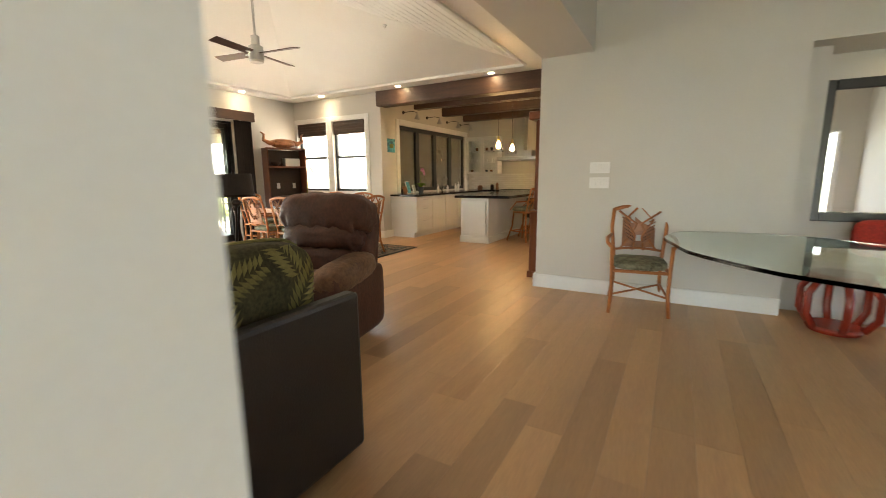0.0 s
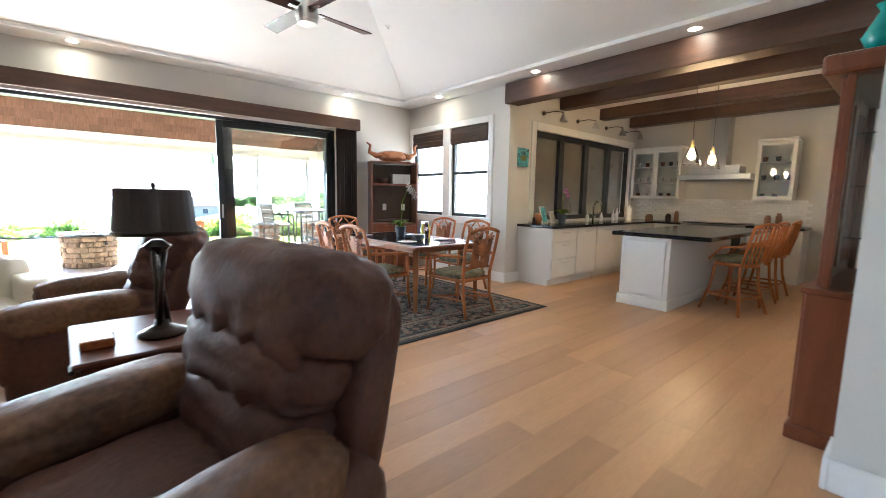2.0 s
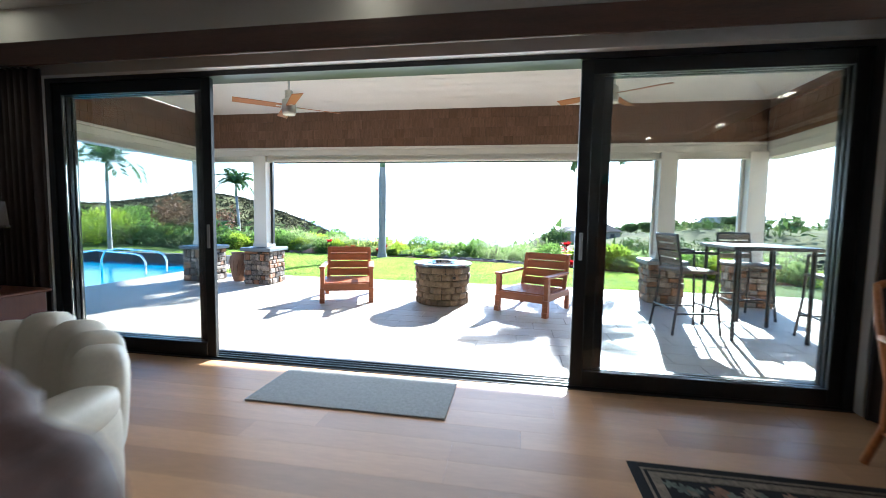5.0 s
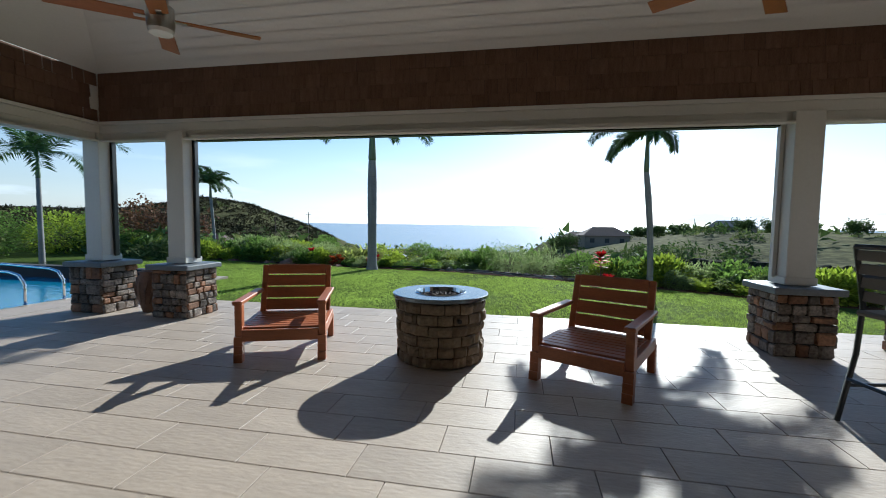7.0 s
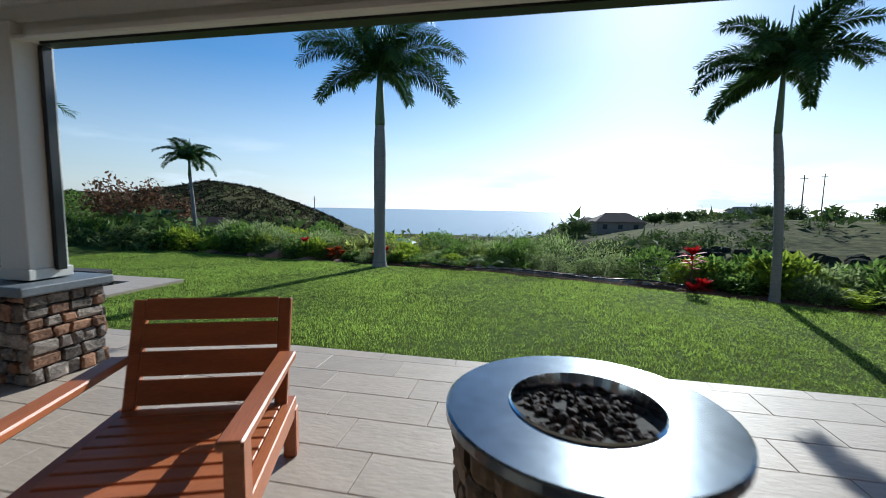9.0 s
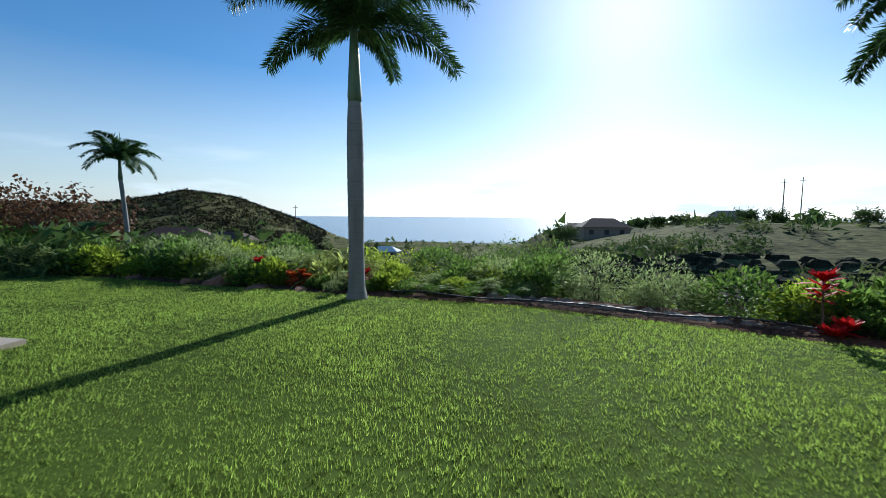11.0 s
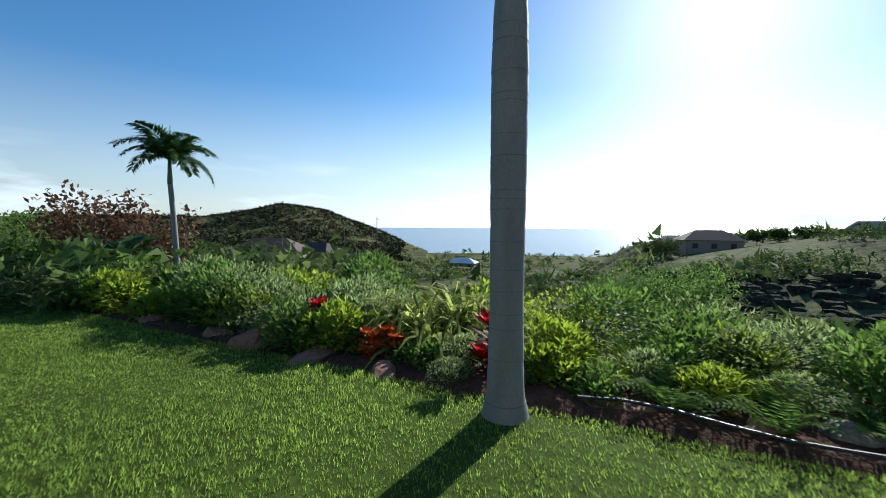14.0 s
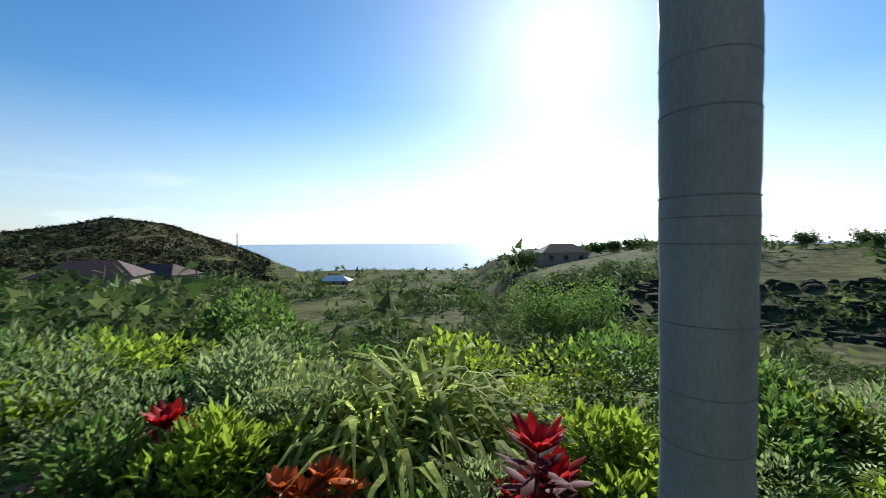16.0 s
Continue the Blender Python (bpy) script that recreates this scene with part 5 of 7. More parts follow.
fan(pose(1.02, 9.7, 2.62), .66, FANBLADE, STEEL, 1.0, spin=38, sunlit="orange wooden blades hung over the terrace")
fan(pose(5.03, 9.95, 2.72), .66, FANBLADE, STEEL, .9, spin=58, sunlit="orange wooden blades above the terrace chairs")
for x, y in ((.3, 10.6), (2.2, 10.4), (4.4, 9.3)):
    z = 3.05 + .34 * min(11.62 - y, y - 7.93, x + 1.8)
    tagged(part("ceiling_speaker", lathe([(.0001, -.004), (.07, -.004), (.085, -.012), (.09, 0)], 22, m=pose(x, y, z - .004, -18 if y > 9.8 else 18)), WHITE), "round white ceiling fitting over terrace", "ceiling fitting", "terrace ceiling fittings")

# shingled band above the beam: courses of single shingles
band = tagged(part("wall_shingle_backing", B(-1.80, 11.605, 2.44, 7.6, 11.618, 3.06), DARKWOOD), kind="structure")
rnd = random.Random(17)
protos = {}
def shingle(w):
    if w not in protos:
        sub = B(0, -.012, 0, w - .004, .0, .155, .0)
        for v in sub.verts:
            if v.co.z > .1: v.co.y += .010
        o = part("shingle", sub, SHINGLE, band)
        protos[w] = [o, False]
    return protos[w]
rest_v, rest_f, made = [], [], 0
for row in range(4):
    z = 2.44 + .152 * row
    for x0, x1, m0 in ((-1.79, 7.59, pose(0, 11.605, 0)), (0, 3.65, pose(-1.818, 7.95, 0, 0, 0, 90)), (0, 3.65, pose(7.61, 11.6, 0, 0, 0, -90))):
        x = x0 - rnd.uniform(0, .1)
        while x < x1 - .1:
            w = rnd.choice((.10, .14, .18, .22))
            a = max(x, x0)
            if a == x and x + w < x1 and made < 290:
                p = shingle(w)
                mm = m0 @ pose(a, -.001 * rnd.random(), z - rnd.uniform(0, .006))
                if not p[1]:
                    p[0].matrix_basis = mm; p[1] = True
                else:
                    share(p[0], "shingle", mm, band)
                made += 1
            else:
                b = min(x + w, x1) - .004
                k = len(rest_v)
                rest_v += [m0 @ Vector(q) for q in ((a, -.012, z), (b, -.012, z), (b, -.002, z + .155), (a, -.002, z + .155), (a, 0, z), (b, 0, z))]
                rest_f += [(k, k + 1, k + 2, k + 3), (k, k + 4, k + 5, k + 1)]
            x += w
tagged(raw("shingle", rest_v, rest_f, SHINGLE, band), kind="stuff")

# fire pit
e = base("fire_pit", pose(2.90, 10.74, TZ), "round stone-block fire pit with steel table rim", "fire pit")
part("core", lathe([(.35, 0), (.35, .565)], 28), MORTAR, e)
rnd = random.Random(3)
for row in range(6):
    z = .002 + row * .092
    a = row * .3
    end = a + 2 * math.pi
    while a < end - .05:
        w = min(rnd.uniform(.3, .55), end - a)
        if end - a - w < .15: w = end - a
        bm = bmesh.new()
        n = 5
        out = .395 + rnd.uniform(-.012, .012) + (.012 if row > 3 else 0)
        cols = []
        for i in range(n + 1):
            t = a + .012 + (w - .024) * i / n
            o = out + rnd.uniform(-.008, .008) - (.01 if i in (0, n) else 0)
            cols.append([bm.verts.new((r * math.cos(t), r * math.sin(t), zz)) for r, zz in ((.34, z), (o - .01, z + .003), (o, z + .02), (o + rnd.uniform(-.005, .006), z + .065), (o - .01, z + .086), (.34, z + .088))])
        for p, q in zip(cols, cols[1:]):
            for k in range(5):
                bm.faces.new((p[k], q[k], q[k + 1], p[k + 1]))
        bm.faces.new(cols[0]); bm.faces.new(cols[-1][::-1])
        part("block", bm, FPBLOCK, e)
        a += w
part("table_rim", lathe([(.235, .565), (.428, .565), (.435, .57), (.435, .597), (.428, .602), (.235, .602), (.235, .565)], 56, cap=False), FPTOP, e)
part("inner_ring", lathe([(.222, .50), (.236, .606), (.230, .611), (.215, .55), (.215, .5)], 48, cap=False), CHROME, e)
part("fire_bowl", lathe([(.0001, .54), (.222, .54)], 32, cap=False), MORTAR, e)
part("gas_valve", lathe([(.02, 0), (.02, .03)], 12, m=pose(.22, -.345, .42, 90, 0, 30)), BLACK, e)
proto = None
for k in range(260):
    r, a = .205 * math.sqrt(rnd.random()), rnd.uniform(0, 6.283)
    m = Matrix.LocRotScale((r * math.cos(a), r * math.sin(a), .548 + .018 * rnd.random() + .02 * (1 - r / .2)), Euler((rnd.random() * 6, rnd.random() * 6, rnd.random() * 6)), Vector((1, 1, 1)) * rnd.uniform(.7, 1.4))
    if proto is None:
        sub = bmesh.new(); bmesh.ops.create_icosphere(sub, subdivisions=1, radius=.014)
        for v in sub.verts: v.co *= rnd.uniform(.7, 1.25)
        proto = part("lava_rock", sub, LAVA, e); proto.matrix_basis = m
    else:
        share(proto, "lava_rock", m, e)


def lounge_chair(m):
    """Low slatted teak chair; faces -y."""
    e = base("lounge_chair", m, "low red-brown teak lounge chair with slatted seat", "chair", "teak lounge chairs")
    W, D = .35, .40
    for s in (-1, 1):
        fl = bmesh.new()
        for za, zb, o in ((0, .07, .0), (.07, .14, .012), (.14, .22, .018)):
            box(fl, s * W - .035, -D - .02 + o, za, s * W + .035, -D + .055 + o * .4, zb)
        part("front_leg", fl, TEAK, e)
        part("back_leg", B(s * W - .03, D - .05, 0, s * W + .03, D + .02, .24, .006), TEAK, e)
        part("side_rail", B(s * W - .025, -D + .02, .20, s * W + .025, D, .29, .005), TEAKY, e)
        part("arm_post", B(s * (W + .0) - .03, -D + .01, .22, s * W + .03, -D + .09, .50, .006), TEAK, e)
        part("armrest", B(s * W - .04, -D - .02, .50, s * W + .04, D - .06, .535, .007, m=pose(0, 0, 0)), TEAKY, e)
        part("back_stile", B(s * (W - .03) - .028, -.02, 0, s * (W - .03) + .028, .02, .56, .005, m=pose(0, D - .09, .22, -17, 0, 0)), TEAK, e)
    part("front_apron", B(-W + .03, -D - .005, .18, W - .03, -D + .03, .28, .005), TEAK, e)
    for k in range(9):
        y = -D + .045 + .077 * k
        part("seat_slat", B(-W + .025, y, .275, W - .025, y + .066, .295, .004), TEAK, e)
    for z0, z1 in ((.09, .20), (.215, .325), (.34, .45), (.465, .565)):
        part("back_slat", B(-W + .058, -.022, z0, W - .058, .006, z1, .004, m=pose(0, D - .09, .22, -17, 0, 0)), TEAK, e)
    return e


c0 = lounge_chair(pose(1.42, 10.68, TZ, 0, 0, 20))
copy_thing(c0, pose(4.23, 10.54, TZ, 0, 0, -27))


def bar_stool(m):
    e = base("bar_stool", m, "black metal bar stool with taupe slatted back", "stool", "terrace bar stools")
    for s in (-1, 1):
        part("front_leg", tube([(s * .25, -.26, 0), (s * .22, -.22, .45), (s * .22, -.20, .92)], .016, 6), BLACK, e)
        part("back_leg", tube([(s * .25, .28, 0), (s * .22, .22, .45), (s * .22, .20, .75), (s * .22, .27, 1.12)], .016, 6), BLACK, e)
        part("arm", tube([(s * .22, -.20, .92), (s * .24, .0, .93), (s * .22, .23, .93)], .018, 6), BLACK, e)
        part("side_stretcher", tube([(s * .235, -.245, .24), (s * .235, .25, .24)], .012, 6), BLACK, e)
    part("front_stretcher", tube([(-.235, -.245, .28), (.235, -.245, .28)], .012, 6), BLACK, e)
    part("back_stretcher", tube([(-.235, .25, .28), (.235, .25, .28)], .012, 6), BLACK, e)
    part("seat", B(-.235, -.235, .69, .235, .235, .725, .012), GREYMESH, e)
    for k in range(4):
        part("back_slat", B(-.215, -.012, .78 + .085 * k, .215, .012, .845 + .085 * k, .005, m=pose(0, .205 + .018 * k, 0)), GREYMESH, e)
    part("top_rail", tube([(-.22, .27, 1.12), (.22, .27, 1.12)], .018, 6), BLACK, e)
    return e


s0 = bar_stool(pose(5.95, 9.85, TZ, 0, 0, 100))
for m in (pose(7.0, 10.75, TZ, 0, 0, 10), pose(7.35, 9.6, TZ, 0, 0, -95)):
    copy_thing(s0, m)
e = base("bar_table", pose(6.65, 9.85, TZ), "tall square black metal bar table", "table")
part("tabletop", B(-.42, -.42, .98, .42, .42, 1.02, .01), BLACK, e)
for s in (-1, 1):
    for t in (-1, 1):
        part("leg", tube([(s * .36, t * .36, 0), (s * .36, t * .36, .98)], .022, 6), BLACK, e)
e = base("plant_pot", pose(-1.21, 11.72, TZ), "tall terracotta urn with leaf relief", "pot")
part("urn", lathe([(.10, 0), (.13, .1), (.17, .32), (.16, .46), (.12, .50), (.14, .54), (.12, .54), (.10, .5)], 22), TERRA, e, smooth=True)
for k in range(5):
    part("leaf_relief", tube([(.152, 0, .12), (.178, .02 * (k - 2), .3), (.168, .05 * (k - 2), .42)], [.004, .012, .004], 6, None, .5), LEATHER2, e).matrix_basis = pose(0, 0, 0, 0, 0, -90 + 18 * (k - 2))

# pool with dark far weir wall, coping and hand rail
walls("pool_basin", [(-12.0, 8.2, -1.3, -3.2, 14.6, -1.2)], BLUESTONE)
bm = bmesh.new()
for b in ((-3.2, 7.9, -2.62, 14.6), (-12.0, 14.6, -2.62, 15.0), (-12.0, 7.9, -3.2, 8.2)):
    box(bm, b[0], b[1], -1.3, b[2], b[3], TZ - .002, .0)
tagged(part("pool_coping", bm, PAVER), kind="structure")
tagged(part("pool_water", B(-12.0, 8.2, -1.19, -3.2, 14.6, -.12), WATER), kind="structure")
tagged(part("pool_weir_wall", B(-12.0, 14.35, -1.2, -3.5, 14.6, .14, .01), MORTAR), kind="structure")
e = base("pool_handrail", pose(-3.4, 12.0, -.03), "bent stainless steel pool hand rail", "handrail")
part("rail", tube([(.25, .1, 0), (.25, .1, .3), (.16, .1, .42), (0, .1, .46), (-.9, .1, .50), (-1.25, .1, .44), (-1.35, .1, .25), (-1.35, .1, -.1)], .02, 10), CHROME, e, smooth=True)
part("rail", tube([(.25, -.4, 0), (.25, -.4, .3), (.16, -.4, .42), (0, -.4, .46), (-.9, -.4, .50), (-1.25, -.4, .44), (-1.35, -.4, .25), (-1.35, -.4, -.1)], .02, 10), CHROME, e, smooth=True)
for y in (.1, -.4):
    part("flange", lathe([(.04, 0), (.04, .012)], 14, m=pose(.25, y, 0)), CHROME, e)


# ---- lawn, garden and the land beyond ----
EDGE = [(-40, 24), (-14, 20.6), (-7.5, 19.1), (-3.6, 18.5), (-2.5, 18.38), (-.9, 18.15), (1.0, 17.9), (2.2, 17.75), (5.1, 16.6), (6.6, 15.8), (9, 14.6), (14, 13.2), (40, 10)]
EX, EY = [p[0] for p in EDGE], [p[1] for p in EDGE]


def lawn_z(x, y):
    return -.055 - .012 * max(0.0, y - 12.6) + .012 * noise.noise(Vector((x * .5, y * .5, 3)))


def land(x, y):
    """Height of the ground sheet."""
    if y < 12:
        return -.45
    d = max(0.0, y - float(np.interp(x, EX, EY)))
    if abs(x) > 15:
        d = max(d, abs(x) - 15 if y > 14 else 0)
    if d <= 0:
        return -.22
    d = math.hypot(d, 0) if d < 15 else math.hypot(x + .5, y - 17.5)
    az = math.degrees(math.atan2(x + .5, y - 16.0))
    mid = np.interp(d, [0, 1.5, 4, 10, 30, 60, 120, 250, 420, 460, 900, 3000], [-.22, -.30, -.9, -2.4, -6.5, -10, -15, -22, -28.5, -31.5, -45, -80])
    right = np.interp(d, [0, 1.5, 4, 10, 25, 45, 58, 72, 110, 170, 300, 600, 3000], [-.22, -.30, -.9, -2.2, -5.6, -8.6, -8.4, -4.4, -1.4, -.8, -5, -30, -80])
    left = np.interp(d, [0, 1.5, 4, 10, 30, 60, 150, 300, 450, 900, 3000], [-.22, -.28, -.6, -1.4, -3.8, -6.2, -10.5, -15, -18, -34, -80])
    wr = min(1.0, max(0.0, (az - 2 + 6 * noise.noise(Vector((d * .02, 3, 0)))) / 24)) ** 1.0
    wl_ = min(1.0, max(0.0, (-az - 24) / 14))
    if wr > 0:
        k = .55 + .45 * wr
        right = right * k + mid * (1 - k)
    h = float(mid * (1 - max(wr > 0, 0) * min(1, wr * 5)) * (1 - wl_) + right * min(1, wr * 5) + left * wl_)
    amp = np.interp(az, [-180, -100, -70, -58, -50, -45, -41, -36, -31, -27, -24, -20], [18, 32, 32, 32, 31, 41, 53, 49, 34, 20, 7, 0])
    h += float(amp) * math.exp(-((d - 610) / 170) ** 2)
    if d > 6:
        r = min(1.0, (d - 6) / 60)
        h += r * (1.3 * noise.noise(Vector((x * .03, y * .03, 1))) + .8 * noise.noise(Vector((x * .11, y * .11, 2)))) + min(1, d / 400) * 4 * noise.noise(Vector((x * .009, y * .009, 5)))
    return h


rings = [0] + [.55 * 1.062 ** k for k in range(0, 148)]
rings = [r for r in rings if r < 4600]
naz = 300
v, f = [], []
for r in rings:
    for k in range(naz):
        # directions lie closer together ahead of the walk
        u = k / naz * 2 - 1
        a = math.pi * (u * .55 + .45 * u ** 3)
        x, y = r * math.sin(a), 15.5 + r * math.cos(a)
        v.append((x, y, land(x, y)))
for i in range(len(rings) - 1):
    for k in range(naz):
        q = (k + 1) % naz
        f.append((i * naz + k, i * naz + q, (i + 1) * naz + q, (i + 1) * naz + k))
tagged(raw("ground", v, f, SCRUB, smooth=True), kind="structure")
tagged(raw("sea", [(-4900, 150, -30), (4900, 150, -30), (4900, 4900, -30), (-4900, 4900, -30)], [(0, 1, 2, 3)], SEA), kind="structure")

# lawn turf and its blades
v, f = [], []
xs = np.concatenate([np.linspace(-15, -6, 14), np.linspace(-5.5, 8, 40), np.linspace(8.6, 15, 10)])
for x in xs:
    ye = float(np.interp(x, EX, EY))
    y0 = 12.62 if x > -2.62 else (15.0 if x > -12 else 12.62)
    for k in range(26):
        y = y0 + (ye - y0) * k / 25 + (.06 * noise.noise(Vector((x * 1.5, 0, 0))) if k == 25 else 0)
        v.append((x, y, lawn_z(x, y) if k < 25 else lawn_z(x, y) - .06))
for i in range(len(xs) - 1):
    for k in range(25):
        f.append((i * 26 + k, (i + 1) * 26 + k, (i + 1) * 26 + k + 1, i * 26 + k + 1))
tagged(raw("lawn", v, f, GRASSBASE, smooth=True), kind="structure")
rnd = np.random.RandomState(5)
N = 400000
gx = rnd.uniform(-7.5, 8.5, N * 2)
gy = 12.62 + rnd.rand(N * 2) * 6.6
ok = (gy < np.interp(gx, EX, EY) - .02) & ((gx > -2.62) | (gy > 15.02))
tuft = np.sin(gx * 23 + 3 * np.sin(gy * 9)) * np.sin(gy * 29 + 3 * np.sin(gx * 11))
ok &= rnd.rand(N * 2) < .62 + .38 * tuft
gx, gy = gx[ok][:N], gy[ok][:N]
N = len(gx)
gz = -.058 - .012 * (gy - 12.6) + .012 * np.array([noise.noise(Vector((x * .5, y * .5, 3))) for x, y in zip(gx, gy)])
h = rnd.uniform(.014, .036, N) * (1 + .25 * np.sin(gx * 2.1 + 1.3 * np.sin(gy * 1.7)) + .3 * np.sin(gx * 13 + 4 * np.sin(gy * 7)) * np.sin(gy * 17 + 3 * np.sin(gx * 9)))
a = rnd.uniform(0, 2 * np.pi, N)
w = rnd.uniform(.0020, .0048, N)
lean = rnd.uniform(.004, .026, N)
b = rnd.uniform(0, 2 * np.pi, N)
V = np.empty((N, 3, 3))
V[:, 0] = np.stack([gx - w * np.cos(a), gy - w * np.sin(a), gz - .004], 1)
V[:, 1] = np.stack([gx + w * np.cos(a), gy + w * np.sin(a), gz - .004], 1)
V[:, 2] = np.stack([gx + lean * np.cos(b), gy + lean * np.sin(b), gz + h], 1)
tagged(raw("grass", V.reshape(-1, 3).tolist(), np.arange(3 * N).reshape(-1, 3).tolist(), BLADE), "short bright green mown lawn grass", "grass", kind="stuff")

# garden beds
v, f = [], []
for i in range(90):
    x = -14 + i * 24 / 89
    ye = float(np.interp(x, EX, EY))
    for k, d in enumerate((-.06, .12, .45, .95, 1.5)):
        v.append((x, ye + d, -.13 + (.05 if 0 < k < 4 else -.16 if k == 4 else -.05) + .03 * noise.noise(Vector((x * 3, d * 3, 0))) - .012 * max(0, ye - 12.6) * .6))
for i in range(89):
    for k in range(4):
        f.append((i * 5 + k, (i + 1) * 5 + k, (i + 1) * 5 + k + 1, i * 5 + k + 1))
tagged(raw("garden_bed", v, f, SOIL, smooth=True), kind="structure")


def rock(m, s, label, group, mtl=None):
    sub = bmesh.new(); bmesh.ops.create_icosphere(sub, subdivisions=2, radius=1)
    sd_ = m.translation.x * 3.1 + m.translation.y
    for p in sub.verts:
        k = 1 + .35 * noise.noise(p.co * 1.6 + Vector((sd_, 0, 0)))
        p.co = Vector((p.co.x * s[0] * k, p.co.y * s[1] * k, max(-.6, p.co.z) * s[2] * k))
    o = part("garden_rock", sub, mtl or ROCK)
    o.matrix_basis = m
    return tagged(o, label, "rock", group)


for x, y, a, b, c in ((-2.45, 18.50, .40, .17, .10), (-3.3, 18.72, .36, .2, .24), (-1.6, 18.36, .26, .14, .09), (-4.1, 18.8, .22, .16, .1), (.35, 18.30, .34, .16, .06), (1.25, 18.22, .14, .12, .10), (-5.6, 19.1, .25, .2, .1)):
    rock(pose(x, y, -.16, 0, 0, x * 40), (a, b, c), "flat reddish-brown rock edging the garden bed", "bed edging rocks")
# low rock retaining edge and its pipe
for i in range(15):
    q = i / 14
    x, y = 1.75 + 3.6 * q, 18.30 - 1.35 * q + .12 * math.sin(q * 3.1)
    rock(pose(x, y, -.16 - .05 * q, 0, 0, -20), (.17, .11, .13), "dark rock in the low retaining edge", "retaining edge rocks", STONE)
tagged(part("irrigation_pipe", tube([(.1 + .3 * i, 18.16 - .03 * i + .05 * math.sin(i * 1.3) - .0012 * i ** 2 * 2, -.05 + .02 * math.sin(i * .9)) for i in range(19)], .012, 6), HOSE), "black irrigation pipe lying along the bed", "pipe")


# ---- plants ----
def leaf(v, f, p, d, up, ln, w, bend=.25):
    """One leaf: two folded quads from p along d."""
    side = d.cross(up)
    if side.length < 1e-3: side = d.orthogonal()
    side.normalize()
    n = side.cross(d).normalized()
    k = len(v)
    m_ = p + d * ln * .5 + n * ln * bend * .3
    t = p + d * ln - n * ln * bend * .3
    v += [p, m_ - side * w, t, m_ + side * w]
    f.append((k, k + 1, k + 2, k + 3))


def ball(rnd):
    while True:
        p = Vector((rnd.uniform(-1, 1), rnd.uniform(-1, 1), rnd.uniform(-1, 1)))
        if .05 < p.length < 1: return p


def bush(name, m, blobs, n, ln, w, mtl, label, category="shrub", group="garden shrubs", seed=0, shell=.55, droop=0.0, flowers=None):
    """Stems with many small leaves over uneven blobs (x, y, z, rx, ry, rz)."""
    e = base(name, m, label, category, group)
    rnd = random.Random(seed)
    v, f = [], []
    bm = bmesh.new()
    for b in blobs:
        c, r = Vector(b[:3]), Vector(b[3:])
        tube([(c.x * .25, c.y * .25, -.05), tuple(c * .6), tuple(c)], [.014, .009, .005], 5, bm)
        for k in range(5):
            p = ball(rnd)
            q = c + Vector((p.x * r.x, p.y * r.y, p.z * r.z)) * .85
            tube([tuple(c * .7), tuple(q)], [.006, .003], 4, bm)
        for k in range(n):
            p = ball(rnd)
            p = p.normalized() * (shell + (1.08 - shell) * p.length ** .5) * (1 + .22 * noise.noise(p * 3 + Vector((seed, 0, 0))))
            q = c + Vector((p.x * r.x, p.y * r.y, p.z * r.z))
            d = (p.normalized() + ball(rnd) * .9 + Vector((0, 0, .35 - droop))).normalized()
            leaf(v, f, q, d, Vector((rnd.uniform(-.4, .4), rnd.uniform(-.4, .4), 1)), ln * rnd.uniform(.6, 1.3), w * rnd.uniform(.7, 1.2))
    part("stem", bm, BARK, e)
    raw("leaves", v, f, mtl, e)
    if flowers:
        v, f = [], []
        for k in range(flowers[1]):
            b = rnd.choice(blobs); p = ball(rnd).normalized(); p.z = abs(p.z)
            q = Vector(b[:3]) + Vector((p.x * b[3], p.y * b[4], p.z * b[5])) * 1.04
            for j in range(5):
                leaf(v, f, q, (p + ball(rnd)).normalized(), Vector((0, 0, 1)), .03, .012)
        tagged(raw("flowers", v, f, flowers[0], e), kind="stuff")
    return e


def blades(name, m, n, h, spread, w, mtl, label, category, group, seed=0, droop=.6, seg=5):
    """A clump of arching strap leaves."""
    e = base(name, m, label, category, group)
    rnd = random.Random(seed)
    v, f = [], []
    for k in range(n):
        a = rnd.uniform(0, 6.283); up = rnd.uniform(.55, 1.0); L_ = h * rnd.uniform(.7, 1.2); s = spread * rnd.uniform(.4, 1.2)
        c, sn = math.cos(a), math.sin(a); o = Vector((rnd.uniform(-.1, .1), rnd.uniform(-.1, .1), -.04))
        side = Vector((-sn, c, rnd.uniform(-.3, .3))).normalized()
        k0 = len(v)
        for i in range(seg + 1):
            q = i / seg
            p = o + Vector((c * s * q ** 1.3, sn * s * q ** 1.3, L_ * (up * q * 1.25 - droop * q ** 3)))
            ww = w * (.5 + 1.2 * q - 1.68 * q * q) + .002
            v += [p - side * ww, p + side * ww]
        for i in range(seg):
            f.append((k0 + 2 * i, k0 + 2 * i + 1, k0 + 2 * i + 3, k0 + 2 * i + 2))
    raw("leaves", v, f, mtl, e, smooth=True)
    return e


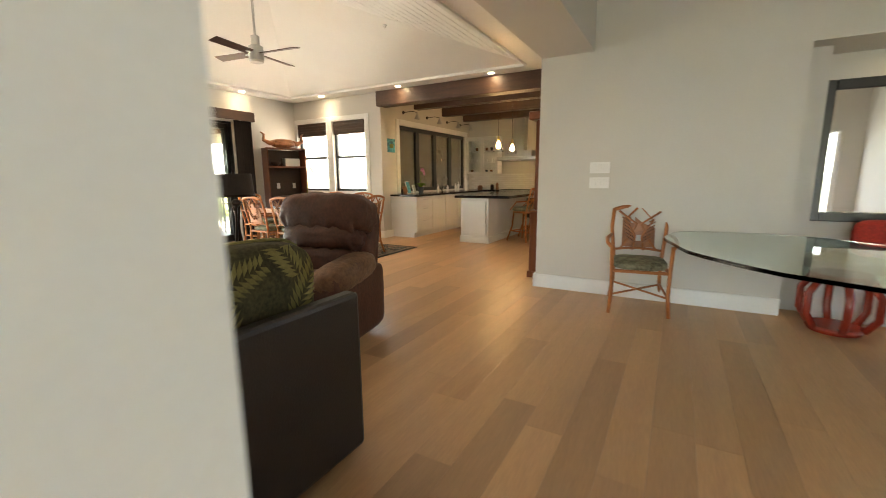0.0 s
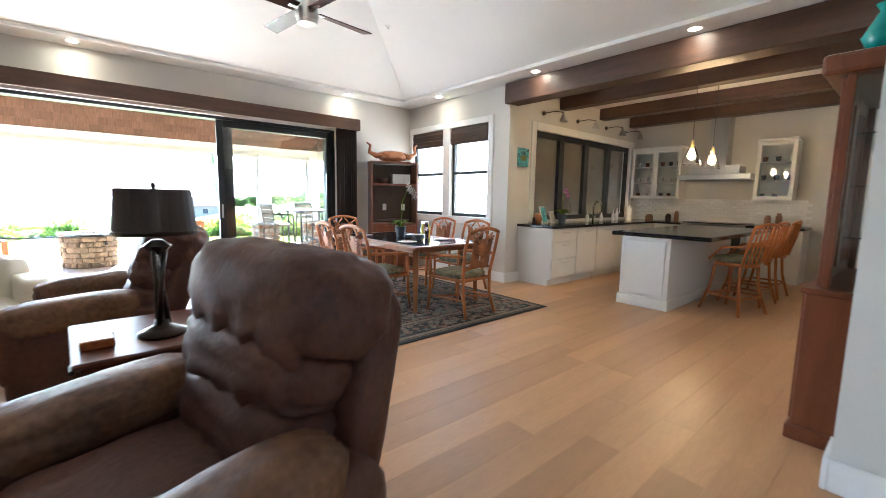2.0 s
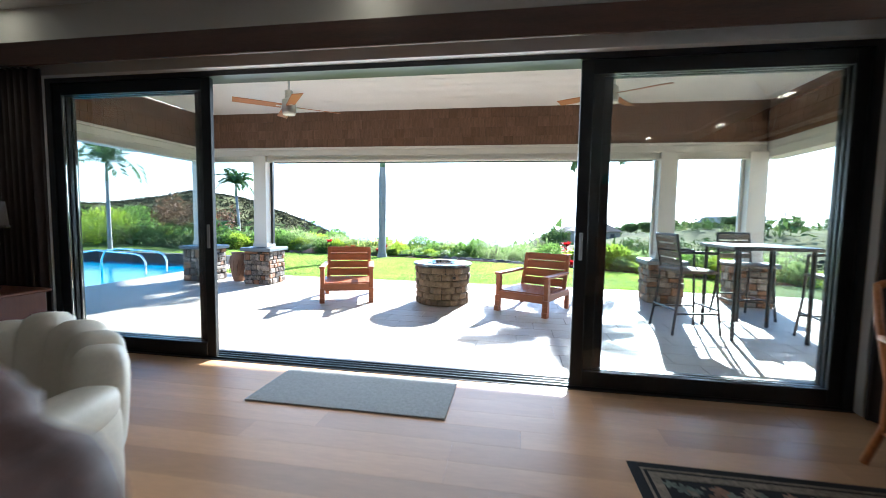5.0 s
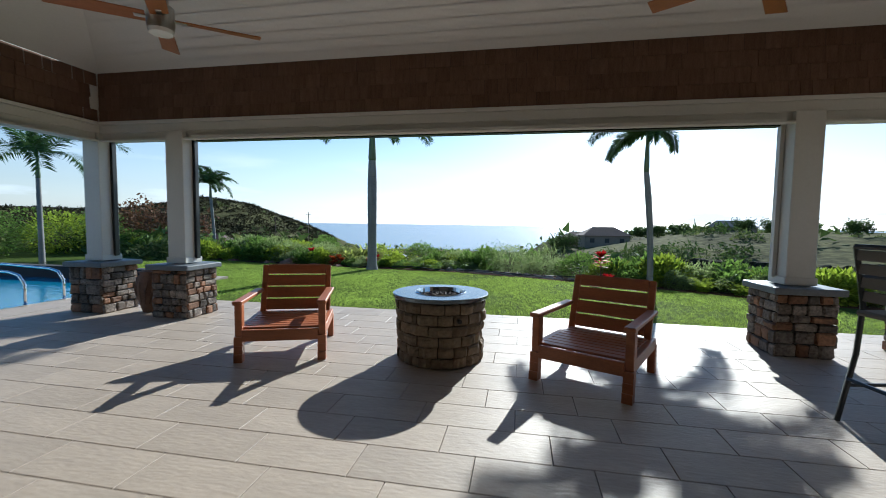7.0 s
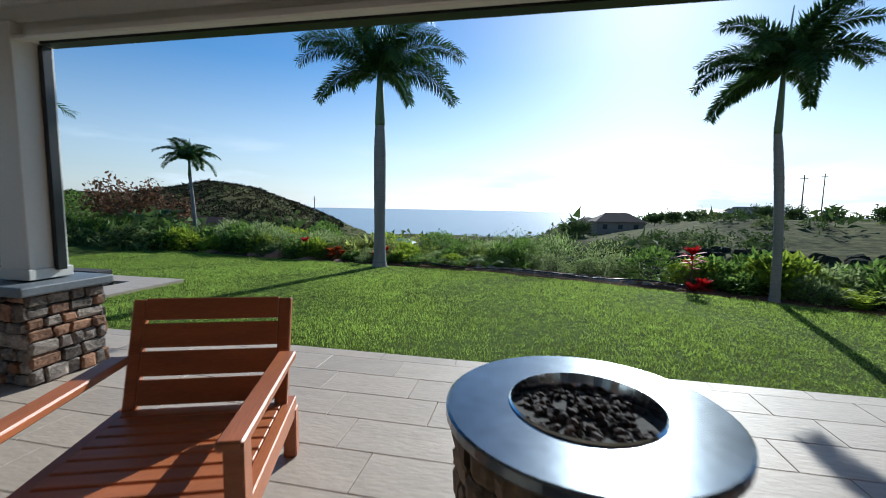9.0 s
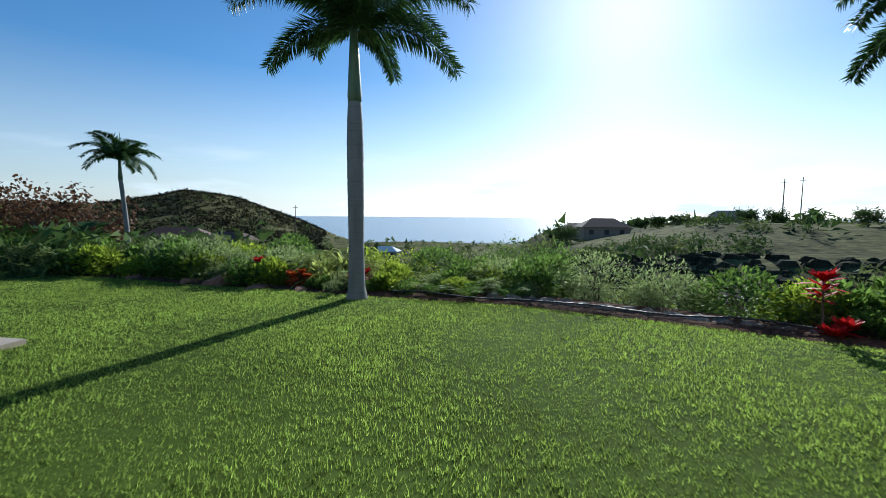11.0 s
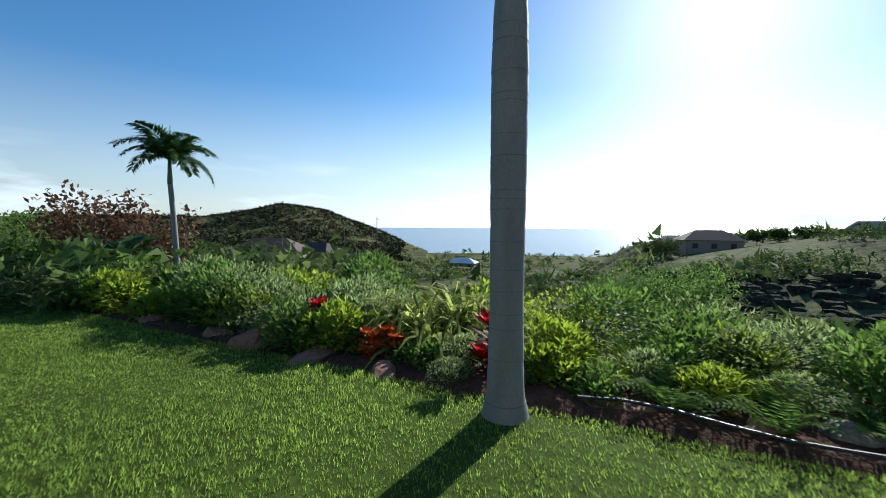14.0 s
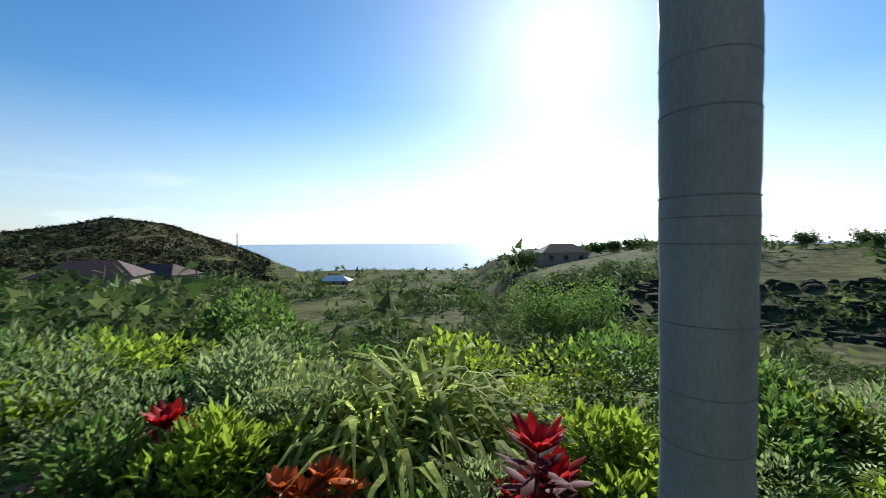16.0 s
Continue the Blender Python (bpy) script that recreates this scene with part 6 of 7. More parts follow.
def fern(name, m, n, h, spread, mtl, label, group, seed=0):
    """Arching fronds with leaflets."""
    e = base(name, m, label, "fern", group)
    rnd = random.Random(seed)
    v, f = [], []
    for k in range(n):
        a = rnd.uniform(0, 6.283); c, sn = math.cos(a), math.sin(a); s = spread * rnd.uniform(.5, 1.1); L_ = h * rnd.uniform(.75, 1.15)
        pts = [Vector((c * s * q ** 1.4, sn * s * q ** 1.4, L_ * (1.5 * q - .7 * q ** 2.6))) for q in [i / 14 for i in range(15)]]
        for i in range(1, 15):
            d = (pts[i] - pts[i - 1]).normalized(); side = Vector((-sn, c, 0))
            for s2 in (-1, 1):
                leaf(v, f, pts[i], (side * s2 + d * .5).normalized(), Vector((0, 0, 1)), .085 * (1.15 - abs(i / 14 - .4)), .011)
    raw("fronds", v, f, mtl, e)
    return e


def rosette(name, m, heads, mtl, mtl2, label, group, seed=0, ln=.24):
    """Ti or croton: upright stems with a tuft of broad leaves each."""
    e = base(name, m, label, "plant", group)
    rnd = random.Random(seed)
    for (x, y, h) in heads:
        s = part("stem", tube([(x * .4, y * .4, -.05), (x, y, h)], [.014, .009], 6), BARK, e)
        for mt, n, z0, tilt in ((mtl2, 18, -.26, .25), (mtl, 22, 0, 1.25)):
            v, f = [], []
            for k in range(n):
                a = k * 2.4 + rnd.uniform(-.2, .2)
                d = Vector((math.cos(a), math.sin(a), tilt + rnd.uniform(-.2, .7))).normalized()
                p = Vector((x, y, h + z0 * k / n + .01 * rnd.random()))
                side = Vector((-math.sin(a), math.cos(a), 0)); L_ = ln * rnd.uniform(.75, 1.15); k0 = len(v); n_ = side.cross(d)
                for q, ww in ((0, .008), (.3, .026), (.65, .032), (1, .003)):
                    pp = p + d * L_ * q + Vector((0, 0, -.25 * L_ * q * q))
                    v += [pp - side * ww + n_ * .4 * ww, pp, pp + side * ww + n_ * .4 * ww]
                for q in range(3):
                    f += [(k0 + 3 * q, k0 + 3 * q + 1, k0 + 3 * q + 4, k0 + 3 * q + 3), (k0 + 3 * q + 1, k0 + 3 * q + 2, k0 + 3 * q + 5, k0 + 3 * q + 4)]
            raw("upper_leaves" if mt is mtl else "lower_leaves", v, f, mt, e, smooth=True)
    return e


def frond_mesh(L_, plume, seed, wid=.24):
    """One palm frond along +x that arches down; plume: leaflets all round the rib."""
    rnd = random.Random(seed)
    v, f = [], []
    n = 84
    pts = [Vector((L_ * q * (1 - .12 * q * q), 0, L_ * (.50 * q - .74 * q ** 2.2))) for q in [i / n for i in range(n + 1)]]
    for i in range(n):
        k = len(v); r = .014 * (1 - i / n) + .003; r2 = .014 * (1 - (i + 1) / n) + .003
        v += [pts[i] + Vector((0, -r, 0)), pts[i] + Vector((0, r, 0)), pts[i + 1] + Vector((0, r2, 0)), pts[i + 1] + Vector((0, -r2, 0))]
        f.append((k, k + 1, k + 2, k + 3))
    for i in range(6, n + 1):
        q = i / n
        d = (pts[i] - pts[i - 1]).normalized()
        up = d.cross(Vector((0, 1, 0))); up = -up if up.z < 0 else up
        ln = wid * L_ * (1.0 - .62 * q) * (.55 + min(1, (q - .08) * 3) * .45)
        angs = (0, 180, 50, 130, 230, 310) if plume else (12, 168)
        for an in angs:
            an = radians(an + rnd.uniform(-14, 14))
            dd = (Vector((0, math.cos(an), 0)) + up * math.sin(an) + d * rnd.uniform(.5, .9) + Vector((0, 0, -.22))).normalized()
            leaf(v, f, pts[i], dd, up, ln * rnd.uniform(.85, 1.1), .0125 if plume else .015, .3)
    return v, f


FR = {}
def palm(m, trunk, crown_z, shaft, L_, nf, plume, label, seed, wid=.24, lean=(0, 0)):
    """A palm: ringed tapered trunk, green crownshaft, arching fronds."""
    e = base("palm_tree", m, label, "palm tree", "garden palms")
    rnd = random.Random(seed)
    prof = []
    z0 = crown_z - shaft
    n = 64
    bm = bmesh.new(); ringv = []
    for i in range(n + 1):
        q = i / n; z = -.12 + (z0 + .12) * q
        r = float(np.interp(q, [t[0] for t in trunk], [t[1] for t in trunk])) * (1 - (.02 if i % 5 == 0 else 0)) * (1 + .012 * noise.noise(Vector((q * 20, seed, 0))))
        ringv.append([bm.verts.new((r * math.cos(k * 2 * math.pi / 28) + lean[0] * q * q, r * math.sin(k * 2 * math.pi / 28) + lean[1] * q * q, z)) for k in range(28)])
    for p, q in zip(ringv, ringv[1:]):
        for k in range(28):
            bm.faces.new((p[k], p[(k + 1) % 28], q[(k + 1) % 28], q[k]))
    part("trunk", bm, TRUNK, e, smooth=True)
    z = .10
    while z < z0 - .05:      # faint leaf scars
        q = (z + .12) / (z0 + .12)
        rr = float(np.interp(q, [t[0] for t in trunk], [t[1] for t in trunk])) * 1.008
        part("leaf_scar", lathe([(rr - .004, z - .004), (rr, z - .0015), (rr, z + .0015), (rr - .004, z + .004)], 28, m=pose(lean[0] * q * q, lean[1] * q * q, 0), cap=False), SCAR, e, smooth=True)
        z += rnd.uniform(.05, .26)
    top = trunk[-1][1]
    part("crownshaft", lathe([(top * .98, z0 - .01), (top * 1.08, z0 + .08), (top * .8, z0 + shaft * .6), (top * .55, crown_z + .08)], 20, m=pose(lean[0], lean[1], 0)), SHAFT, e, smooth=True)
    key = (L_, plume)
    if key not in FR:
        FR[key] = []
        for s in range(3):
            v, f = frond_mesh(L_, plume, 10 + s, wid)
            o = raw("frond", v, f, PALMLEAF, e); FR[key].append(o); first = True
    for k in range(nf):
        o = FR[key][k % 3]
        q = k / max(1, nf - 1)
        mm = Matrix.Translation((lean[0], lean[1], crown_z)) @ pose(0, 0, 0, 0, 0, k * 137.5 + seed * 31) @ pose(0, 0, 0, rnd.uniform(-20, 20), 5 - 58 * q + rnd.uniform(-6, 6), 0)
        mm = mm @ Matrix.Diagonal((*(Vector((1, 1, 1)) * rnd.uniform(.9, 1.1)), 1))
        if o.parent is e and not o.get("set"):
            o.matrix_basis = mm; o["set"] = 1
        else:
            share(o, "frond", mm, e)
    part("spear", tube([(lean[0], lean[1], crown_z), (lean[0] + .05, lean[1], crown_z + L_ * .75)], [.03, .006], 6), SHAFT, e)
    return e


T1 = [(0, .21), (.03, .17), (.10, .128), (.30, .115), (.55, .122), (.80, .125), (.93, .112), (1, .098)]
palm(pose(-.37, 17.83, -.11), T1, 3.95, 1.0, 1.75, 14, True, "tall foxtail palm with smooth grey trunk on the lawn", 1, .31)
palm(pose(6.27, 16.2, -.12), [(q, r * .50) for q, r in T1], 3.2, .8, 1.22, 13, True, "tall foxtail palm with slender trunk beside red plants", 4, .31, lean=(-.16, 0))
T2 = [(0, .10), (.1, .07), (.5, .058), (1, .05)]
palm(pose(-8.25, 21.5, -.4), T2, 2.95, .5, 1.0, 13, False, "slender young palm with drooping fronds behind the shrubs", 2, .5, lean=(-.15, 0))
palm(pose(-8.6, 13.5 + 2.2, -.3), T2, 3.0, .5, 2.0, 11, False, "coconut palm with long fronds beyond the pool", 6, .34)

# fan-leaf plant and autumn-leaved tree on the far left of the garden
e = base("fan_palm_plant", pose(-9.3, 20.9, -.35), "low fan palm with broad dark fronds", "palm", "low palms")
v, f = [], []
rnd = random.Random(9)
for k in range(16):
    a = k * 2.4; c, s = math.cos(a), math.sin(a); el = rnd.uniform(.2, 1.1)
    hub = Vector((c * .5, s * .5, .55 + .5 * el))
    for j in range(15):
        t = radians(-80 + 160 * j / 14)
        d = (Vector((c * math.cos(t) - s * math.sin(t), s * math.cos(t) + c * math.sin(t), el * .7 - .1 * abs(t)))).normalized()
        leaf(v, f, hub, d, Vector((0, 0, 1)), .55, .035, .2)
raw("fan_leaves", v, f, PALMLEAF, e)
part("stem", tube([(0, 0, -.1), (.05, 0, .6)], [.09, .06], 8), BARK, e)


def tree(name, m, h, r, n, mtl, label, seed, ln=.07, w=.022, group="garden trees", openness=.5):
    e = base(name, m, label, "tree", group)
    rnd = random.Random(seed)
    bm = bmesh.new()
    v, f = [], []
    tips = []
    tube([(0, 0, -.3), (.05, .02, h * .25), (0, .06, h * .45)], [.09 * h / 3, .065 * h / 3, .045 * h / 3], 8, bm)
    for k in range(13):
        a = k * 2.4 + rnd.uniform(-.3, .3); q = rnd.uniform(.2, .45)
        p0 = Vector((0, .05, h * q)); end = Vector((math.cos(a) * r * rnd.uniform(.5, 1), math.sin(a) * r * rnd.uniform(.5, 1), h * rnd.uniform(.5, 1.0)))
        mid_ = p0.lerp(end, .5) + Vector((0, 0, -.08 * h))
        tube([p0, mid_, end], [.03 * h / 3, .02 * h / 3, .008], 6, bm)
        for j in range(6):
            t = p0.lerp(end, rnd.uniform(.4, 1)) + ball(rnd) * r * .34
            tube([p0.lerp(end, .6), t], [.01, .004], 4, bm); tips.append(t)
        tips.append(end)
    part("trunk", bm, BARK, e)
    for k in range(n):
        t = rnd.choice(tips) + ball(rnd) * r * .26 * (1 + openness * rnd.random())
        leaf(v, f, t, (ball(rnd) + Vector((0, 0, .2))).normalized(), Vector((rnd.uniform(-1, 1), rnd.uniform(-1, 1), 1)), ln * rnd.uniform(.6, 1.3), w)
    raw("crown", v, f, mtl, e)
    return e


tree("autumn_tree", pose(-11.6, 21.8, -.4), 2.3, 1.2, 1700, DRYLEAF, "small tree with brown and bronze thin foliage", 3, .13, .045)
tree("autumn_tree", pose(-10.2, 22.6, -.6), 2.0, .9, 1000, DRYLEAF, "small bronze-leaved tree behind the fan palm", 8, .13, .045)
tree("feathery_tree", pose(2.9, 32.0, land(2.9, 32.0)), 2.8, 1.8, 9000, FOL1, "feathery green acacia tree below the garden", 5, .13, .03, openness=1.0)
tree("bare_tree", pose(5.0, 21.4, -1.9), 1.9, 1.0, 700, FOL2, "sparse thin tree with bare grey branches", 12, .05, .014)
tree("bare_tree", pose(3.4, 22.4, -2.2), 1.5, .8, 500, FOL3, "sparse thin tree with bare branches", 14, .05, .014)

# beds: strap-leaf clumps, red and orange plants, ferns and shrubs
for x, y, h, n, sd_ in ((-1.42, 19.35, .95, 170, 1), (-1.0, 19.75, 1.0, 160, 2), (-1.85, 19.75, .95, 150, 3), (-1.15, 19.15, .75, 120, 4), (-2.2, 20.2, .8, 110, 6), (-.7, 19.45, .8, 110, 7)):
    blades("strap_leaf_clump", pose(x - .3, y + .12, -.36), int(n * 1.25), h * 1.22, .9, .036, STRAP, "clump of arching green and cream striped strap leaves", "plant", "strap leaf clumps", sd_, .75)
rosette("ti_plant", pose(-2.78, 18.98, -.32), [(0, 0, .55), (.12, .1, .42), (-.1, .05, .36)], TIRED, TIDARK, "bright red ti plant among green shrubs", "red ti plants", 1, .22)
rosette("ti_plant", pose(-.68, 18.68, -.34), [(0, 0, .62), (.08, .05, .42), (-.08, .04, .3)], TIRED, TIDARK, "tall dark red ti plant beside the palm", "red ti plants", 2, .24)
rosette("ti_plant", pose(5.45, 16.95, -.3), [(0, .1, .75), (.12, -.1, .25), (-.05, -.15, .18)], TIRED, TIRED, "brilliant red ti plant by the palm", "red ti plants", 3, .24)
rosette("croton", pose(-1.85, 18.68, -.1), [(-.1, 0, .16), (.1, .03, .2), (.0, -.05, .14), (.18, .1, .12)], CROTON, CROTON, "orange croton at the bed's edge", "orange crotons", 4, .15)
rosette("croton", pose(-6.9, 19.6, -.32), [(0, 0, .3)], CROTON, TIDARK, "orange red croton in the bed", "orange crotons", 5, .2)
for i, (x, y, h, s) in enumerate(((.75, 18.42, .42, .42), (1.35, 18.25, .45, .4), (1.95, 18.30, .4, .36), (-6.2, 19.9, .5, .5), (-5.4, 19.7, .5, .45), (-6.9, 20.3, .55, .5), (-7.6, 20.6, .5, .5), (7.2, 16.0, .5, .45), (7.7, 15.6, .5, .5), (6.7, 16.6, .5, .45), (-4.9, 20.5, .55, .5), (8.6, 15.3, .55, .5), (-8.3, 20.2, .5, .5), (.3, 18.7, .35, .35), (.05, 18.9, .4, .4), (.9, 18.95, .4, .38), (1.35, 18.8, .42, .4), (.55, 19.2, .45, .42))):
    fern("fern", pose(x, y, -.28), 20, h, s, FOL2 if i > 2 else FOL1, "yellow-green fern with arching fronds" if i > 2 else "dark green fern clump at the lawn edge", "garden ferns", i)
rnd = random.Random(21)
SH = [(-2.75, 19.7, FOL3), (-3.3, 19.3, FOL3), (-3.7, 19.15, FOL3), (-4.3, 19.4, FOL3), (-4.8, 19.6, FOL1), (-2.2, 19.5, FOL3), (-3.9, 20.1, FOL2), (-4.6, 20.6, FOL1), (-5.6, 20.4, FOL2), (-7.4, 19.8, FOL1), (-8.6, 20.6, FOL1), (-9.9, 20.3, FOL1), (-11, 20.8, FOL1), (-12.4, 21.2, FOL1),
      (1.1, 19.9, FOL1), (1.7, 19.4, FOL3), (2.6, 19.2, FOL1), (3.4, 18.8, FOL3), (4.2, 18.4, FOL3), (5.0, 17.9, FOL1), (6.9, 17.2, FOL1), (7.6, 16.6, FOL3), (8.3, 16.2, FOL1), (9.2, 15.6, FOL1), (10, 15.2, FOL3), (-3.2, 21.0, FOL3), (-2.1, 21.3, FOL1), (1.4, 20.6, FOL3), (.2, 20.4, FOL1), (-1.0, 20.8, FOL2)]
for i, (x, y, mt) in enumerate(SH):
    z = max(land(x, y), -2.0) if y > 20.4 else -.3
    s = rnd.uniform(.42, .6) * (1.15 if y > 20.4 else 1)
    bl = [(rnd.uniform(-.3, .3), rnd.uniform(-.25, .25), s * rnd.uniform(.5, .95), s * rnd.uniform(.6, .9), s * rnd.uniform(.6, .9), s * rnd.uniform(.5, .75)) for k in range(4)]
    bush("shrub", pose(x, y, z), bl, 330, .085 if mt is not FOL3 else .065, .026 if mt is not FOL3 else .014, mt, {"mid_green_leaf": "leafy mid-green garden shrub", "yellow_green_leaf": "yellow-green sunlit garden shrub", "dusty_green_leaf": "fine-leaved dusty green garden shrub"}[mt.name.split(".")[0]], seed=i + 40)
# a closed row along the bed: a few shrubs, set again and again
kinds = []
for i, (mt, lab, n, ln, w) in enumerate(((FOL3, "fine-leaved dusty green bedding shrub", 400, .062, .015), (FOL2, "yellow-green sunlit bedding shrub", 300, .095, .026), (FOL1, "leafy mid-green bedding shrub", 300, .095, .028), (FOL3, "soft grey-green bedding shrub", 420, .055, .013), (FOL1, "glossy green bedding shrub", 260, .115, .034))):
    bl = [(rnd.uniform(-.22, .22), rnd.uniform(-.2, .2), rnd.uniform(.12, .34), rnd.uniform(.2, .3), rnd.uniform(.2, .3), rnd.uniform(.15, .24)) for k in range(5)]
    kinds.append(bush("bedding_shrub", pose(-6 + i * .7, 19.9, -.3), bl, n, ln, w, mt, lab, group="bedding shrubs", seed=120 + i))
for i in range(92):
    x = -13.5 + 24 * i / 91 + rnd.uniform(-.15, .15)
    if -2.0 < x < 1.4 or 1.4 < x < 5.6 and i % 3: continue
    ye = float(np.interp(x, EX, EY))
    far = 1 if i % 2 else 0
    k = kinds[rnd.choice((0, 3, 1, 2) if x > -4.5 else (1, 1, 2, 4, 0))]
    s = rnd.uniform(.85, 1.35) * (1.25 if far else .9) * (.75 if x > 1.4 and x < 5.6 else 1)
    copy_thing(k, pose(x, ye + (.5 if not far else 1.25) + rnd.uniform(-.1, .25) + (.5 if 1.4 < x < 5.6 else 0), -.22 - (.2 if far else 0), 0, 0, rnd.uniform(0, 360)) @ Matrix.Diagonal((s, s, s * rnd.uniform(.9, 1.2), 1)))
for i, (x, y, s) in enumerate(((-.15, 18.75, .7), (.25, 18.5, .6), (.6, 18.85, .75), (1.05, 18.6, .65), (1.6, 18.65, .7), (-.1, 19.2, .9), (.95, 19.3, .9), (2.2, 18.55, .65), (-2.2, 19.0, .8), (-1.35, 18.75, .6))):
    copy_thing(kinds[(1, 2, 0, 1, 3)[i % 5]], pose(x, y, -.26, 0, 0, 67 * i) @ Matrix.Diagonal((s, s, s, 1)))
for i, (x, y, s) in enumerate(((-2.9, 18.98, .8), (-2.5, 18.85, .72), (-2.1, 18.95, .75), (-3.45, 19.05, .85), (-1.35, 18.62, .55), (-1.0, 18.85, .7), (-1.0, 18.45, .5), (-3.9, 19.0, .8), (-2.3, 19.3, .95), (-.35, 18.55, .55))):
    copy_thing(kinds[(0, 3, 0, 3, 2)[i % 5]], pose(x, y, -.22, 0, 0, 83 * i) @ Matrix.Diagonal((s, s, s, 1)))
bush("round_shrub", pose(-4.1, 22.4, -1.05), [(0, 0, .85, .75, .7, .62), (.55, .1, .65, .5, .5, .5), (-.5, .2, .7, .5, .5, .55), (-.2, .6, 1.1, .5, .5, .45)], 800, .11, .036, FOL1, "dense rounded bright green shrub", seed=3)
bush("round_shrub", pose(-.15, 20.35, -.85), [(0, 0, .7, .5, .5, .5), (.3, .2, .55, .4, .4, .4), (-.3, 0, .5, .4, .4, .4)], 800, .055, .02, FOL2, "rounded yellow-green flowering shrub", seed=5, flowers=(YELLOW, 60))
bush("round_shrub", pose(6.1, 18.3, -.8), [(0, 0, .6, .55, .5, .45), (.4, .1, .5, .4, .4, .35)], 900, .06, .02, FOL2, "rounded bright green shrub near red plants", seed=6)
for i, (x, y) in enumerate(((-13.5, 16.5), (-14.5, 18.2), (-13, 19.5), (-16, 20.5), (-15, 15.5), (-14.2, 21.6))):
    bush("hedge_shrub", pose(x, y, -.4), [(rnd.uniform(-.6, .6), rnd.uniform(-.5, .5), rnd.uniform(.6, 1.3), .8, .8, .6) for k in range(5)], 420, .11, .035, FOL1 if i % 2 else FOL2, "large leafy green shrub beyond the pool", seed=70 + i, group="hedge shrubs")

# scrub over the valley and far hills
rnd = np.random.RandomState(8)
va, fa, vb, fb = [], [], [], []
for k in range(15000):
    d = 7 * math.exp(rnd.rand() * 4.35)
    az = radians(rnd.uniform(-78, 62))
    x, y = d * math.sin(az) - .5, 17.5 + d * math.cos(az)
    if d < 10 and abs(x) < 3: continue
    if noise.noise(Vector((x * .05, y * .05, 9))) < (-.12 if d < 30 else .0) + (.12 if az > .2 and d > 60 else 0): continue
    z = land(x, y)
    if z < -29: continue
    s = (.4 + 1.1 * rnd.rand() ** 2) * min(2.6, .55 + d * .018) * (2.0 if rnd.rand() < .07 else 1)
    nn = 140 if d < 30 else 46 if d < 120 else 16
    c = rnd.normal(size=(nn, 3)); c /= np.linalg.norm(c, axis=1)[:, None]; c[:, 2] = np.abs(c[:, 2])
    c *= (.55 + .5 * rnd.rand(nn))[:, None]
    t = s * (.11 if d < 30 else .19 if d < 120 else .4)
    v, f = (va, fa) if rnd.rand() < .62 else (vb, fb)
    for q in c:
        p = Vector((x + q[0] * s * .8, y + q[1] * s * .8, z + q[2] * s * .75))
        o = len(v)
        a1, a2 = rnd.normal(size=3), rnd.normal(size=3)
        v += [p, p + Vector(a1) * t * .7, p + Vector(a2) * t * .7]
        f.append((o, o + 1, o + 2))
# denser low scrub on the hill
vh, fh = [], []
for k in range(17000):
    d = 280 + 350 * rnd.rand(); az = radians(rnd.uniform(-66, -22))
    x, y = d * math.sin(az) - .5, 17.5 + d * math.cos(az)
    z = land(x, y)
    if z < -24 or noise.noise(Vector((x * .03, y * .03, 3))) < -.3: continue
    s = .9 + 2.2 * rnd.rand() ** 2
    for q in rnd.normal(size=(7, 3)):
        p = Vector((x + q[0] * s * .5, y + q[1] * s * .5, z + abs(q[2]) * s * .3)); o = len(vh)
        vh += [p, p + Vector(rnd.normal(size=3)) * s * .45, p + Vector(rnd.normal(size=3)) * s * .45]
        fh.append((o, o + 1, o + 2))
tagged(raw("scrub_vegetation", vh, fh, HILLSCRUB), "dark brown low scrub over the hill", "scrub", kind="stuff")
tagged(raw("scrub_vegetation", va, fa, SHRUB), "green scrub and low trees over the valley", "scrub", kind="stuff")
tagged(raw("scrub_vegetation", vb, fb, SHRUB2), "pale yellow-green scrub over the valley", "scrub", kind="stuff")

# cliff outcrops along the right-hand gully
rnd = random.Random(31)
v, f = [], []
for k in range(480):
    d = rnd.uniform(50, 74); az = radians(rnd.uniform(9, 60))
    x, y = d * math.sin(az) - .5, 17.5 + d * math.cos(az)
    z = land(x, y); s = rnd.uniform(.4, 1.5); o = len(v)
    for q in ((-1, -.6, -.5), (1, -.6, -.5), (1, .6, -.5), (-1, .6, -.5), (-.6, -.4, .6), (.7, -.3, .45), (.6, .4, .6), (-.7, .3, .5)):
        v.append((x + q[0] * s * rnd.uniform(.7, 1.3), y + q[1] * s * rnd.uniform(.7, 1.3), z + q[2] * s * .8 * rnd.uniform(.7, 1.3)))
    f += [tuple(o + i for i in q) for q in ((0, 1, 5, 4), (1, 2, 6, 5), (2, 3, 7, 6), (3, 0, 4, 7), (4, 5, 6, 7))]
tagged(raw("rock_outcrops", v, f, CLIFF), "dark lava rock outcrops along the gully", "rocks", kind="stuff")


def polar(az, d):
    x, y = d * math.sin(radians(az)) - .5, 17.5 + d * math.cos(radians(az))
    return x, y, land(x, y)


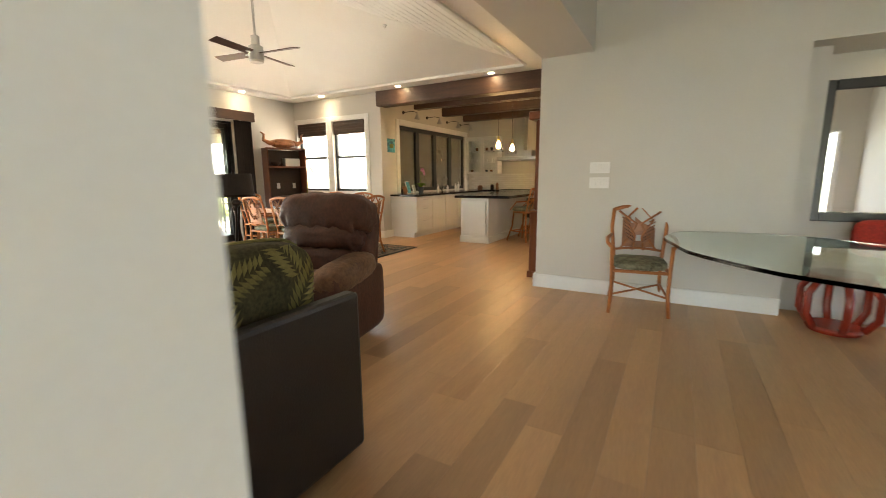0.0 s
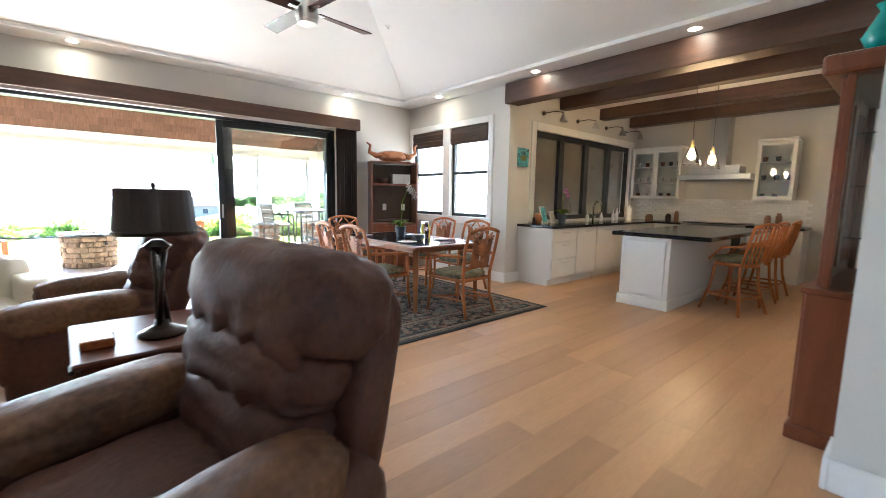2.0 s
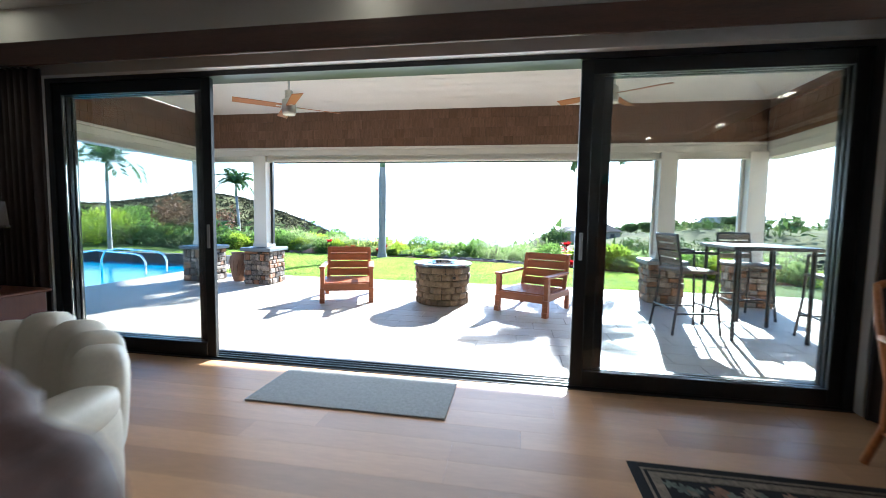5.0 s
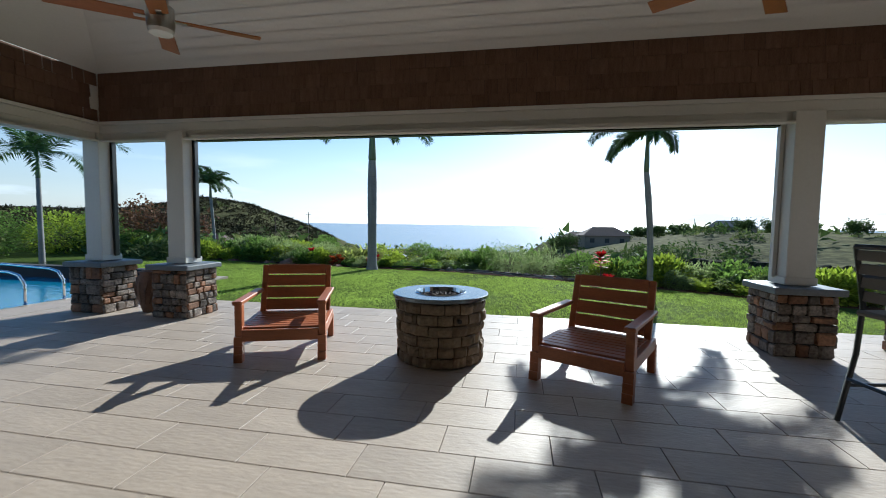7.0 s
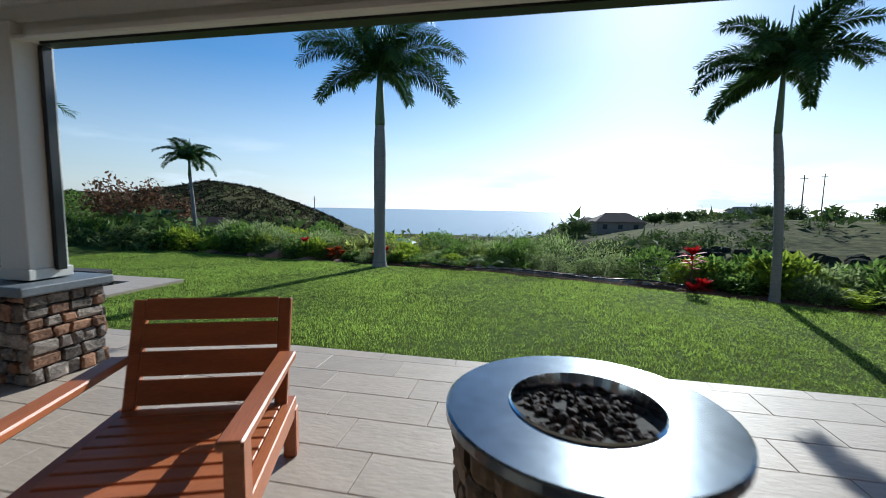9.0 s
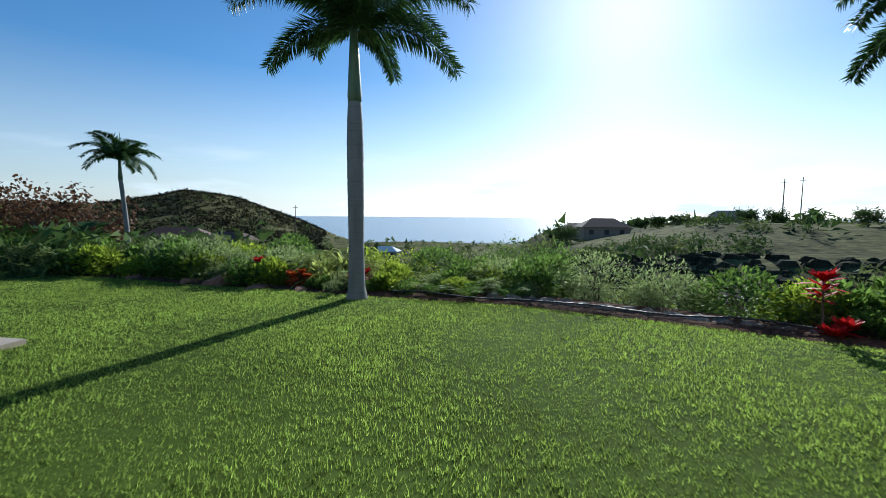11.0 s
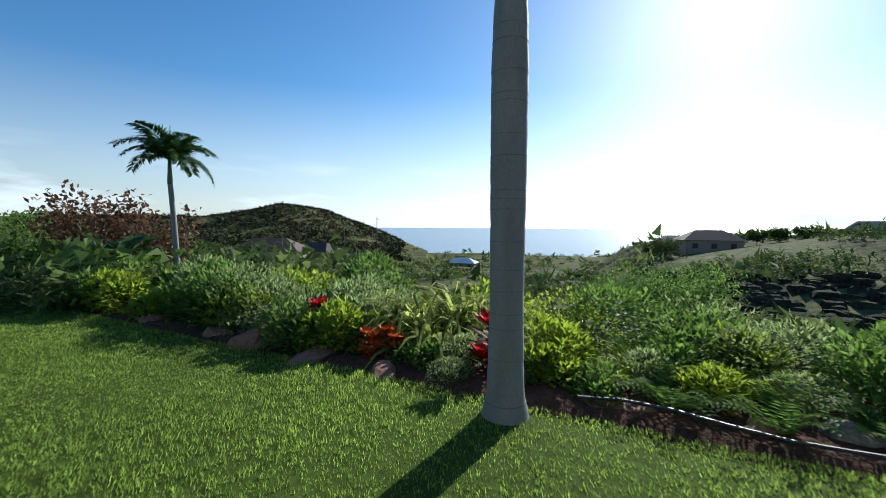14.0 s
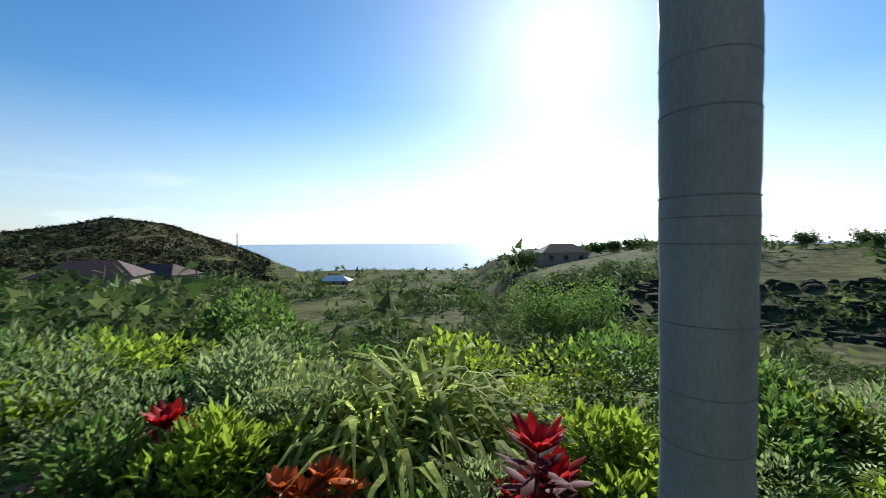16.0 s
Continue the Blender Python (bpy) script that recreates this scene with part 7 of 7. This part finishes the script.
def house(az, d, w, dep, h, roof, label, rot=0):
    x, y, z = polar(az, d)
    e = base("house", pose(x, y, z, 0, 0, rot), label, "house", "far houses")
    part("wall", B(-w / 2, -dep / 2, -1.5, w / 2, dep / 2, h), STUCCO, e)
    bm = bmesh.new()
    p = [bm.verts.new(q) for q in ((-w / 2 - .7, -dep / 2 - .7, h), (w / 2 + .7, -dep / 2 - .7, h), (w / 2 + .7, dep / 2 + .7, h), (-w / 2 - .7, dep / 2 + .7, h), (-w / 4, 0, h + dep * .3), (w / 4, 0, h + dep * .3))]
    for q in ((0, 1, 5, 4), (1, 2, 5), (2, 3, 4, 5), (3, 0, 4), (3, 2, 1, 0)):
        bm.faces.new([p[i] for i in q])
    part("roof", bm, roof, e)
    for k in range(3):
        wx = -w / 2 + w * (k + .5) / 3
        wd = part("window", B(wx - .6, -dep / 2 - .05, h * .35, wx + .6, -dep / 2 - .01, h * .75), BLACK, e)
    return e


house(-43, 95, 14, 9, 3.2, ROOFR, "low tan house with red-brown roof in the valley", 20)
house(-37, 130, 16, 9, 3.2, ROOFR, "tan house with brown hipped roof among trees", -10)
house(13.5, 118, 12, 8, 3.0, ROOFR, "house with dark red roof on the ridge", 5)
house(10, 126, 8, 6, 2.4, ROOFR, "small dark-roofed house on the ridge", 12)
house(27, 150, 13, 7, 1.6, STUCCO, "tan-roofed low house on the ridge", -6)
house(-17, 210, 14, 8, 2.5, TILEW, "pale roofed building low in the valley", 0)


def pole(az, d, h):
    x, y, z = polar(az, d)
    e = base("utility_pole", pose(x, y, z - .3), "tall wooden utility pole", "utility pole", "utility poles")
    part("shaft", tube([(0, 0, 0), (0, 0, h)], [.17, .11], 8), BARK, e)
    part("crossarm", B(-.9, -.06, h - 1.0, .9, .06, h - .85), BARK, e)


pole(-33.5, 120, 14); pole(-29, 150, 18); pole(32, 140, 13); pole(33.2, 165, 14)
for i, (az, d, s) in enumerate(((9, 105, 3.2), (16, 120, 2.6), (18, 124, 2.4), (20, 128, 2.6), (22, 132, 2.2), (29, 135, 3.2), (31.5, 138, 3.4), (34.5, 140, 3.0), (7.5, 110, 2.4), (39, 120, 3), (44, 115, 3.4), (-38, 120, 3), (-46, 90, 3), (-50, 100, 3.4), (-34, 110, 2.6))):
    x, y, z = polar(az, d)
    tree("distant_tree", pose(x, y, z), s * 1.15, s * .9, 1500, SHRUB, "dark rounded tree far across the valley", 90 + i, .42, .16, "distant trees", .4)

# ---- floor boards and terrace tiles ----
def lay(parent, proto_name, x0, x1, y0, y1, w, lengths, gap, z, thick, mtl, near, stagger, seed):
    """Rows of boards along x: single objects inside the stretch near, the rest joined."""
    rnd = random.Random(seed)
    meshes = {}
    for ln in lengths:
        o = part(proto_name, B(0, 0, -thick, ln - gap, w - gap, 0, gap * .5), mtl, parent)
        o.matrix_basis = pose(x0, y0, z - .5)
        meshes[ln] = (o, [False])
    v, f = [], []
    row = 0
    y = y0
    singles = 0
    while y < y1 - .02:
        x = x0 - (stagger * (row % 3) if stagger else rnd.uniform(0, 1.2))
        while x < x1:
            ln = lengths[0] if len(lengths) == 1 else rnd.choice(lengths)
            a, b = max(x, x0), min(x + ln, x1)
            yb = min(y + w, y1)
            whole = a == x and b == x + ln and yb == y + w
            if b - a > .03:
                if whole and near[0] < a and b < near[1] and near[2] < y < near[3] and singles < 300:
                    o, used = meshes[ln]
                    if not used[0]:
                        o.matrix_basis = pose(a, y, z); used[0] = True
                    else:
                        share(o, proto_name, pose(a, y, z), parent)
                    singles += 1
                else:
                    k = len(v)
                    v += [(a, y, z - .0005), (b - gap, y, z - .0005), (b - gap, yb - gap, z - .0005), (a, yb - gap, z - .0005), (a, y, z - thick), (b - gap, y, z - thick), (b - gap, yb - gap, z - thick), (a, yb - gap, z - thick)]
                    f += [(k, k + 1, k + 2, k + 3), (k + 4, k + 5, k + 1, k), (k + 5, k + 6, k + 2, k + 1), (k + 6, k + 7, k + 3, k + 2), (k + 7, k + 4, k, k + 3)]
            x += ln
        y += w; row += 1
    o = raw(proto_name, v, f, mtl, parent)
    tagged(o, kind="stuff")


floor = tagged(part("floor", B(-2.8, -4.2, -.35, 12.2, 7.93, -.016), GROUT), kind="structure")
lay(floor, "floorboard", -2.6, 12.0, -4.0, 7.70, .19, [1.2, 1.6, 2.0, 2.2], .0009, 0.0, .015, FLOOR, (.4, 8.0, -.6, 5.4), 0, 2)
terrace = tagged(part("terrace", B(-2.6, 7.96, -.045, 9.0, 12.6, -.0425), GROUT), kind="structure")
lay(terrace, "paver", -2.6, 9.0, 7.96, 12.6, .30, [.60], .004, TZ, .012, PAVER, (-2.0, 7.0, 8.0, 12.6), .2, 4)
